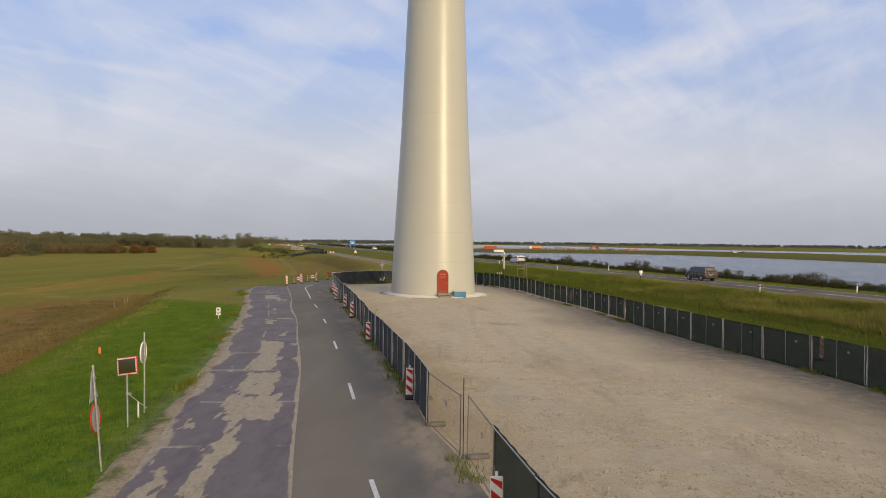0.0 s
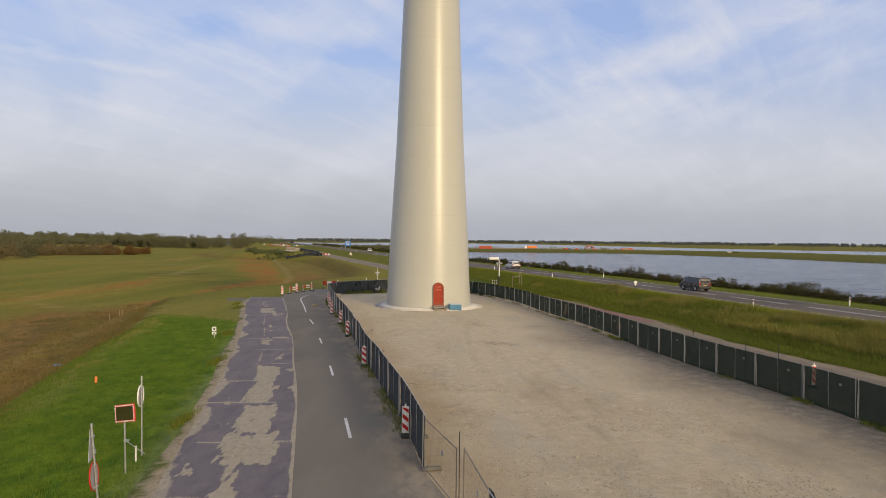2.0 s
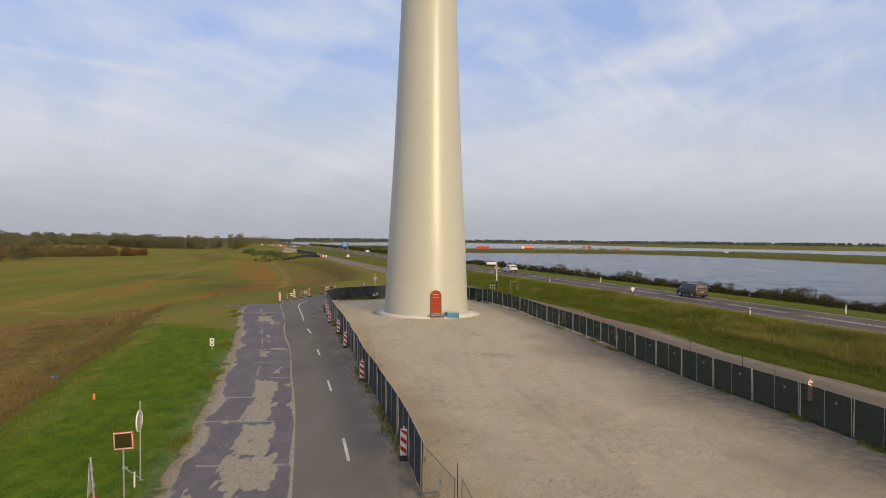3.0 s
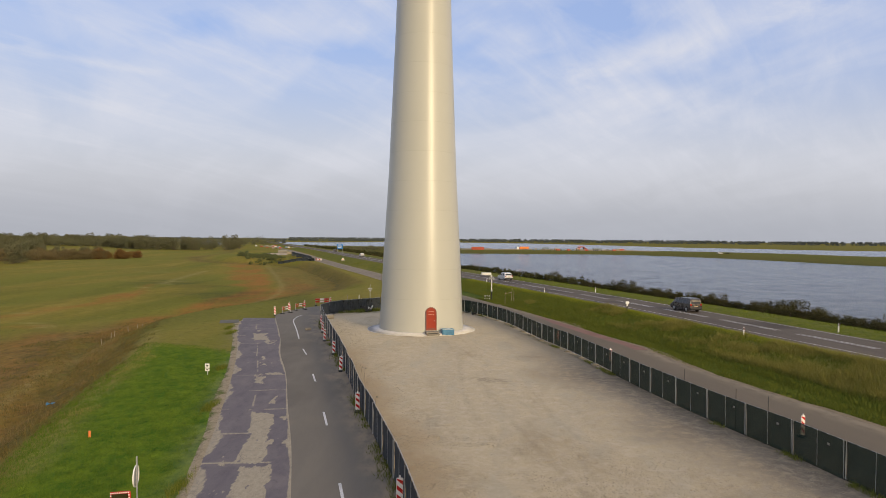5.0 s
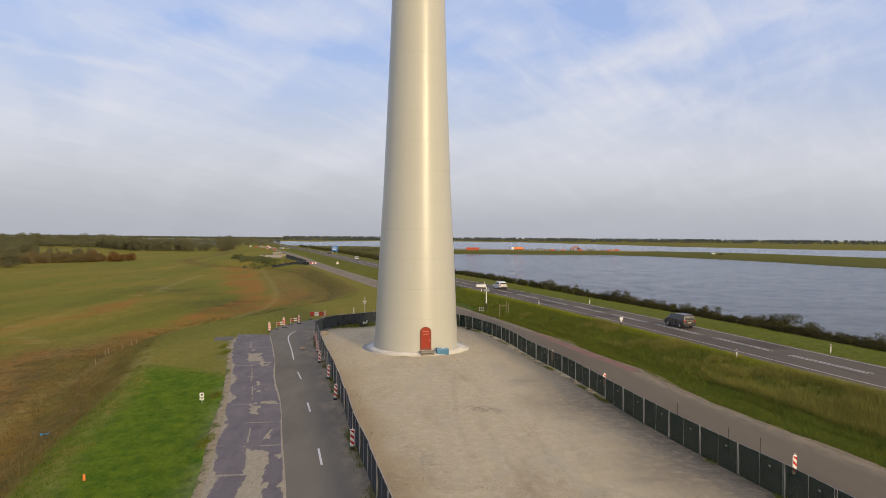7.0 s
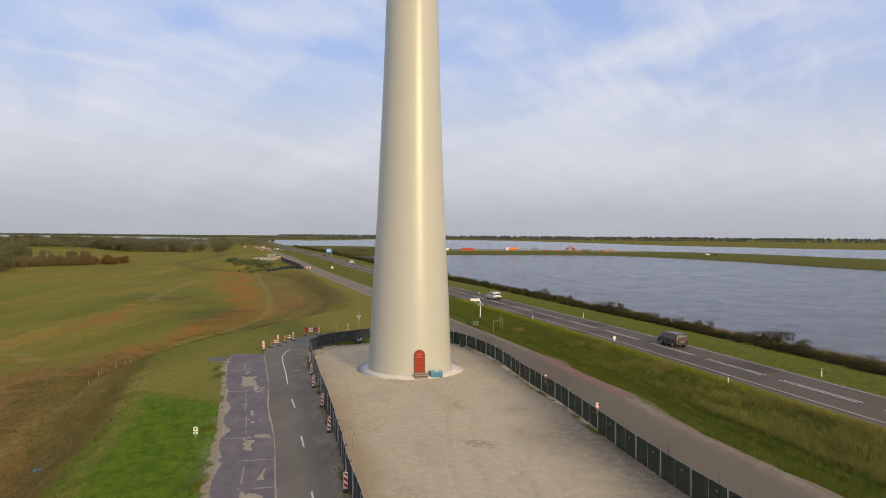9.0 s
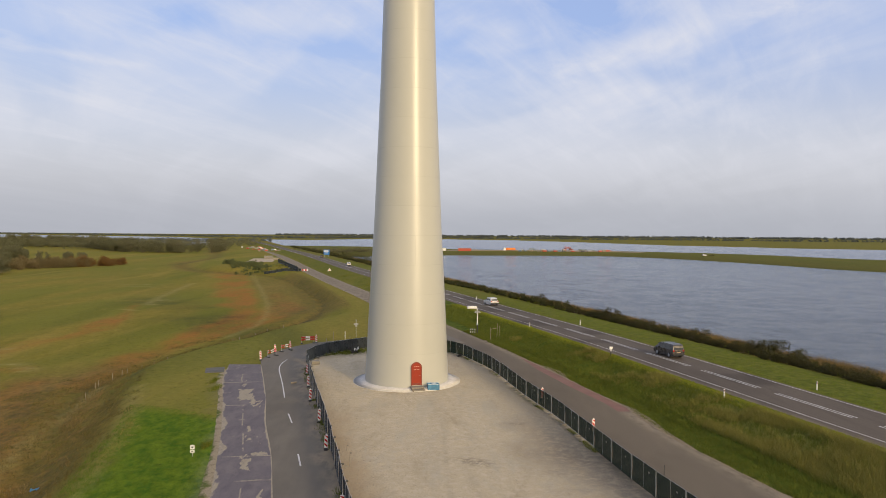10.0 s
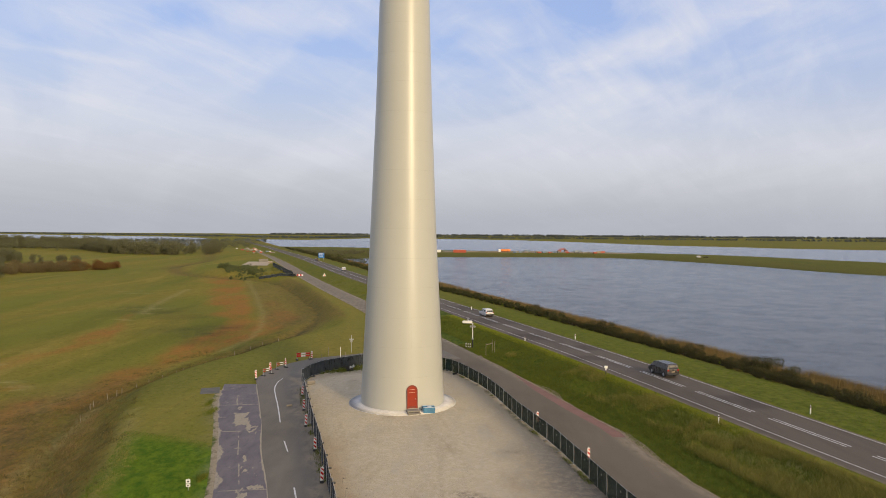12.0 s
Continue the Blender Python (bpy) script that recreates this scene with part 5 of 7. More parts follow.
def barrier(length, boards, label):
    th = thing("road_barrier", pose(0, 0, 0), label, "road barrier", "barriers at the bend")
    for x in (-length / 2 + 0.1, length / 2 - 0.1):
        part("leg", boxed((x, 0, 0.5), (0.06, 0.06, 1.0)), M["steel"], th)
        part("foot", boxed((x, 0, 0.05), (0.3, 0.7, 0.1), bevel=0.02), M["rubber"], th)
    for zz, hh in boards:
        part("board", boxed((0, -0.045, zz), (length, 0.03, hh)), M["white"], th)
        n = max(2, int(length / 0.55))
        for k in range(n):
            if k % 2 == 0:
                part("stripe", boxed((-length / 2 + (k + 0.5) * length / n, -0.064, zz), (length / n, 0.012, hh - 0.01)), M["red"], th, "red block")
    return th


b1 = barrier(1.9, ((0.62, 0.11), (0.90, 0.11)), "red and white plank barrier at the road bend")
place(b1, pose(-20.3, 94.9, 0, 0, 0, 62))
place(b1, pose(-19.2, 99.3, 0, 0, 0, 50))
b2 = barrier(2.1, ((0.62, 0.26), (0.98, 0.26)), "broad red and white road closure barrier")
b2.matrix_basis = pose(-17.2, 106.2, 0.0, 0, 0, 20)
b3 = barrier(2.6, ((0.62, 0.3), (1.02, 0.3)), "red and white barrier across the far service road")
b3.matrix_basis = pose(-50.8, 300.0, 0.0, 0, 0, 5)


# ---- signs on the verge ----
def disc(r, thick, n=28, cx=0.0, cz=0.0):
    return plate([(cx + r * math.cos(2 * math.pi * i / n), cz + r * math.sin(2 * math.pi * i / n)) for i in range(n)], thick)


def flange(r, depth, n=28):
    """The folded edge of a round sign plate."""
    bm = bmesh.new()
    lo = [[bm.verts.new((q * math.cos(2 * math.pi * i / n), y, q * math.sin(2 * math.pi * i / n))) for i in range(n)] for q, y in ((r, -0.004), (r, depth), (r - 0.02, depth), (r - 0.02, -0.004))]
    for a, b in zip(lo, lo[1:] + lo[:1]):
        for i in range(n):
            j = (i + 1) % n
            bm.faces.new((a[i], a[j], b[j], b[i]))
    bmesh.ops.recalc_face_normals(bm, faces=bm.faces)
    return bm


def gz(x, y):
    return float(height(np.array([x]), np.array([y]))[0])


sx, sy = -8.55, 17.75
s1 = thing("traffic_sign", pose(sx, sy, gz(sx, sy), 1.0, -4.4, 0), "triangular warning sign above a round prohibition sign on a pole", "traffic sign")
part("pole", rodded((0, 0, -0.3), (0, 0, 2.84), 0.03, seg=10), M["steel"], s1)
tri_ob = part("triangle", plate([(-0.45, 0), (0.45, 0), (0.0, 0.78)], 0.012), M["sign_back"], s1, "grey back of a triangular sign")
tri_ob.matrix_basis = pose(0, 0, 1.92, 0, 0, -75) @ pose(0, -0.05, 0)
rnd_ob = part("disc", disc(0.37, 0.012), M["sign_back"], s1, "grey back of a round sign")
rnd_ob.matrix_basis = pose(0, 0, 1.43, 0, 0, -79) @ pose(0, -0.05, 0)
part("rim", flange(0.384, 0.03), M["red"], rnd_ob, "red folded rim of the round sign")
for zz in (1.15, 1.7, 2.5):
    part("clamp", boxed((0, -0.01, zz), (0.09, 0.1, 0.05)), M["steel"], s1)

sx, sy = -10.15, 23.9
s2 = thing("traffic_sign", pose(sx, sy, gz(sx, sy), 0, -0.4, 0), "round traffic sign seen edge-on on a tall pole", "traffic sign")
part("pole", rodded((0, 0, -0.3), (0, 0, 2.85), 0.03, seg=10), M["steel"], s2)
d_ob = part("disc", disc(0.37, 0.012), M["sign_back"], s2, "grey back of a round sign")
d_ob.matrix_basis = pose(0, 0, 2.14, 0, 0, -81) @ pose(0, -0.05, 0)
part("rim", flange(0.384, 0.04), M["white"], d_ob, "white folded rim of the round sign")
for zz in (1.95, 2.35):
    part("clamp", boxed((0, -0.01, zz), (0.09, 0.1, 0.05)), M["steel"], s2)

sx, sy = -9.85, 22.0
s3 = thing("traffic_mirror", pose(sx, sy, gz(sx, sy), 0, -1.2, 0), "rectangular traffic mirror with red and white rim on a pole", "traffic mirror")
part("pole", rodded((0, 0, -0.3), (0, 0, 1.8), 0.03, seg=10), M["steel"], s3)
frm = part("frame", boxed((0, 0, 0), (0.78, 0.06, 0.58), bevel=0.02), M["red"], s3, "red mirror frame with white blocks")
frm.matrix_basis = pose(0.06, -0.07, 2.02, -6, -8, -14)
part("mirror_glass", boxed((0, -0.034, 0), (0.64, 0.012, 0.44)), M["mirror"], frm, "dark reflecting glass")
for k in range(9):
    for zz in (-0.252, 0.252):
        part("white_block", boxed((-0.336 + 0.084 * k, -0.033, zz), (0.046, 0.014, 0.042)), M["white"], frm)
for k in range(5):
    for xx in (-0.352, 0.352):
        part("white_block", boxed((xx, -0.033, -0.168 + 0.084 * k), (0.042, 0.014, 0.046)), M["white"], frm)
part("brace", rodded((0, 0.02, 1.1), (0.42, 0.5, 0.5), 0.014, seg=6), M["steel"], s3)
part("bracket", boxed((0.06, -0.02, 1.1), (0.16, 0.08, 0.06)), M["steel"], s3)
st = thing("stake", pose(-10.05, 23.2, gz(-10.05, 23.2)), "short pale marker stake in the grass", "stake")
part("rod", rodded((0, 0, -0.1), (0, 0, 0.55), 0.03, seg=6), M["white"], st)

sx, sy = -17.1, 52.3
s4 = thing("hectometre_sign", pose(sx, sy, gz(sx, sy), 0, 0, 2), "small white two-plate marker sign in the grass", "marker sign")
part("post", rodded((0, 0.02, -0.2), (0, 0.02, 0.95), 0.03, seg=8), M["steel"], s4)
for zz, hh in ((0.74, 0.32), (0.42, 0.2)):
    pl = part("plate", boxed((0, -0.02, zz), (0.34, 0.02, hh), bevel=0.008), M["white"], s4, "white plate")
    part("mark_bar", boxed((0, -0.034, zz), (0.14, 0.008, hh * 0.4)), M["black"], pl, "dark unreadable bars")
sx, sy = -17.75, 35.6
s5 = thing("marker_post", pose(sx, sy, gz(sx, sy)), "short orange plastic marker in the grass", "marker post")
part("tube", rodded((0, 0, -0.1), (0, 0, 0.30), 0.075, 0.065, seg=12), M["orange"], s5)
part("cap", rodded((0, 0, 0.30), (0, 0, 0.335), 0.067, 0.045, seg=12), M["orange"], s5)


# ---- guide posts along the highway ----
def guide_post():
    th = thing("guide_post", pose(0, 0, 0), "white highway guide post with reflector", "guide post", "guide posts of the highway")
    part("body", boxed((0, 0, 0.42), (0.13, 0.11, 0.9), bevel=0.03), M["white"], th)
    part("band", boxed((0, 0, 0.72), (0.136, 0.116, 0.16), bevel=0.02), M["black"], th, "dark band")
    part("reflector", boxed((0, -0.06, 0.72), (0.05, 0.012, 0.1)), M["red"], th, "red reflector")
    return th


gp = guide_post()
for x, y in ((30.2, 64.6), (19.0, 114.5), (36.0, 42.5), (11.2, 141), (3.0, 170), (-6.5, 202)):
    place(gp, pose(x, y, gz(x, y), rnd.uniform(-3, 3), rnd.uniform(-3, 3), 15))
for x, y in ((41.4, 68.0), (28.2, 117.0), (13.6, 162.0), (47.2, 44)):
    place(gp, pose(x, y, gz(x, y), 0, rnd.uniform(-3, 3), 15))


mk_x, mk_y = 25.4, 87.6
marker = thing("marker_sign", pose(mk_x, mk_y, gz(mk_x, mk_y), 0, 2, 12), "white kilometre marker with a broad head on a dark post", "marker sign")
part("post", boxed((0, 0, 0.25), (0.13, 0.1, 0.7), bevel=0.02), M["black"], marker, "dark post")
part("stem", boxed((0, 0, 0.72), (0.16, 0.11, 0.3), bevel=0.02), M["white"], marker, "white stem")
part("head", boxed((0, 0, 1.02), (0.46, 0.09, 0.34), bevel=0.03), M["white"], marker, "white head plate")


# ---- monitoring mast and stakes on the bank ----
mx, my = 10.2, 116.5
mast = thing("traffic_camera_mast", pose(mx, my, gz(mx, my)), "white mast with a box arm and striped base on the bank", "camera mast")
part("lower_pole", rodded((0, 0, -0.3), (0, 0, 1.6), 0.10, seg=12), M["black"], mast, "black lower pole")
part("pole", rodded((0, 0, 1.6), (0, 0, 4.3), 0.085, seg=12), M["white"], mast, "white upper pole")
part("arm", rodded((0, 0, 4.25), (-1.3, -0.2, 4.35), 0.06, seg=8), M["steel"], mast)
part("housing", boxed((-0.95, -0.15, 4.55), (1.7, 0.5, 0.42), rz=8, bevel=0.05), M["white"], mast, "white camera housing")
for k in range(3):
    part("lamp_head", boxed((-0.35 + 0.3 * k, -0.18, 3.75 + 0.12 * (k % 2)), (0.26, 0.3, 0.36), bevel=0.04), M["sign_back"], mast, "grey lamp head")
part("cross_arm", boxed((0, -0.1, 3.7), (1.1, 0.08, 0.08)), M["steel"], mast)
part("collar", rodded((0, 0, 1.5), (0, 0, 1.75), 0.17, seg=12), M["sign_back"], mast)
for k in range(3):
    post_m = thing("bollard", pose(mx - 0.45 - 0.35 * k, my - 0.5 + 0.1 * k, gz(mx - 0.5, my - 0.5)), "low black and white striped bollard", "bollard", "bollards at the mast")
    for q in range(4):
        part("band", rodded((0, 0, 0.22 * q), (0, 0, 0.22 * q + 0.22), 0.06, seg=8), M["white"] if q % 2 else M["black"], post_m)
for x, y, h in ((11.75, 108.9, 2.1), (12.95, 110.6, 2.3), (13.3, 110.4, 1.9)):
    stk = thing("wooden_stake", pose(x, y, gz(x, y), 0, rnd.uniform(-3, 3), 0), "thin weathered wooden stake on the bank", "stake", "stakes on the bank")
    part("stick", rodded((0, 0, -0.3), (0, 0, h), 0.045, 0.035, seg=6), M["wood"], stk)
lath = thing("wooden_lath", pose(12.35, 109.75, gz(12.35, 109.75), 0, 0, 54.8), "thin cross lath between two wooden stakes on the bank", "lath")
part("lath", boxed((0, 0, 1.75), (2.2, 0.05, 0.08)), M["wood"], lath)
lx, ly_ = -10.3, 112.6
sgn = thing("traffic_sign", pose(lx, ly_, gz(lx, ly_)), "white finger board on a thin steel pole beyond the fence", "traffic sign")
part("pole", rodded((0, 0, -0.3), (0, 0, 2.9), 0.04, seg=8), M["steel"], sgn)
part("board", boxed((0, -0.06, 2.2), (0.75, 0.04, 0.2), bevel=0.01), M["sign_back"], sgn, "white board")
part("board", boxed((0, -0.06, 1.9), (0.4, 0.04, 0.22), bevel=0.01), M["sign_back"], sgn, "white board")
for x, y, h in ((-11.7, 108.9, 1.6), (-11.0, 109.6, 0.7), (-14.5, 107.6, 0.7), (-13.7, 109.8, 1.4)):
    stk = thing("bollard", pose(x, y, gz(x, y)), "slim white post at the road bend", "bollard", "posts at the bend")
    part("tube", rodded((0, 0, -0.1), (0, 0, h), 0.045, seg=8), M["white"] if h > 1.5 else M["wood"], stk)

# ---- clutter in the yard ----
rock = thing("concrete_block", pose(-13.35, 89.0, 0.0, 0, 0, 20), "sand-coloured broken concrete block by the fence corner", "concrete block")
part("block", boxed((0, 0, 0.26), (1.1, 0.7, 0.56), bevel=0.1), M["concrete"], rock)
pile = thing("board_pile", pose(-9.1, 97.6, 0.0, 0, 0, 25), "loose black and white barrier boards lying by the fence", "barrier boards")
for k, (px, py, a, mk) in enumerate(((0, 0, 10, "black"), (0.3, 0.2, 50, "white"), (-0.35, 0.1, -20, "black"), (0.5, -0.1, 80, "white"))):
    part("board", boxed((px, py, 0.3 + 0.12 * k), (1.2, 0.08, 0.34), rz=a, ry=18, bevel=0.01), M[mk], pile)
part("base", boxed((0.05, 0.05, 0.1), (1.0, 0.5, 0.2), bevel=0.03), M["rubber"], pile)
for x, y, h in ((-4.7, 49.6, 1.15), (-3.15, 41.2, 1.0), (-5.3, 53.4, 0.5)):
    stk = thing("survey_stake", pose(x, y, 0.0, 3, 4, 0), "thin survey stake with a pale tag in the gravel", "survey stake", "survey stakes")
    part("stick", rodded((0, 0, 0), (0, 0, h), 0.018, seg=6), M["wood"], stk)
    part("tag", boxed((0.06, 0, h - 0.06), (0.11, 0.015, 0.09)), M["concrete"], stk, "pale tag")
feet = thing("ballast_stack", pose(6.9, 95.2, 0.0, 0, 0, 20), "stacked dark rubber fence feet lying by the back fence", "ballast stack")
for k, (px, py, pz, a) in enumerate(((0, 0, 0.08, 0), (0.1, 0.05, 0.22, 12), (0.9, -0.2, 0.08, 60), (-0.9, 0.25, 0.08, 35), (-0.85, 0.2, 0.22, 20), (1.7, 0.1, 0.08, 80))):
    part("foot", boxed((px, py, pz), (0.8, 0.26, 0.13), rz=a, bevel=0.03), M["rubber"], feet)
for k in range(3):
    part("tube", rodded((-1.2 + 0.9 * k, 0.6, 0.05), (-0.9 + 0.9 * k, 0.75, 1.0), 0.03, seg=6), M["old_steel"], feet, "leaning steel tube")
platform = thing("slab", pose(-25.4, 85.6, gz(-25.4, 85.6), 0, 0, 15), "bare grey concrete slab in the grass", "concrete slab")
part("slab_top", boxed((0, 0, 0.0), (2.3, 3.2, 0.12), bevel=0.02), M["old_slab"], platform)
rub = thing("bent_rail", pose(-14.0, 77.5, 0.03, 0, 0, 30), "low rusty rail stub leaning at the road edge", "rail stub")
part("rail", boxed((0, 0, 0.12), (0.7, 0.1, 0.2), bevel=0.02), M["wood"], rub)

deb = thing("plastic_sheet", pose(-28.1, 50.4, gz(-28.1, 50.4), 0, 0, 25), "crumpled blue-grey plastic sheet lying in the ditch grass", "plastic sheet")
sheet_bm = bmesh.new()
bmesh.ops.create_grid(sheet_bm, x_segments=7, y_segments=5, size=0.5)
for v in sheet_bm.verts:
    v.co = Vector((v.co.x * 0.6, v.co.y * 0.4, 0.12 + 0.10 * math.sin(v.co.x * 7 + v.co.y * 3) * math.cos(v.co.y * 8)))
bmesh.ops.solidify(sheet_bm, geom=list(sheet_bm.faces), thickness=0.01)
part("sheet", sheet_bm, M["blue"], deb, smooth=True)

# ---- polder fence posts along the ditch ----
pf = thing("wooden_stake", pose(0, 0, 0), "grey weathered wooden field fence post at the ditch", "stake", "field fence stakes")
part("stick", rodded((0, 0, -0.4), (0, 0, 0.85), 0.042, 0.036, seg=7), M["wood"], pf)
fy = [79, 84.5, 86.5, 90, 91.2, 93, 96, 98.5, 101, 104.5, 106, 108, 112, 115, 118, 122, 127, 132, 138]
for y in fy:
    x = float(toe_x(y)) + 1.2 + rnd.uniform(-0.4, 0.4)
    place(pf, pose(x, y, gz(x, y), rnd.uniform(-5, 5), rnd.uniform(-5, 5), 0))


# ---- vehicles on the highway ----
def car_shell(profile, width, tuck):
    """A body lofted from a side outline (y along, z up): sill, waist and roof rows across."""
    bm = bmesh.new()
    rows = []
    for y, zb, zw, zt in profile:
        w = width / 2
        rows.append([bm.verts.new(p) for p in ((-w * 0.94, y, zb), (-w, y, (zb + zw) / 2), (-w * 0.97, y, zw), (-w * tuck, y, zt), (w * tuck, y, zt), (w * 0.97, y, zw), (w, y, (zb + zw) / 2), (w * 0.94, y, zb))])
    for a, b in zip(rows, rows[1:]):
        for i in range(8):
            j = (i + 1) % 8
            bm.faces.new((a[i], a[j], b[j], b[i]))
    bm.faces.new(rows[0][::-1])
    bm.faces.new(rows[-1])
    bmesh.ops.recalc_face_normals(bm, faces=bm.faces)
    return bm


def wheel(parent, x, y, r):
    t = part("wheel", rodded((x - 0.11, y, r), (x + 0.11, y, r), r, seg=18), M["rubber"], parent, "black tyre")
    s = 1 if x > 0 else -1
    part("rim", rodded((x + s * 0.10, y, r), (x + s * 0.125, y, r), r * 0.62, r * 0.55, seg=14), M["steel"], t, "silver wheel rim")


def car(name, label, paint_mat, m, van=False):
    th = thing(name, m, label, "van" if van else "car")
    L, W, H = (4.4, 1.78, 1.74) if van else (4.55, 1.84, 1.68)
    h = L / 2
    if van:
        prof = [(-h, 0.45, 1.0, 1.04), (-h + 0.12, 0.32, 1.05, 1.6), (-h + 0.3, 0.28, 1.08, H), (0.4, 0.25, 1.05, H), (1.05, 0.25, 1.03, H - 0.08), (1.75, 0.28, 1.0, 1.12), (h - 0.25, 0.3, 0.85, 0.98), (h, 0.42, 0.7, 0.76)]
    else:
        prof = [(-h, 0.5, 0.9, 0.95), (-h + 0.15, 0.34, 1.0, 1.15), (-h + 0.5, 0.28, 1.04, H - 0.06), (-0.6, 0.25, 1.02, H), (0.3, 0.25, 1.0, H - 0.03), (1.1, 0.25, 0.98, 1.08), (h - 0.3, 0.3, 0.85, 0.95), (h, 0.45, 0.66, 0.72)]
    part("body", car_shell(prof, W, 0.78), paint_mat, th, "painted body shell")
    yy_ = [p[0] for p in prof]
    for s in (-1, 1):
        for a, b in ((-h + 0.62, -0.62), (-0.5, 0.42), (0.5, 0.98)):
            za = float(np.interp(a, yy_, [p[3] for p in prof])) - 0.16
            zb = float(np.interp(b, yy_, [p[3] for p in prof])) - 0.16
            g = bmesh.new()
            q = []
            for y, zt in ((a, 1.06), (b, 1.06), (b, max(zb, 1.1)), (a, max(za, 1.1))):
                top = float(np.interp(y, yy_, [p[3] for p in prof]))
                f = (zt - 1.03) / max(top - 1.03, 0.05)
                q.append(g.verts.new((s * (W / 2 * (0.97 - f * 0.19) + 0.012), y, zt)))
            g.faces.new(q if s > 0 else q[::-1])
            part("side_window", g, M["glass"], th, "dark side window")
        part("tail_light", boxed((s * (W / 2 - 0.17), -h + 0.02, 0.98), (0.26, 0.1, 0.22), bevel=0.03), M["lamp_red"], th, "red tail light")
        part("headlight", boxed((s * (W / 2 - 0.22), h - 0.06, 0.64), (0.34, 0.12, 0.14), bevel=0.03), M["white"], th, "clear headlight")
        part("side_mirror", boxed((s * (W / 2 + 0.08), 0.92, 1.08), (0.16, 0.1, 0.14), bevel=0.03), M["black"], th)
        for y in (-h + 0.85, h - 0.88):
            wheel(th, s * (W / 2 - 0.12), y, 0.34)
    rear_z = (1.30, 0.46) if van else (1.26, 0.32)
    part("rear_window", boxed((0, -h + (0.08 if van else 0.24), rear_z[0]), (1.34, 0.05, rear_z[1]), rx=-14 if van else -38), M["glass"], th, "dark rear window")
    part("windscreen", boxed((0, 1.45 if van else 0.76, 1.38), (1.32, 0.04, 0.62), rx=52), M["glass"], th, "dark windscreen")
    part("rear_bumper", boxed((0, -h - 0.02, 0.5), (W * 0.95, 0.16, 0.26), bevel=0.05), M["black"], th, "dark rear bumper")
    part("plate_bar", boxed((0, -h - 0.05, 0.78), (0.5, 0.03, 0.11)), M["sand"], th, "plain number plate bar")
    for s in (-0.55, 0.55):
        part("roof_rail", rodded((s, -1.5, H + 0.03), (s, 0.2, H + 0.03), 0.02, seg=6), M["steel"], th)
    return th


def lane(y, d):
    x = float(highway_x(y)) + d / ACROSS
    a = math.degrees(math.atan2(float(highway_x(y + 1) - highway_x(y - 1)), 2.0))
    return pose(x, y, HIGH + 0.005, 0, 0, -a)


car("car", "white sport utility car driving along the dyke highway", M["car_white"], lane(150.0, 1.65))
car("van", "dark grey delivery van on the dyke highway", M["car_dark"], lane(87.5, 1.65), True)
car("car", "white car far along the dyke highway", M["car_white"], lane(322, 1.6))
car("car", "dark car far along the dyke highway", M["car_dark"], lane(425, 1.6))


# ---- greenery ----
def tufts(name, pts, h0, h1, width, blades, material, label, category, lean=0.35, seed=1):
    """Grass of thin blades, one mesh."""
    g = np.random.RandomState(seed)
    p = np.repeat(np.asarray(pts, float), blades, 0)
    n = len(p)
    p[:, :2] += g.normal(0, 0.09, (n, 2))
    a = g.uniform(0, 2 * math.pi, n)
    h = g.uniform(h0, h1, n)
    w = width * g.uniform(0.6, 1.3, n)
    side_v = np.stack([np.cos(a), np.sin(a), np.zeros(n)], 1) * w[:, None] / 2
    tip = p + np.stack([g.normal(0, lean, n) * h, g.normal(0, lean, n) * h, h], 1)
    base = p - np.array([0, 0, 0.04])
    verts = np.stack([base - side_v, base + side_v, tip], 1).reshape(-1, 3)
    faces = np.arange(n * 3).reshape(-1, 3)
    return tagged(new(name, mesh_data(name, verts.tolist(), faces.tolist(), material)), label, category, kind="stuff")


def scatter(n, x0, x1, y0, y1, keep, seed):
    g = np.random.RandomState(seed)
    x, y = g.uniform(x0, x1, n), g.uniform(y0, y1, n)
    k = keep(x, y, g.uniform(0, 1, n))
    x, y = x[k], y[k]
    return np.stack([x, y, height(x, y)], 1)


tufts("verge_grass", scatter(80000, -30, -6, 12, 74, lambda x, y, u: (x > crest_x(y) - 1.5) & (x < pad_x(y) - 0.75 - 0.4 * value_noise(y, y * 0, 2.0, 113)) & (u < np.clip(1.3 - y / 75, 0.25, 1)) & (y + 0.45 * (x + 23) < 66), 1),
      0.05, 0.17, 0.02, 5, M["grass_lush"], "bright green mown grass on the road verge", "grass", 0.4, 2)
tufts("slope_grass", scatter(46000, -46, -12, 14, 125, lambda x, y, u: (x < crest_x(y) - 0.3 * (crest_x(y) - toe_x(y))) & (x > toe_x(y) - 4) & (u < 0.25 + 0.9 * layered(x, y, 4, 15)), 3),
      0.10, 0.28, 0.035, 4, M["grass_dry"], "rough straw-coloured grass on the embankment slope", "grass", 0.4, 4)


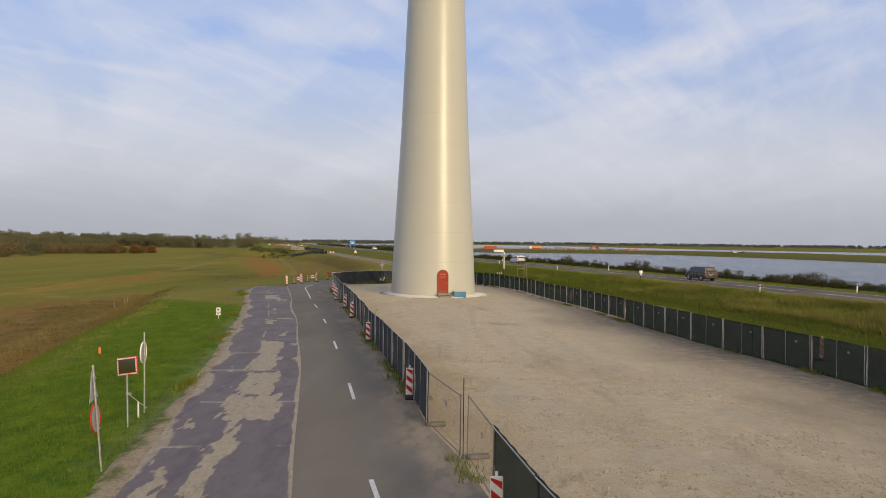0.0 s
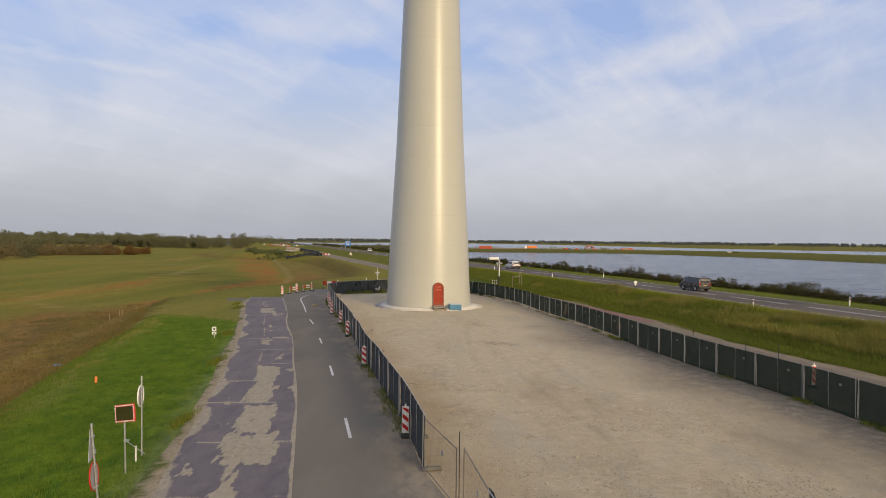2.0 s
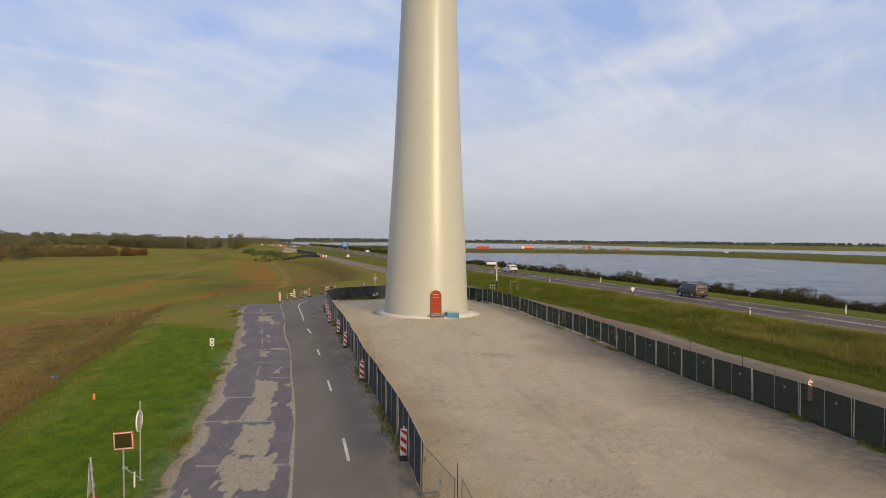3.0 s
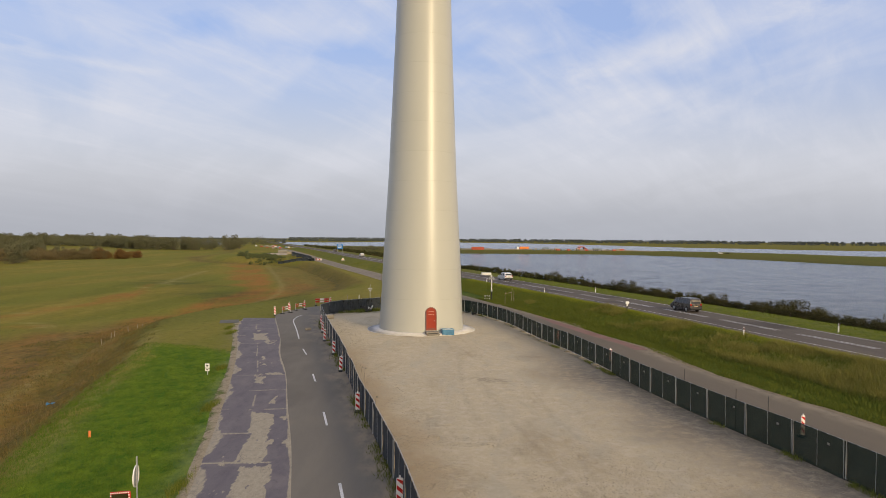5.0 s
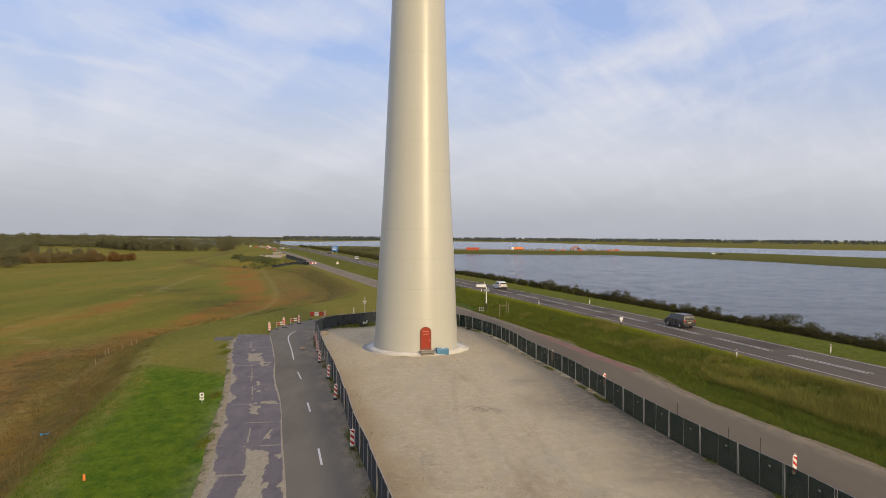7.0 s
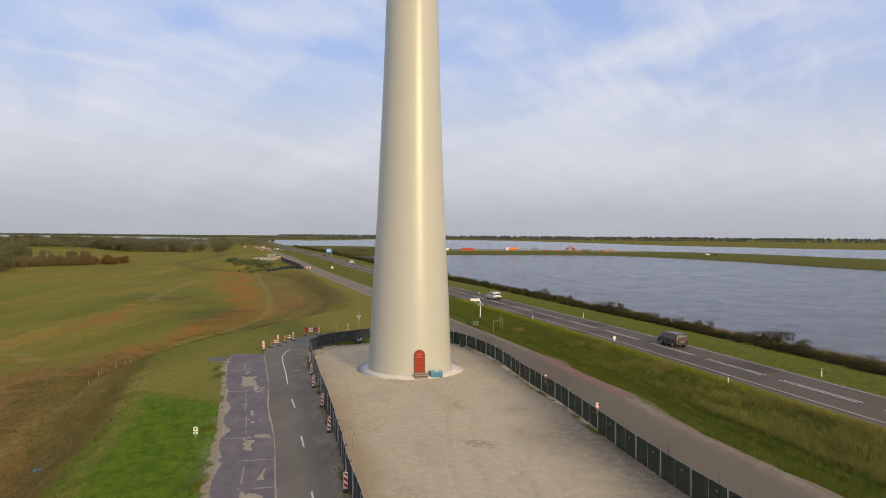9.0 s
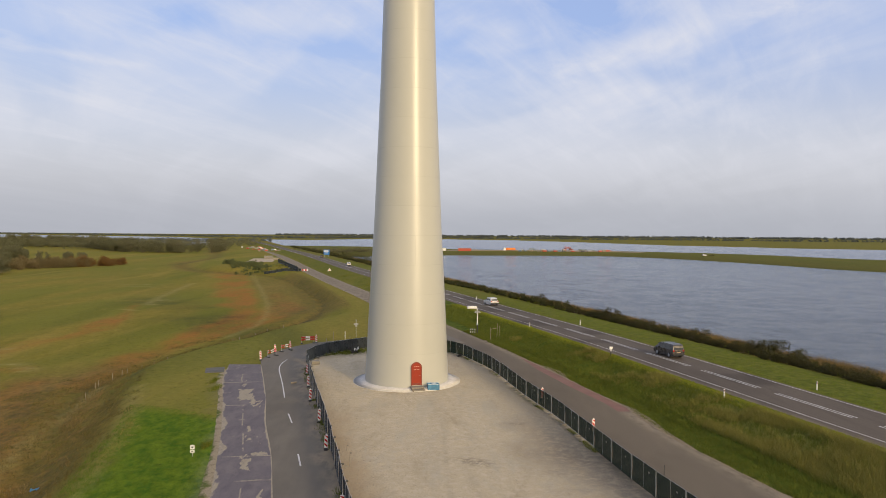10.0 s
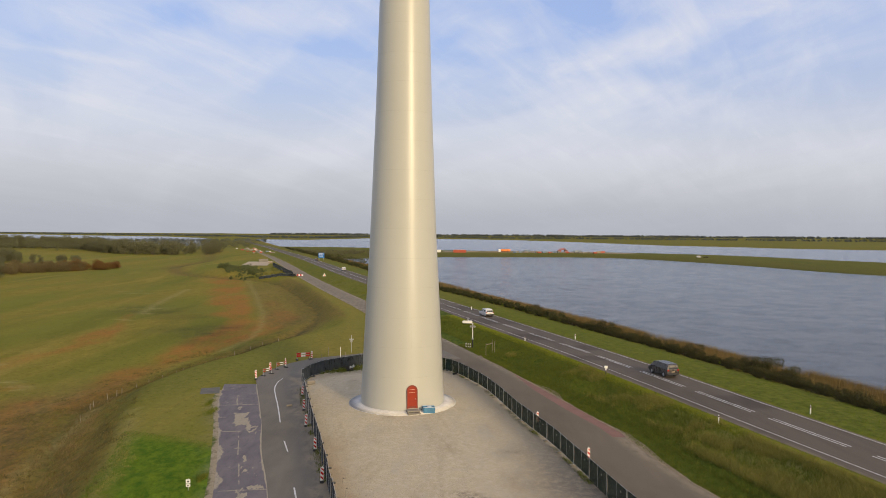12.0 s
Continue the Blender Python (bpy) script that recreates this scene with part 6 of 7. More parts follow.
tufts("ditch_stalks", scatter(60000, -48, -20, 26, 125, lambda x, y, u: (np.abs(x - toe_x(y) - 0.8) < 2.6) & (u < 0.6 * ramp(layered(x, y, 3.0, 69), 0.52, 0.72)), 41),
      0.2, 0.65, 0.03, 3, M["grass_stalk"], "tall dry straw-brown stalks standing along the ditch", "dry stalks", 0.3, 42)
tufts("slope_tussocks", scatter(60000, -48, -14, 24, 130, lambda x, y, u: (x < crest_x(y) - 0.8) & (x > toe_x(y) - 9) & (u < 0.8 * ramp(layered(x, y, 2.2, 73), 0.52, 0.7)), 43),
      0.10, 0.32, 0.03, 4, M["grass_slope"], "brown and olive grass tussocks on the slope", "grass", 0.5, 44)
tufts("yellow_weeds", scatter(9000, -28, -16, 36, 64, lambda x, y, u: (np.abs(x - crest_x(y) - 0.3) < 0.8) & (layered(x, y, 2.2, 47) > 0.6), 23),
      0.10, 0.24, 0.03, 3, M["grass_gold"], "yellowing weed tufts along the edge of the mown verge", "weeds", 0.4, 24)


tufts("far_verge_grass", scatter(26000, -5, 60, 40, 170, lambda x, y, u: (np.abs((x - highway_x(y)) * ACROSS - 9.4) < 5.1), 7), 0.06, 0.2, 0.05, 3, M["grass_olive"], "short green grass beyond the highway", "grass", 0.4, 8)


def belt(n, s0, s1, y0, y1, seed, keep):
    """Spots in a belt along the highway, s metres to its right."""
    g5 = np.random.RandomState(seed)
    y, s, u = g5.uniform(y0, y1, n), g5.uniform(s0, s1, n), g5.uniform(0, 1, n)
    x = highway_x(y) + np.where(s < -5.4, -5.4 + (s + 5.4) * (bank_foot(y) * ACROSS - 5.4) / 9.0, s) / ACROSS
    k = u < keep(s, x, y)
    x, y = x[k], y[k]
    return np.stack([x, y, np.maximum(height(x, y), WATER)], 1)


tufts("reeds", belt(60000, 24, 41.5, 40, 270, 9, lambda s, x, y: np.interp(s, [24, 29, 40, 41.5], [0.1, 0.7, 1, 0.6]) * ramp(layered(x, y, 9, 45), 0.2, 0.5)), 0.7, 1.6, 0.05, 3, M["reed"], "brown reed belt along the lake shore", "reeds", 0.14, 10)
tufts("far_reeds", belt(16000, 30, 41.5, 270, 640, 11, lambda s, x, y: 1.0 + 0 * s), 1.2, 2.2, 0.16, 2, M["reed"], "brown reed belt along the far lake shore", "reeds", 0.14, 12)
tufts("shore_grass", belt(26000, 17, 32, 40, 230, 13, lambda s, x, y: 0.3 + 0.9 * layered(x, y, 5, 23)), 0.3, 0.7, 0.05, 3, M["grass_olive"], "rough olive grass between hedge and reeds", "grass", 0.4, 14)
tufts("bank_grass", belt(60000, -12.6, -6.2, 26, 150, 5, lambda s, x, y: (0.25 + 0.9 * layered(x, y, 5, 17)) * np.interp(y, [26, 90, 150], [1, 0.75, 0.4])), 0.16, 0.5, 0.03, 4, M["grass_bank"], "tall yellow-green grass on the highway bank", "grass", 0.5, 6)
tufts("bank_crest_grass", belt(20000, -6.8, -5.2, 26, 150, 19, lambda s, x, y: 0.5 + 0.6 * layered(x, y, 3, 39)), 0.10, 0.30, 0.03, 4, M["grass_crest_sunlit"], "short grass along the edge of the highway, low sunlight painted into its colour", "grass", 0.45, 20)
tufts("bank_foot_grass", belt(24000, -14.2, -12.2, 26, 120, 17, lambda s, x, y: 0.3 + 0.9 * layered(x, y, 3, 37)), 0.08, 0.24, 0.03, 4, M["grass_bank"], "short dark green grass at the foot of the highway bank", "grass", 0.45, 18)
tufts("bank_straw", belt(52000, -11.4, -6.0, 26, 110, 15, lambda s, x, y: 0.9 * ramp(layered(x, y, 2.6, 25) + np.interp(y, [26, 50, 75, 110], [0.24, 0.12, -0.08, -0.2]), 0.45, 0.66)), 0.3, 0.75, 0.028, 4, M["grass_gold"], "tall straw-coloured grass in leaning clumps on the bank", "grass", 0.55, 16)


def leaves(bm_verts, faces, g, centres, radii, count, size):
    """Adds small leaf-clump triangles round the given centres."""
    k = g.randint(0, len(centres), count)
    d = g.normal(0, 1, (count, 3))
    d /= np.linalg.norm(d, axis=1)[:, None]
    p = centres[k] + d * radii[k][:, None] * g.uniform(0.55, 1.05, count)[:, None]
    a = g.normal(0, 1, (count, 3))
    b = g.normal(0, 1, (count, 3))
    a *= (size * g.uniform(0.5, 1.2, count) / np.linalg.norm(a, axis=1))[:, None]
    b *= (size * g.uniform(0.5, 1.2, count) / np.linalg.norm(b, axis=1))[:, None]
    tri_v = np.stack([p - a * 0.5, p + a * 0.5, p + b], 1).reshape(-1, 3)
    o = len(bm_verts)
    bm_verts.extend(tri_v.tolist())
    faces.extend((np.arange(count * 3).reshape(-1, 3) + o).tolist())


def tree(seed, h, w, leaf, label, category, group, count=520, low=0.18, name="tree"):
    g = np.random.RandomState(seed)
    th = thing(name, pose(0, 0, 0), label, category, group)
    bm = bmesh.new()
    rod(bm, (0, 0, -0.4), (0.04 * h * g.uniform(-1, 1), 0, h * 0.72), 0.028 * h, 0.006 * h, 7)
    cs, rs = [], []
    for k in range(9):
        a, zz = g.uniform(0, 6.28), h * g.uniform(low + 0.1, 0.86)
        reach = w / 2 * (1 - 0.7 * abs(zz / h - 0.5)) * g.uniform(0.45, 0.85)
        tip = (reach * math.cos(a), reach * math.sin(a), zz)
        rod(bm, (0, 0, zz - 0.2 * h), tip, 0.010 * h, 0.003 * h, 5)
        cs.append(tip)
        rs.append(w * g.uniform(0.16, 0.27))
    for k in range(7):
        cs.append((g.normal(0, w * 0.15), g.normal(0, w * 0.15), h * g.uniform(low + 0.08, 0.93)))
        rs.append(w * g.uniform(0.14, 0.24))
    part("trunk", bm, M["bark"], th, "brown trunk with limbs")
    v, f = [], []
    leaves(v, f, g, np.array(cs), np.array(rs), count * 2, 0.068 * w)
    part("crown", mesh_data("crown", v, f, leaf), None, th, "uneven leafy crown")
    return th


def shrub(seed, h, w, leaf, label, group):
    g = np.random.RandomState(seed)
    th = thing("shrub", pose(0, 0, 0), label, "shrub", group)
    bm = bmesh.new()
    cs, rs = [], []
    for k in range(7):
        a = g.uniform(0, 6.28)
        tip = (w * 0.36 * math.cos(a) * g.uniform(0.3, 1), w * 0.36 * math.sin(a) * g.uniform(0.3, 1), h * g.uniform(0.35, 0.85))
        rod(bm, (0, 0, -0.3), tip, 0.03, 0.01, 5)
        cs.append(tip)
        rs.append(g.uniform(0.2, 0.34) * h)
    for k in range(8):
        a = g.uniform(0, 6.28)
        cs.append((w * 0.4 * math.cos(a), w * 0.4 * math.sin(a), h * 0.25))
        rs.append(0.26 * h)
    part("stems", bm, M["bark"], th, "thin woody stems")
    v, f = [], []
    leaves(v, f, g, np.array(cs), np.array(rs), 2300, 0.12)
    part("foliage", mesh_data("foliage", v, f, leaf), None, th, "small dark leaves")
    return th


shrubs = [shrub(40 + k, h, w, M["leaf_hedge"], "dark green shrub in the hedge beside the highway", "hedge along the lake") for k, (h, w) in enumerate(((1.4, 2.7), (1.6, 3.1), (1.3, 2.5), (1.75, 3.0)))]
g = np.random.RandomState(12)
y = 38.0
while y < 150:
    for row in (0, 1):
        if g.uniform(0, 1) < 0.05:
            continue
        s = 16.2 + 2.0 * row + g.uniform(-0.5, 0.5)
        yy_ = y + g.uniform(-0.6, 0.6)
        x = float(highway_x(yy_)) + s / ACROSS
        sc = g.uniform(0.75, 1.2)
        ob = place(shrubs[g.randint(0, 4)], pose(x, yy_, gz(x, yy_) - 0.1, 0, 0, g.uniform(0, 360)))
        ob.scale = (sc, sc, sc * g.uniform(0.85, 1.1))
    y += 1.75


def leafy_mass(name, spots, leaf, per, size, label, category):
    """Far thickets and woods: leafy clumps round many spots (x, y, z, height, width), one mesh."""
    g4 = np.random.RandomState(len(spots))
    v, f = [], []
    cen, rad = [], []
    for x, y, z, h, w in spots:
        for q in range(4):
            cen.append((x + g4.normal(0, w * 0.22), y + g4.normal(0, w * 0.22), z + h * g4.uniform(0.2, 0.72)))
            rad.append(h * g4.uniform(0.2, 0.3))
    leaves(v, f, g4, np.array(cen), np.array(rad), per * len(spots), size)
    return tagged(new(name, mesh_data(name, v, f, leaf)), label, category, kind="stuff")


spots = []
y = 150.0
while y < 760:
    for row in range(2):
        s = 16.2 + 2.2 * row + g.uniform(-0.6, 0.6)
        x = float(highway_x(y)) + s / ACROSS
        spots.append((x, y + g.uniform(-1, 1), gz(x, y), g.uniform(1.4, 2.1) * (1 if y < 330 else 1.4), 3.0))
    y += 2.0 if y < 330 else 4.0
for k in range(150):
    y = 470 + 320 * g.uniform(0, 1)
    x = float(highway_x(y)) + (18 + 34 * g.uniform(0, 1)) / ACROSS
    spots.append((x, y, max(gz(x, y), -3.6), g.uniform(2.5, 4.5), 6.0))
leafy_mass("far_hedge", spots, M["leaf_hedge"], 110, 0.42, "dark green hedge running on beside the highway", "hedge")
for x, y, sc in ((51.5, 95.0, 1.85), (53.0, 92.5, 1.55), (49.5, 98.0, 1.45), (50.6, 96.6, 1.7), (38, 131, 1.7), (36.5, 134, 1.4), (46, 109, 1.45), (62, 77, 1.4), (29, 160, 1.7), (41.5, 121, 1.3)):
    ob = place(shrubs[1], pose(x, y, gz(x, y) - 0.1, 0, 0, x * 7))
    ob.scale = (sc, sc, sc)

woods = [tree(60 + k, h, w, M["leaf_wood"], "dark green tree at the wood's edge", "tree", "trees of the wood", 1000, 0.05) for k, (h, w) in enumerate(((8.5, 7.5), (10.0, 7.0), (7.0, 8.0), (9.0, 8.5)))]
russet = [tree(80 + k, h, w, M["leaf_rust"], "low russet autumn thicket in the field", "thicket", "thicket in the field", 900, 0.02, "thicket") for k, (h, w) in enumerate(((5.0, 8.0), (4.3, 7.0)))]
brown = [tree(90 + k, h, w, M["leaf_brown"], "low olive-brown thicket in the field", "thicket", "thicket in the field", 900, 0.02, "thicket") for k, (h, w) in enumerate(((5.2, 8.0), (4.6, 7.5), (5.0, 7.0)))]
g = np.random.RandomState(5)


def plant(kind, x, y, sc):
    ob = place(kind[g.randint(0, len(kind))], pose(x, y, gz(x, y), 0, 0, g.uniform(0, 360)))
    ob.scale = (sc, sc, sc * g.uniform(0.85, 1.15))


for k in range(84):
    f = k / 83
    x, y = -174 - 44 * f - 22 * g.uniform(0, 1), 398 - 84 * f + g.uniform(-3, 16)
    plant(russet if f < 0.16 or 0.8 < f < 0.9 else brown, x, y, g.uniform(0.8, 1.05))
for k in range(44):
    x, y = -224 - 110 * g.uniform(0, 1) ** 0.8, 455 + 45 * g.uniform(0, 1)
    plant(woods, x, y, g.uniform(0.45, 0.7) + 0.5 * ramp(-x, 245, 290))
for k in range(26):
    x, y = -184 - 80 * g.uniform(0, 1), 262 + 60 * g.uniform(0, 1)
    plant(woods if k % 2 else brown, x, y, g.uniform(0.8, 1.25))
for k in range(190):
    f = g.uniform(0, 1)
    x, y = -182 - 420 * f ** 0.9, 628 + 210 * ramp(f, 0.1, 0.6) + g.uniform(0, 1) * 45
    plant(woods, x, y, g.uniform(1.0, 1.4) + 0.35 * f)
deep = []
for k in range(420):
    f = g.uniform(0, 1)
    x, y = -195 - 440 * f ** 0.9, 690 + 130 * f + g.uniform(0, 1) * 200
    deep.append((x, y, gz(x, y) if gz(x, y) > -4 else -3.4, g.uniform(9, 12) + 4.0 * f, 10))
leafy_mass("deep_wood", deep, M["leaf_wood"], 130, 1.1, "dense dark green wood beyond the field", "woodland")
for k in range(36):
    x, y = -300 - 260 * g.uniform(0, 1), 430 + 200 * g.uniform(0, 1)
    plant(woods, x, y, g.uniform(0.6, 1.0))
spots = []
for k in range(100):
    f = g.uniform(0, 1)
    x, y = -76 - 20 * f + 5 * g.normal(), 312 + 66 * f + 3 * g.normal()
    spots.append((x, y, gz(x, y) - 0.2, g.uniform(1.3, 2.6), 4.0))
for k in range(14):
    x, y = -106 + 6 * g.uniform(0, 1), 366 + 6 * g.uniform(0, 1)
    spots.append((x, y, gz(x, y) - 0.2, g.uniform(2.6, 3.8), 3.0))
leafy_mass("lot_hedge", spots, M["leaf_lot"], 260, 0.34, "green and grey-green bushes round the sandy work yard", "thicket")
spots = []
for k in range(24):
    x, y = -62 - 14 * g.uniform(0, 1), 312 + 40 * g.uniform(0, 1)
    spots.append((x, y, gz(x, y) - 0.1, g.uniform(0.7, 1.4), 3.0))
leafy_mass("lot_weeds", spots, M["grass_gold"], 160, 0.3, "yellowing weeds inside the fenced work yard", "weeds")
spots = []
for k in range(150):
    f = g.uniform(0, 1)
    x, y = -118 + 110 * f + g.uniform(-6, 6), 604 + 20 * f + 75 * g.uniform(0, 1)
    spots.append((x, y, -1.2, g.uniform(2.5, 5.0), 7.0))
leafy_mass("spit_bushes", spots, M["leaf_wood"], 110, 0.7, "olive bushes on the spit by the lake", "bushes")


def far_woods(name, pts, h, seed, label):
    """A distant line of woods: many leafy clumps in one mesh."""
    g2 = np.random.RandomState(seed)
    v, f = [], []
    p = np.array(pts, float)
    d = np.concatenate([[0], np.cumsum(np.hypot(*np.diff(p, axis=0).T))])
    n = int(d[-1] / 4)
    t = g2.uniform(0, d[-1], n)
    cx, cy = np.interp(t, d, p[:, 0]), np.interp(t, d, p[:, 1]) + g2.uniform(0, 160, n)
    tall = h * (0.7 + 0.3 * layered(t, t * 0, 300, seed)) * g2.uniform(0.85, 1.1, n)
    cen, rad = [], []
    for i in range(n):
        for q in range(2):
            cen.append((cx[i] + g2.uniform(-8, 8), cy[i], -2.0 + tall[i] * (0.3 + 0.35 * q)))
            rad.append(tall[i] * 0.42)
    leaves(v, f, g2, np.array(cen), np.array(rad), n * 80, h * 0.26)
    return tagged(new(name, mesh_data(name, v, f, M["leaf_far_haze"])), label, "far woods", kind="stuff")


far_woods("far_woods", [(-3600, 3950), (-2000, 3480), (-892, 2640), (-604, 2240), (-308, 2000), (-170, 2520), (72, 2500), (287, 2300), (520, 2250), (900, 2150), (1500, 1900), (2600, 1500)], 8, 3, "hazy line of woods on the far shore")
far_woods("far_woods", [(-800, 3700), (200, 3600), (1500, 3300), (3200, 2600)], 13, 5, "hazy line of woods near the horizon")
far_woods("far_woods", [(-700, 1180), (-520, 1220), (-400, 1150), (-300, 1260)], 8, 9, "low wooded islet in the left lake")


# ---- works on the dam and the far dyke ----
def container(x, y, z, l, w, h, mk, label, name="container", turn=0.0):
    th = thing(name, pose(x, y, z, 0, 0, turn), label, name.replace("_", " "))
    part("body", boxed((0, 0, h / 2), (l, w, h), bevel=0.05), M[mk], th)
    for k in range(int(l / 1.2)):
        part("rib", boxed((-l / 2 + 0.6 + 1.2 * k, -w / 2 - 0.04, h / 2), (0.12, 0.06, h - 0.3)), M[mk], th)
    part("roof", boxed((0, 0, h + 0.04), (l + 0.04, w + 0.04, 0.08)), M["sign_back"], th)
    return th


def truck(x, y, z, mk, label, turn=0.0):
    th = thing("truck", pose(x, y, z, 0, 0, turn), label, "truck")
    part("cab", boxed((-5.4, 0, 2.0), (2.4, 2.5, 2.9), bevel=0.2), M["white"], th, "white cab")
    part("windscreen", boxed((-6.61, 0, 2.5), (0.05, 2.1, 1.0)), M["glass"], th)
    part("tipper_body", boxed((1.2, 0, 2.3), (9.6, 2.55, 2.2), bevel=0.15), M[mk], th)
    part("chassis", boxed((-0.5, 0, 0.85), (12.0, 1.0, 0.3)), M["black"], th)
    for px in (-5.2, -0.8, 3.2, 4.6):
        for s in (-1, 1):
            part("wheel", rodded((px, s * 0.95, 0.52), (px, s * 1.25, 0.52), 0.52, seg=14), M["rubber"], th)
    return th


DAMZ = -1.0
truck(92, 712, DAMZ, "machine_orange", "orange tipper truck with white cab on the dam", 3)
container(44, 700, DAMZ, 13, 2.6, 2.9, "machine_red", "red shipping container on the dam", turn=2)
container(116, 715, DAMZ, 7, 2.6, 2.8, "machine_grey", "blue-grey site container on the dam", turn=-3)
container(170, 716, DAMZ, 9, 2.6, 2.4, "machine_grey", "blue-grey site container on the dam", turn=-4)
container(22, 705, DAMZ, 6, 2.4, 2.6, "white", "white site cabin on the dam", "site_cabin")
for k in range(9):
    x = 126 + 6.5 * k
    hp = thing("sand_heap", pose(x, 709 + 3 * (k % 3), DAMZ - 0.2, 0, 0, 30 * k), "low heap of bare sand on the dam", "sand heap", "heaps on the dam")
    bm = bmesh.new()
    bmesh.ops.create_icosphere(bm, subdivisions=2, radius=1.0, matrix=Matrix.Diagonal((3.6, 2.6, 1.5, 1)))
    part("heap", bm, M["sand"], hp, smooth=True)


def excavator(x, y, z, turn):
    th = thing("excavator", pose(x, y, z, 0, 0, turn), "red tracked excavator with raised arm on the dam", "excavator")
    for s in (-1, 1):
        part("track", boxed((0, s * 1.1, 0.45), (4.2, 0.6, 0.9), bevel=0.3), M["rubber"], th)
    part("body", boxed((-0.5, 0, 1.7), (3.6, 2.6, 1.4), bevel=0.15), M["machine_red"], th)
    part("cab", boxed((0.9, 0.8, 2.5), (1.4, 1.0, 1.7), bevel=0.1), M["glass"], th)
    part("boom", boxed((3.2, 0, 3.6), (5.4, 0.5, 0.6), ry=-28), M["machine_red"], th)
    part("arm", boxed((6.6, 0, 3.7), (3.6, 0.35, 0.45), ry=48), M["machine_red"], th)
    part("bucket", boxed((7.9, 0, 2.2), (1.0, 1.2, 0.9), bevel=0.2), M["black"], th)
    return th


for k in range(20):
    f = k / 19
    mk, lab = (("wood", "brown wooden crate on the dam"), ("machine_red", "small red container on the dam"), ("machine_grey", "small blue-grey container on the dam"), ("old_steel", "dull steel bin on the dam"), ("concrete", "pale stack of concrete slabs on the dam"))[g.randint(0, 5)]
    container(100 + 92 * f + g.uniform(-3, 3), 701 - 6 * f + g.uniform(-3, 6), DAMZ, g.uniform(2.0, 5.0), 2.2, g.uniform(1.3, 2.4), mk, lab, turn=g.uniform(-25, 25))
excavator(150, 712, DAMZ, 10)
excavator(158, 720, DAMZ, 190)
excavator(-150, 634, 0.0, 40).scale = (0.6, 0.6, 0.6)
car("car", "white car parked on the grassy dam", M["car_white"], pose(247, 588, -0.95, 0, 0, -70))
ob = place(shrubs[3], pose(252, 585, -1.0))
ob.scale = (1.3, 1.3, 1.0)
board = thing("direction_sign", pose(-60.5, 436, gz(-60.5, 436) - 0.7, 0, 0, 6), "large blue direction sign board on two posts beside the highway", "road sign")
part("panel", boxed((0, 0, 3.9), (3.7, 0.08, 3.2), bevel=0.02), M["sign_blue"], board, "blue sign panel")
for zz, ll in ((4.9, 2.6), (4.2, 3.0), (3.4, 2.2)):
    part("text_bar", boxed((-0.2, -0.05, zz), (ll, 0.02, 0.28)), M["white"], board, "white unreadable text bar")
for x in (-1.4, 1.4):
    part("post", rodded((x, 0.1, -0.5), (x, 0.1, 5.4), 0.1, seg=8), M["steel"], board)

# site compound on the far dyke
kinds = (("white", "white site cabin on the dyke"), ("machine_red", "red site cabin on the dyke"), ("machine_grey", "blue-grey site cabin on the dyke"), ("concrete", "grey site cabin on the dyke"), ("wood", "brown wooden site cabin on the dyke"))
for k in range(26):
    f = k / 25
    x, y = -124 - 70 * f + g.uniform(-9, 9), 592 + 170 * f + g.uniform(-14, 14)
    container(x, y, 0.0, g.uniform(1.4, 3.0), 1.4, g.uniform(0.7, 1.5), *kinds[k % 5], "site_cabin", g.uniform(-30, 30))
container(-98, 440, 0.0, 5.6, 2.2, 1.9, "old_steel", "dull brown-grey site cabin by the sandy yard", "site_cabin", 15)
container(-90, 424, 0.0, 3.2, 1.8, 1.3, "wood", "brown wooden site cabin by the sandy yard", "site_cabin", 15)
lot = np.meshgrid(np.linspace(0, 1, 12), np.linspace(0, 1, 20))
LX = -101 + 15 * lot[0] - 8 * lot[1]
LY = 396 + 50 * lot[1]
sheet("yard_sand", LX, LY, np.full_like(LX, 0.05), M["sand"], "bare sandy work yard on the dyke", "sand yard")
for k in range(24):
    f = k / 23
    x, y = -54.5 - 27 * f, 302 + 88 * f
    fp = place(pan_slate, pose(x, y, 0, 0, 0, 107))
    fp.scale = (1.1, 1, 1.25)
for k in range(6):
    f = (k + 0.5) / 6
    x, y = -53 - 18 * f, 302 + 8 * f
    fp = place(pan_slate, pose(x, y, gz(x, y), 0, 5, 156))
    fp.scale = (0.98, 1, 0.7)
wx_, wy_ = -39.5, 295.0
warn = thing("traffic_sign", pose(wx_, wy_, gz(wx_, wy_), 0, 0, 5), "white triangular works sign on the grass by the service road", "traffic sign")
part("post", rodded((0, 0.04, -0.3), (0, 0.04, 1.1), 0.04, seg=6), M["steel"], warn)
part("plate", plate([(-0.75, 0.1), (0.75, 0.1), (0.0, 1.4)], 0.03), M["white"], warn, "white triangular plate")
part("symbol_bar", plate([(-0.3, 0.3), (0.3, 0.3), (0.0, 0.85)], -0.012), M["orange"], warn, "orange field")


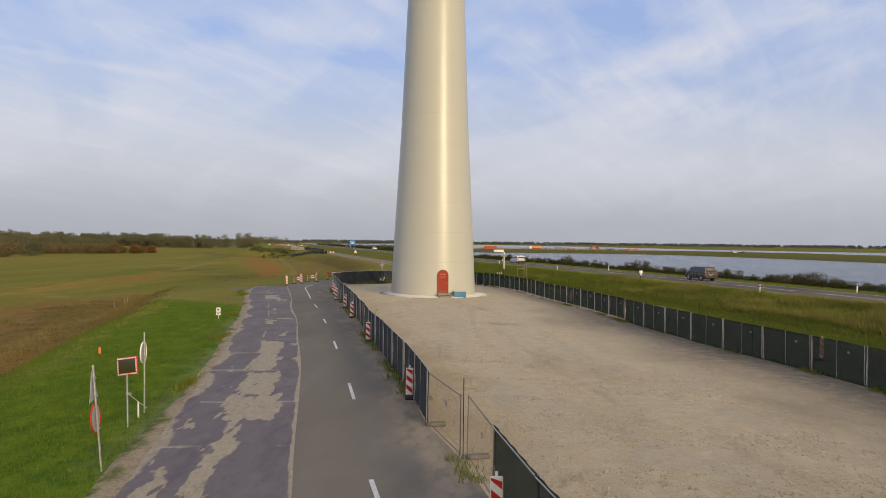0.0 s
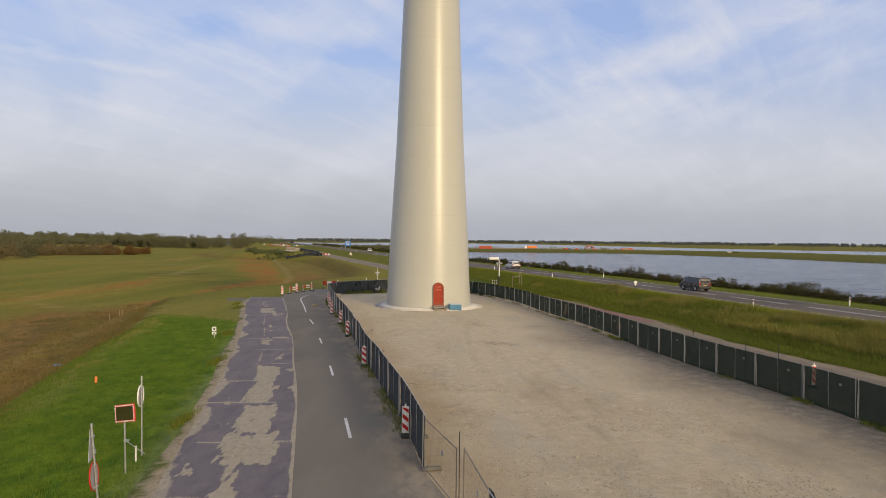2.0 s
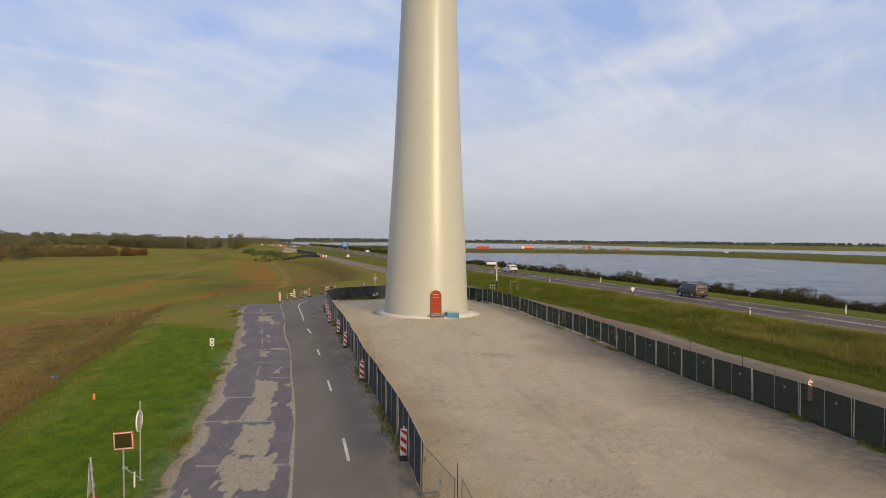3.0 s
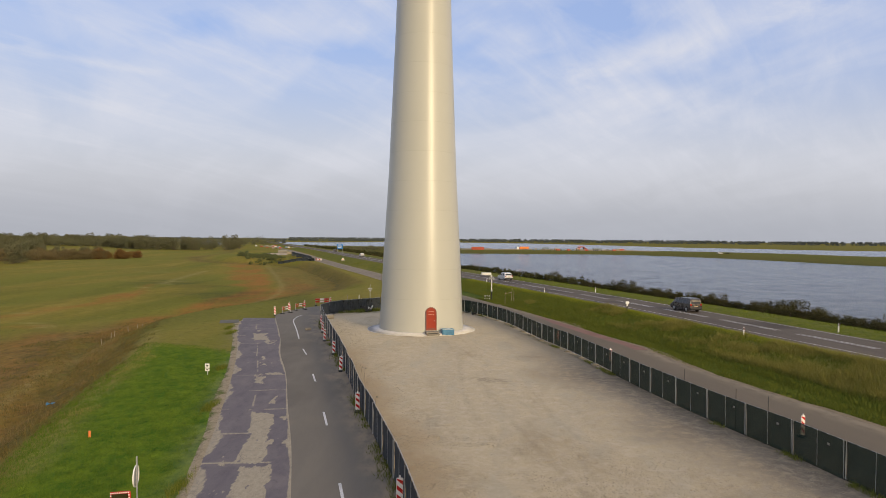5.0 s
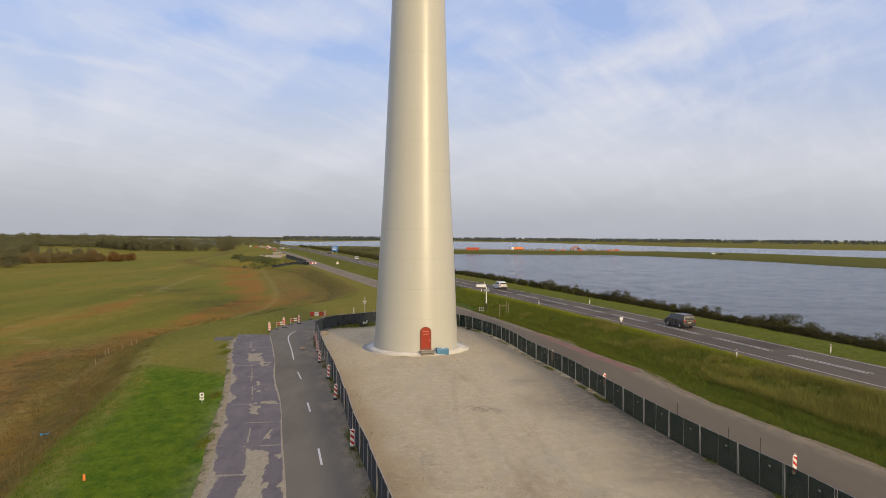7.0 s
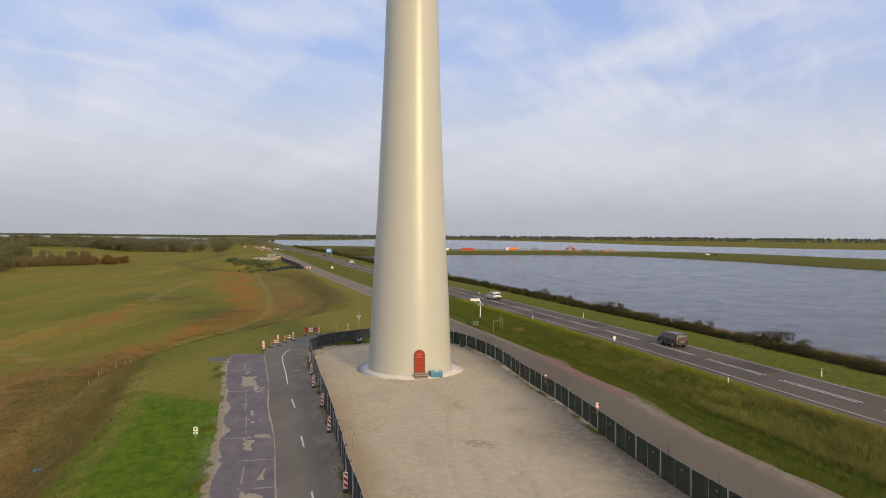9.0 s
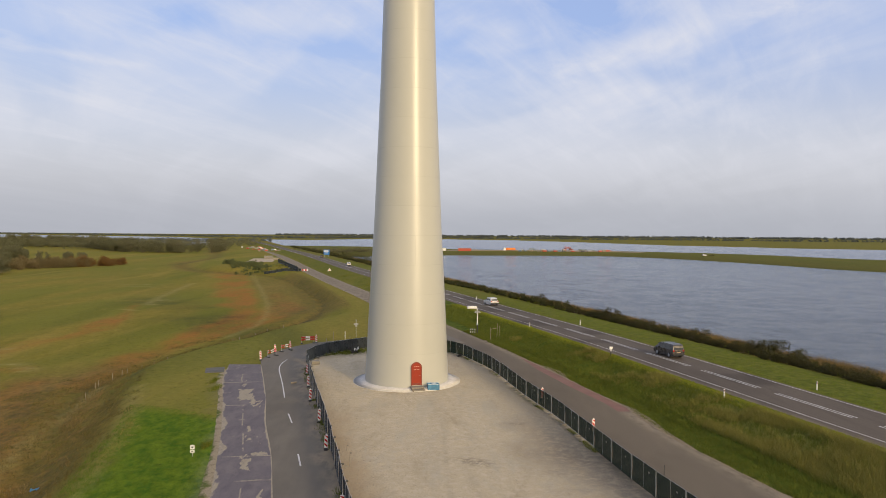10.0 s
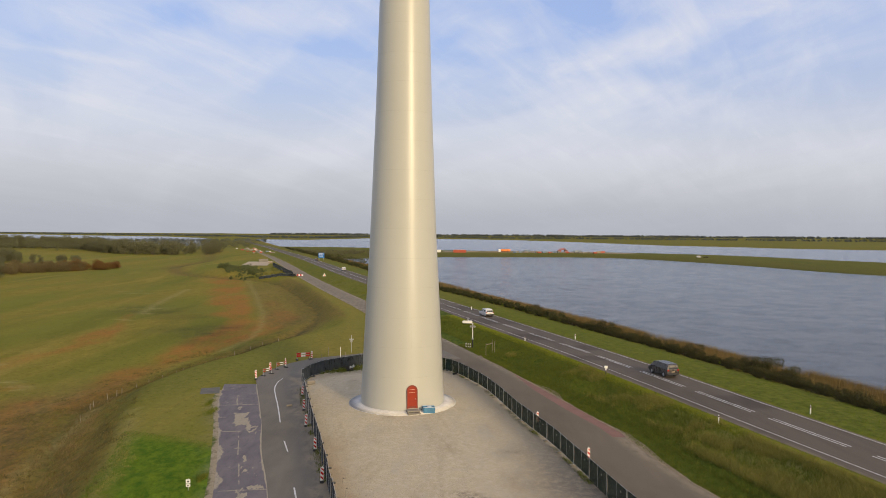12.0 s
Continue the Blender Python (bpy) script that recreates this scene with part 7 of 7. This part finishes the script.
# ---- loose stones in the yard ----
def stones(seed, n, label, near=False):
    g3 = np.random.RandomState(seed)
    y = 15 + 85 * g3.uniform(0, 1, n) ** 1.5
    if near:
        y = 14 + 22 * g3.uniform(0, 1, n) ** 1.3
    f = np.where(g3.uniform(0, 1, n) < (0.1 if near else 0.45), g3.uniform(0.0, 0.16, n), g3.uniform(0, 1, n))
    x = yard_left(y) + 0.3 + f * (yard_right(y) - yard_left(y) - 0.8)
    keep = np.hypot(x - TX, y - TY) > 6.8
    if near:
        keep &= layered(x, y * 1.8, 3.5, 61) > 0.5
    x, y = x[keep], y[keep]
    r = np.exp(g3.normal(-3.95, 0.36, len(x)))
    base = np.array([(1, 0, 0), (-0.5, 0.87, 0), (-0.5, -0.87, 0), (0.3, 0.2, 0.8), (-0.3, -0.1, 0.7), (0, 0, -0.5)])
    tris = np.array([(0, 1, 3), (1, 4, 3), (1, 2, 4), (2, 3, 4), (2, 0, 3), (0, 5, 1), (1, 5, 2), (2, 5, 0)])
    a = g3.uniform(0, 6.28, len(x))
    c, s_ = np.cos(a)[:, None], np.sin(a)[:, None]
    jit = g3.uniform(0.7, 1.3, (len(x), 6, 3))
    b = base[None] * jit * r[:, None, None]
    bx, by = b[..., 0] * c - b[..., 1] * s_, b[..., 0] * s_ + b[..., 1] * c
    v = np.stack([x[:, None] + bx, y[:, None] + by, b[..., 2] + yard_height(x, y)[:, None] + 0.01], -1).reshape(-1, 3)
    fcs = (tris[None] + 6 * np.arange(len(x))[:, None, None]).reshape(-1, 3)
    return tagged(new("gravel_stones", mesh_data("gravel_stones", v.tolist(), fcs.tolist(), M["stone"])), label, "stones", kind="stuff")


stones(31, 14000, "loose pale stones scattered over the gravel yard")
stones(33, 22000, "patches of coarse pale pebbles in the gravel", True)
tufts("fence_weeds", np.array([(float(fence_l(v)) + o, v, 0.0) for v, o in zip(np.random.RandomState(3).uniform(16, 88, 1500), np.random.RandomState(4).normal(-0.2, 0.22, 1500)) if layered(v, 0.0, 4, 19) > 0.53]),
      0.08, 0.30, 0.035, 5, M["grass_bank"], "weeds along the foot of the fence", "weeds", 0.4, 20)
tufts("fence_weeds", np.array([(float(fence_r(v)) + o, v, -0.02) for v, o in zip(np.random.RandomState(13).uniform(18, 94, 3200), np.random.RandomState(14).normal(-0.28, 0.14, 3200)) if layered(v, 0.0, 5, 27) > np.interp(v, [30, 48, 60, 94], [0.28, 0.45, 0.68, 0.75])]),
      0.06, 0.26, 0.03, 4, M["grass_bank"], "weeds and grass along the foot of the shade-cloth fence", "weeds", 0.4, 22)
tufts("pad_weeds", np.concatenate([np.random.RandomState(51 + k).normal(0, 1, (int(n), 3)) * np.array([sx, sy, 0]) + np.array([x, y, -0.06]) for k, (x, y, sx, sy, n) in enumerate(((-16.9, 55.0, 0.14, 0.5, 160), (-22.2, 75.5, 0.25, 0.9, 160), (-23.6, 79.5, 0.2, 0.8, 140), (-13.6, 42.5, 0.15, 0.8, 140), (-10.4, 28.5, 0.15, 0.7, 120)))]),
      0.12, 0.36, 0.03, 4, M["grass_bank"], "taller dark green grass clumps at the edge of the old asphalt", "weeds", 0.35, 25)
tufts("back_weeds", np.array([(-9.5 + a * 3.4 - b * 0.3, 98.4 + b + a * 1.9, 0.0) for a, b in np.random.RandomState(8).normal(0, 0.8, (700, 2)) if -14 < -9.5 + a * 3.4 < -6.5 and 95 < 98.4 + b + a * 1.9 < 101.4]),
      0.15, 0.5, 0.05, 4, M["grass_bank"], "weeds beside the back fence", "weeds", 0.4, 21)
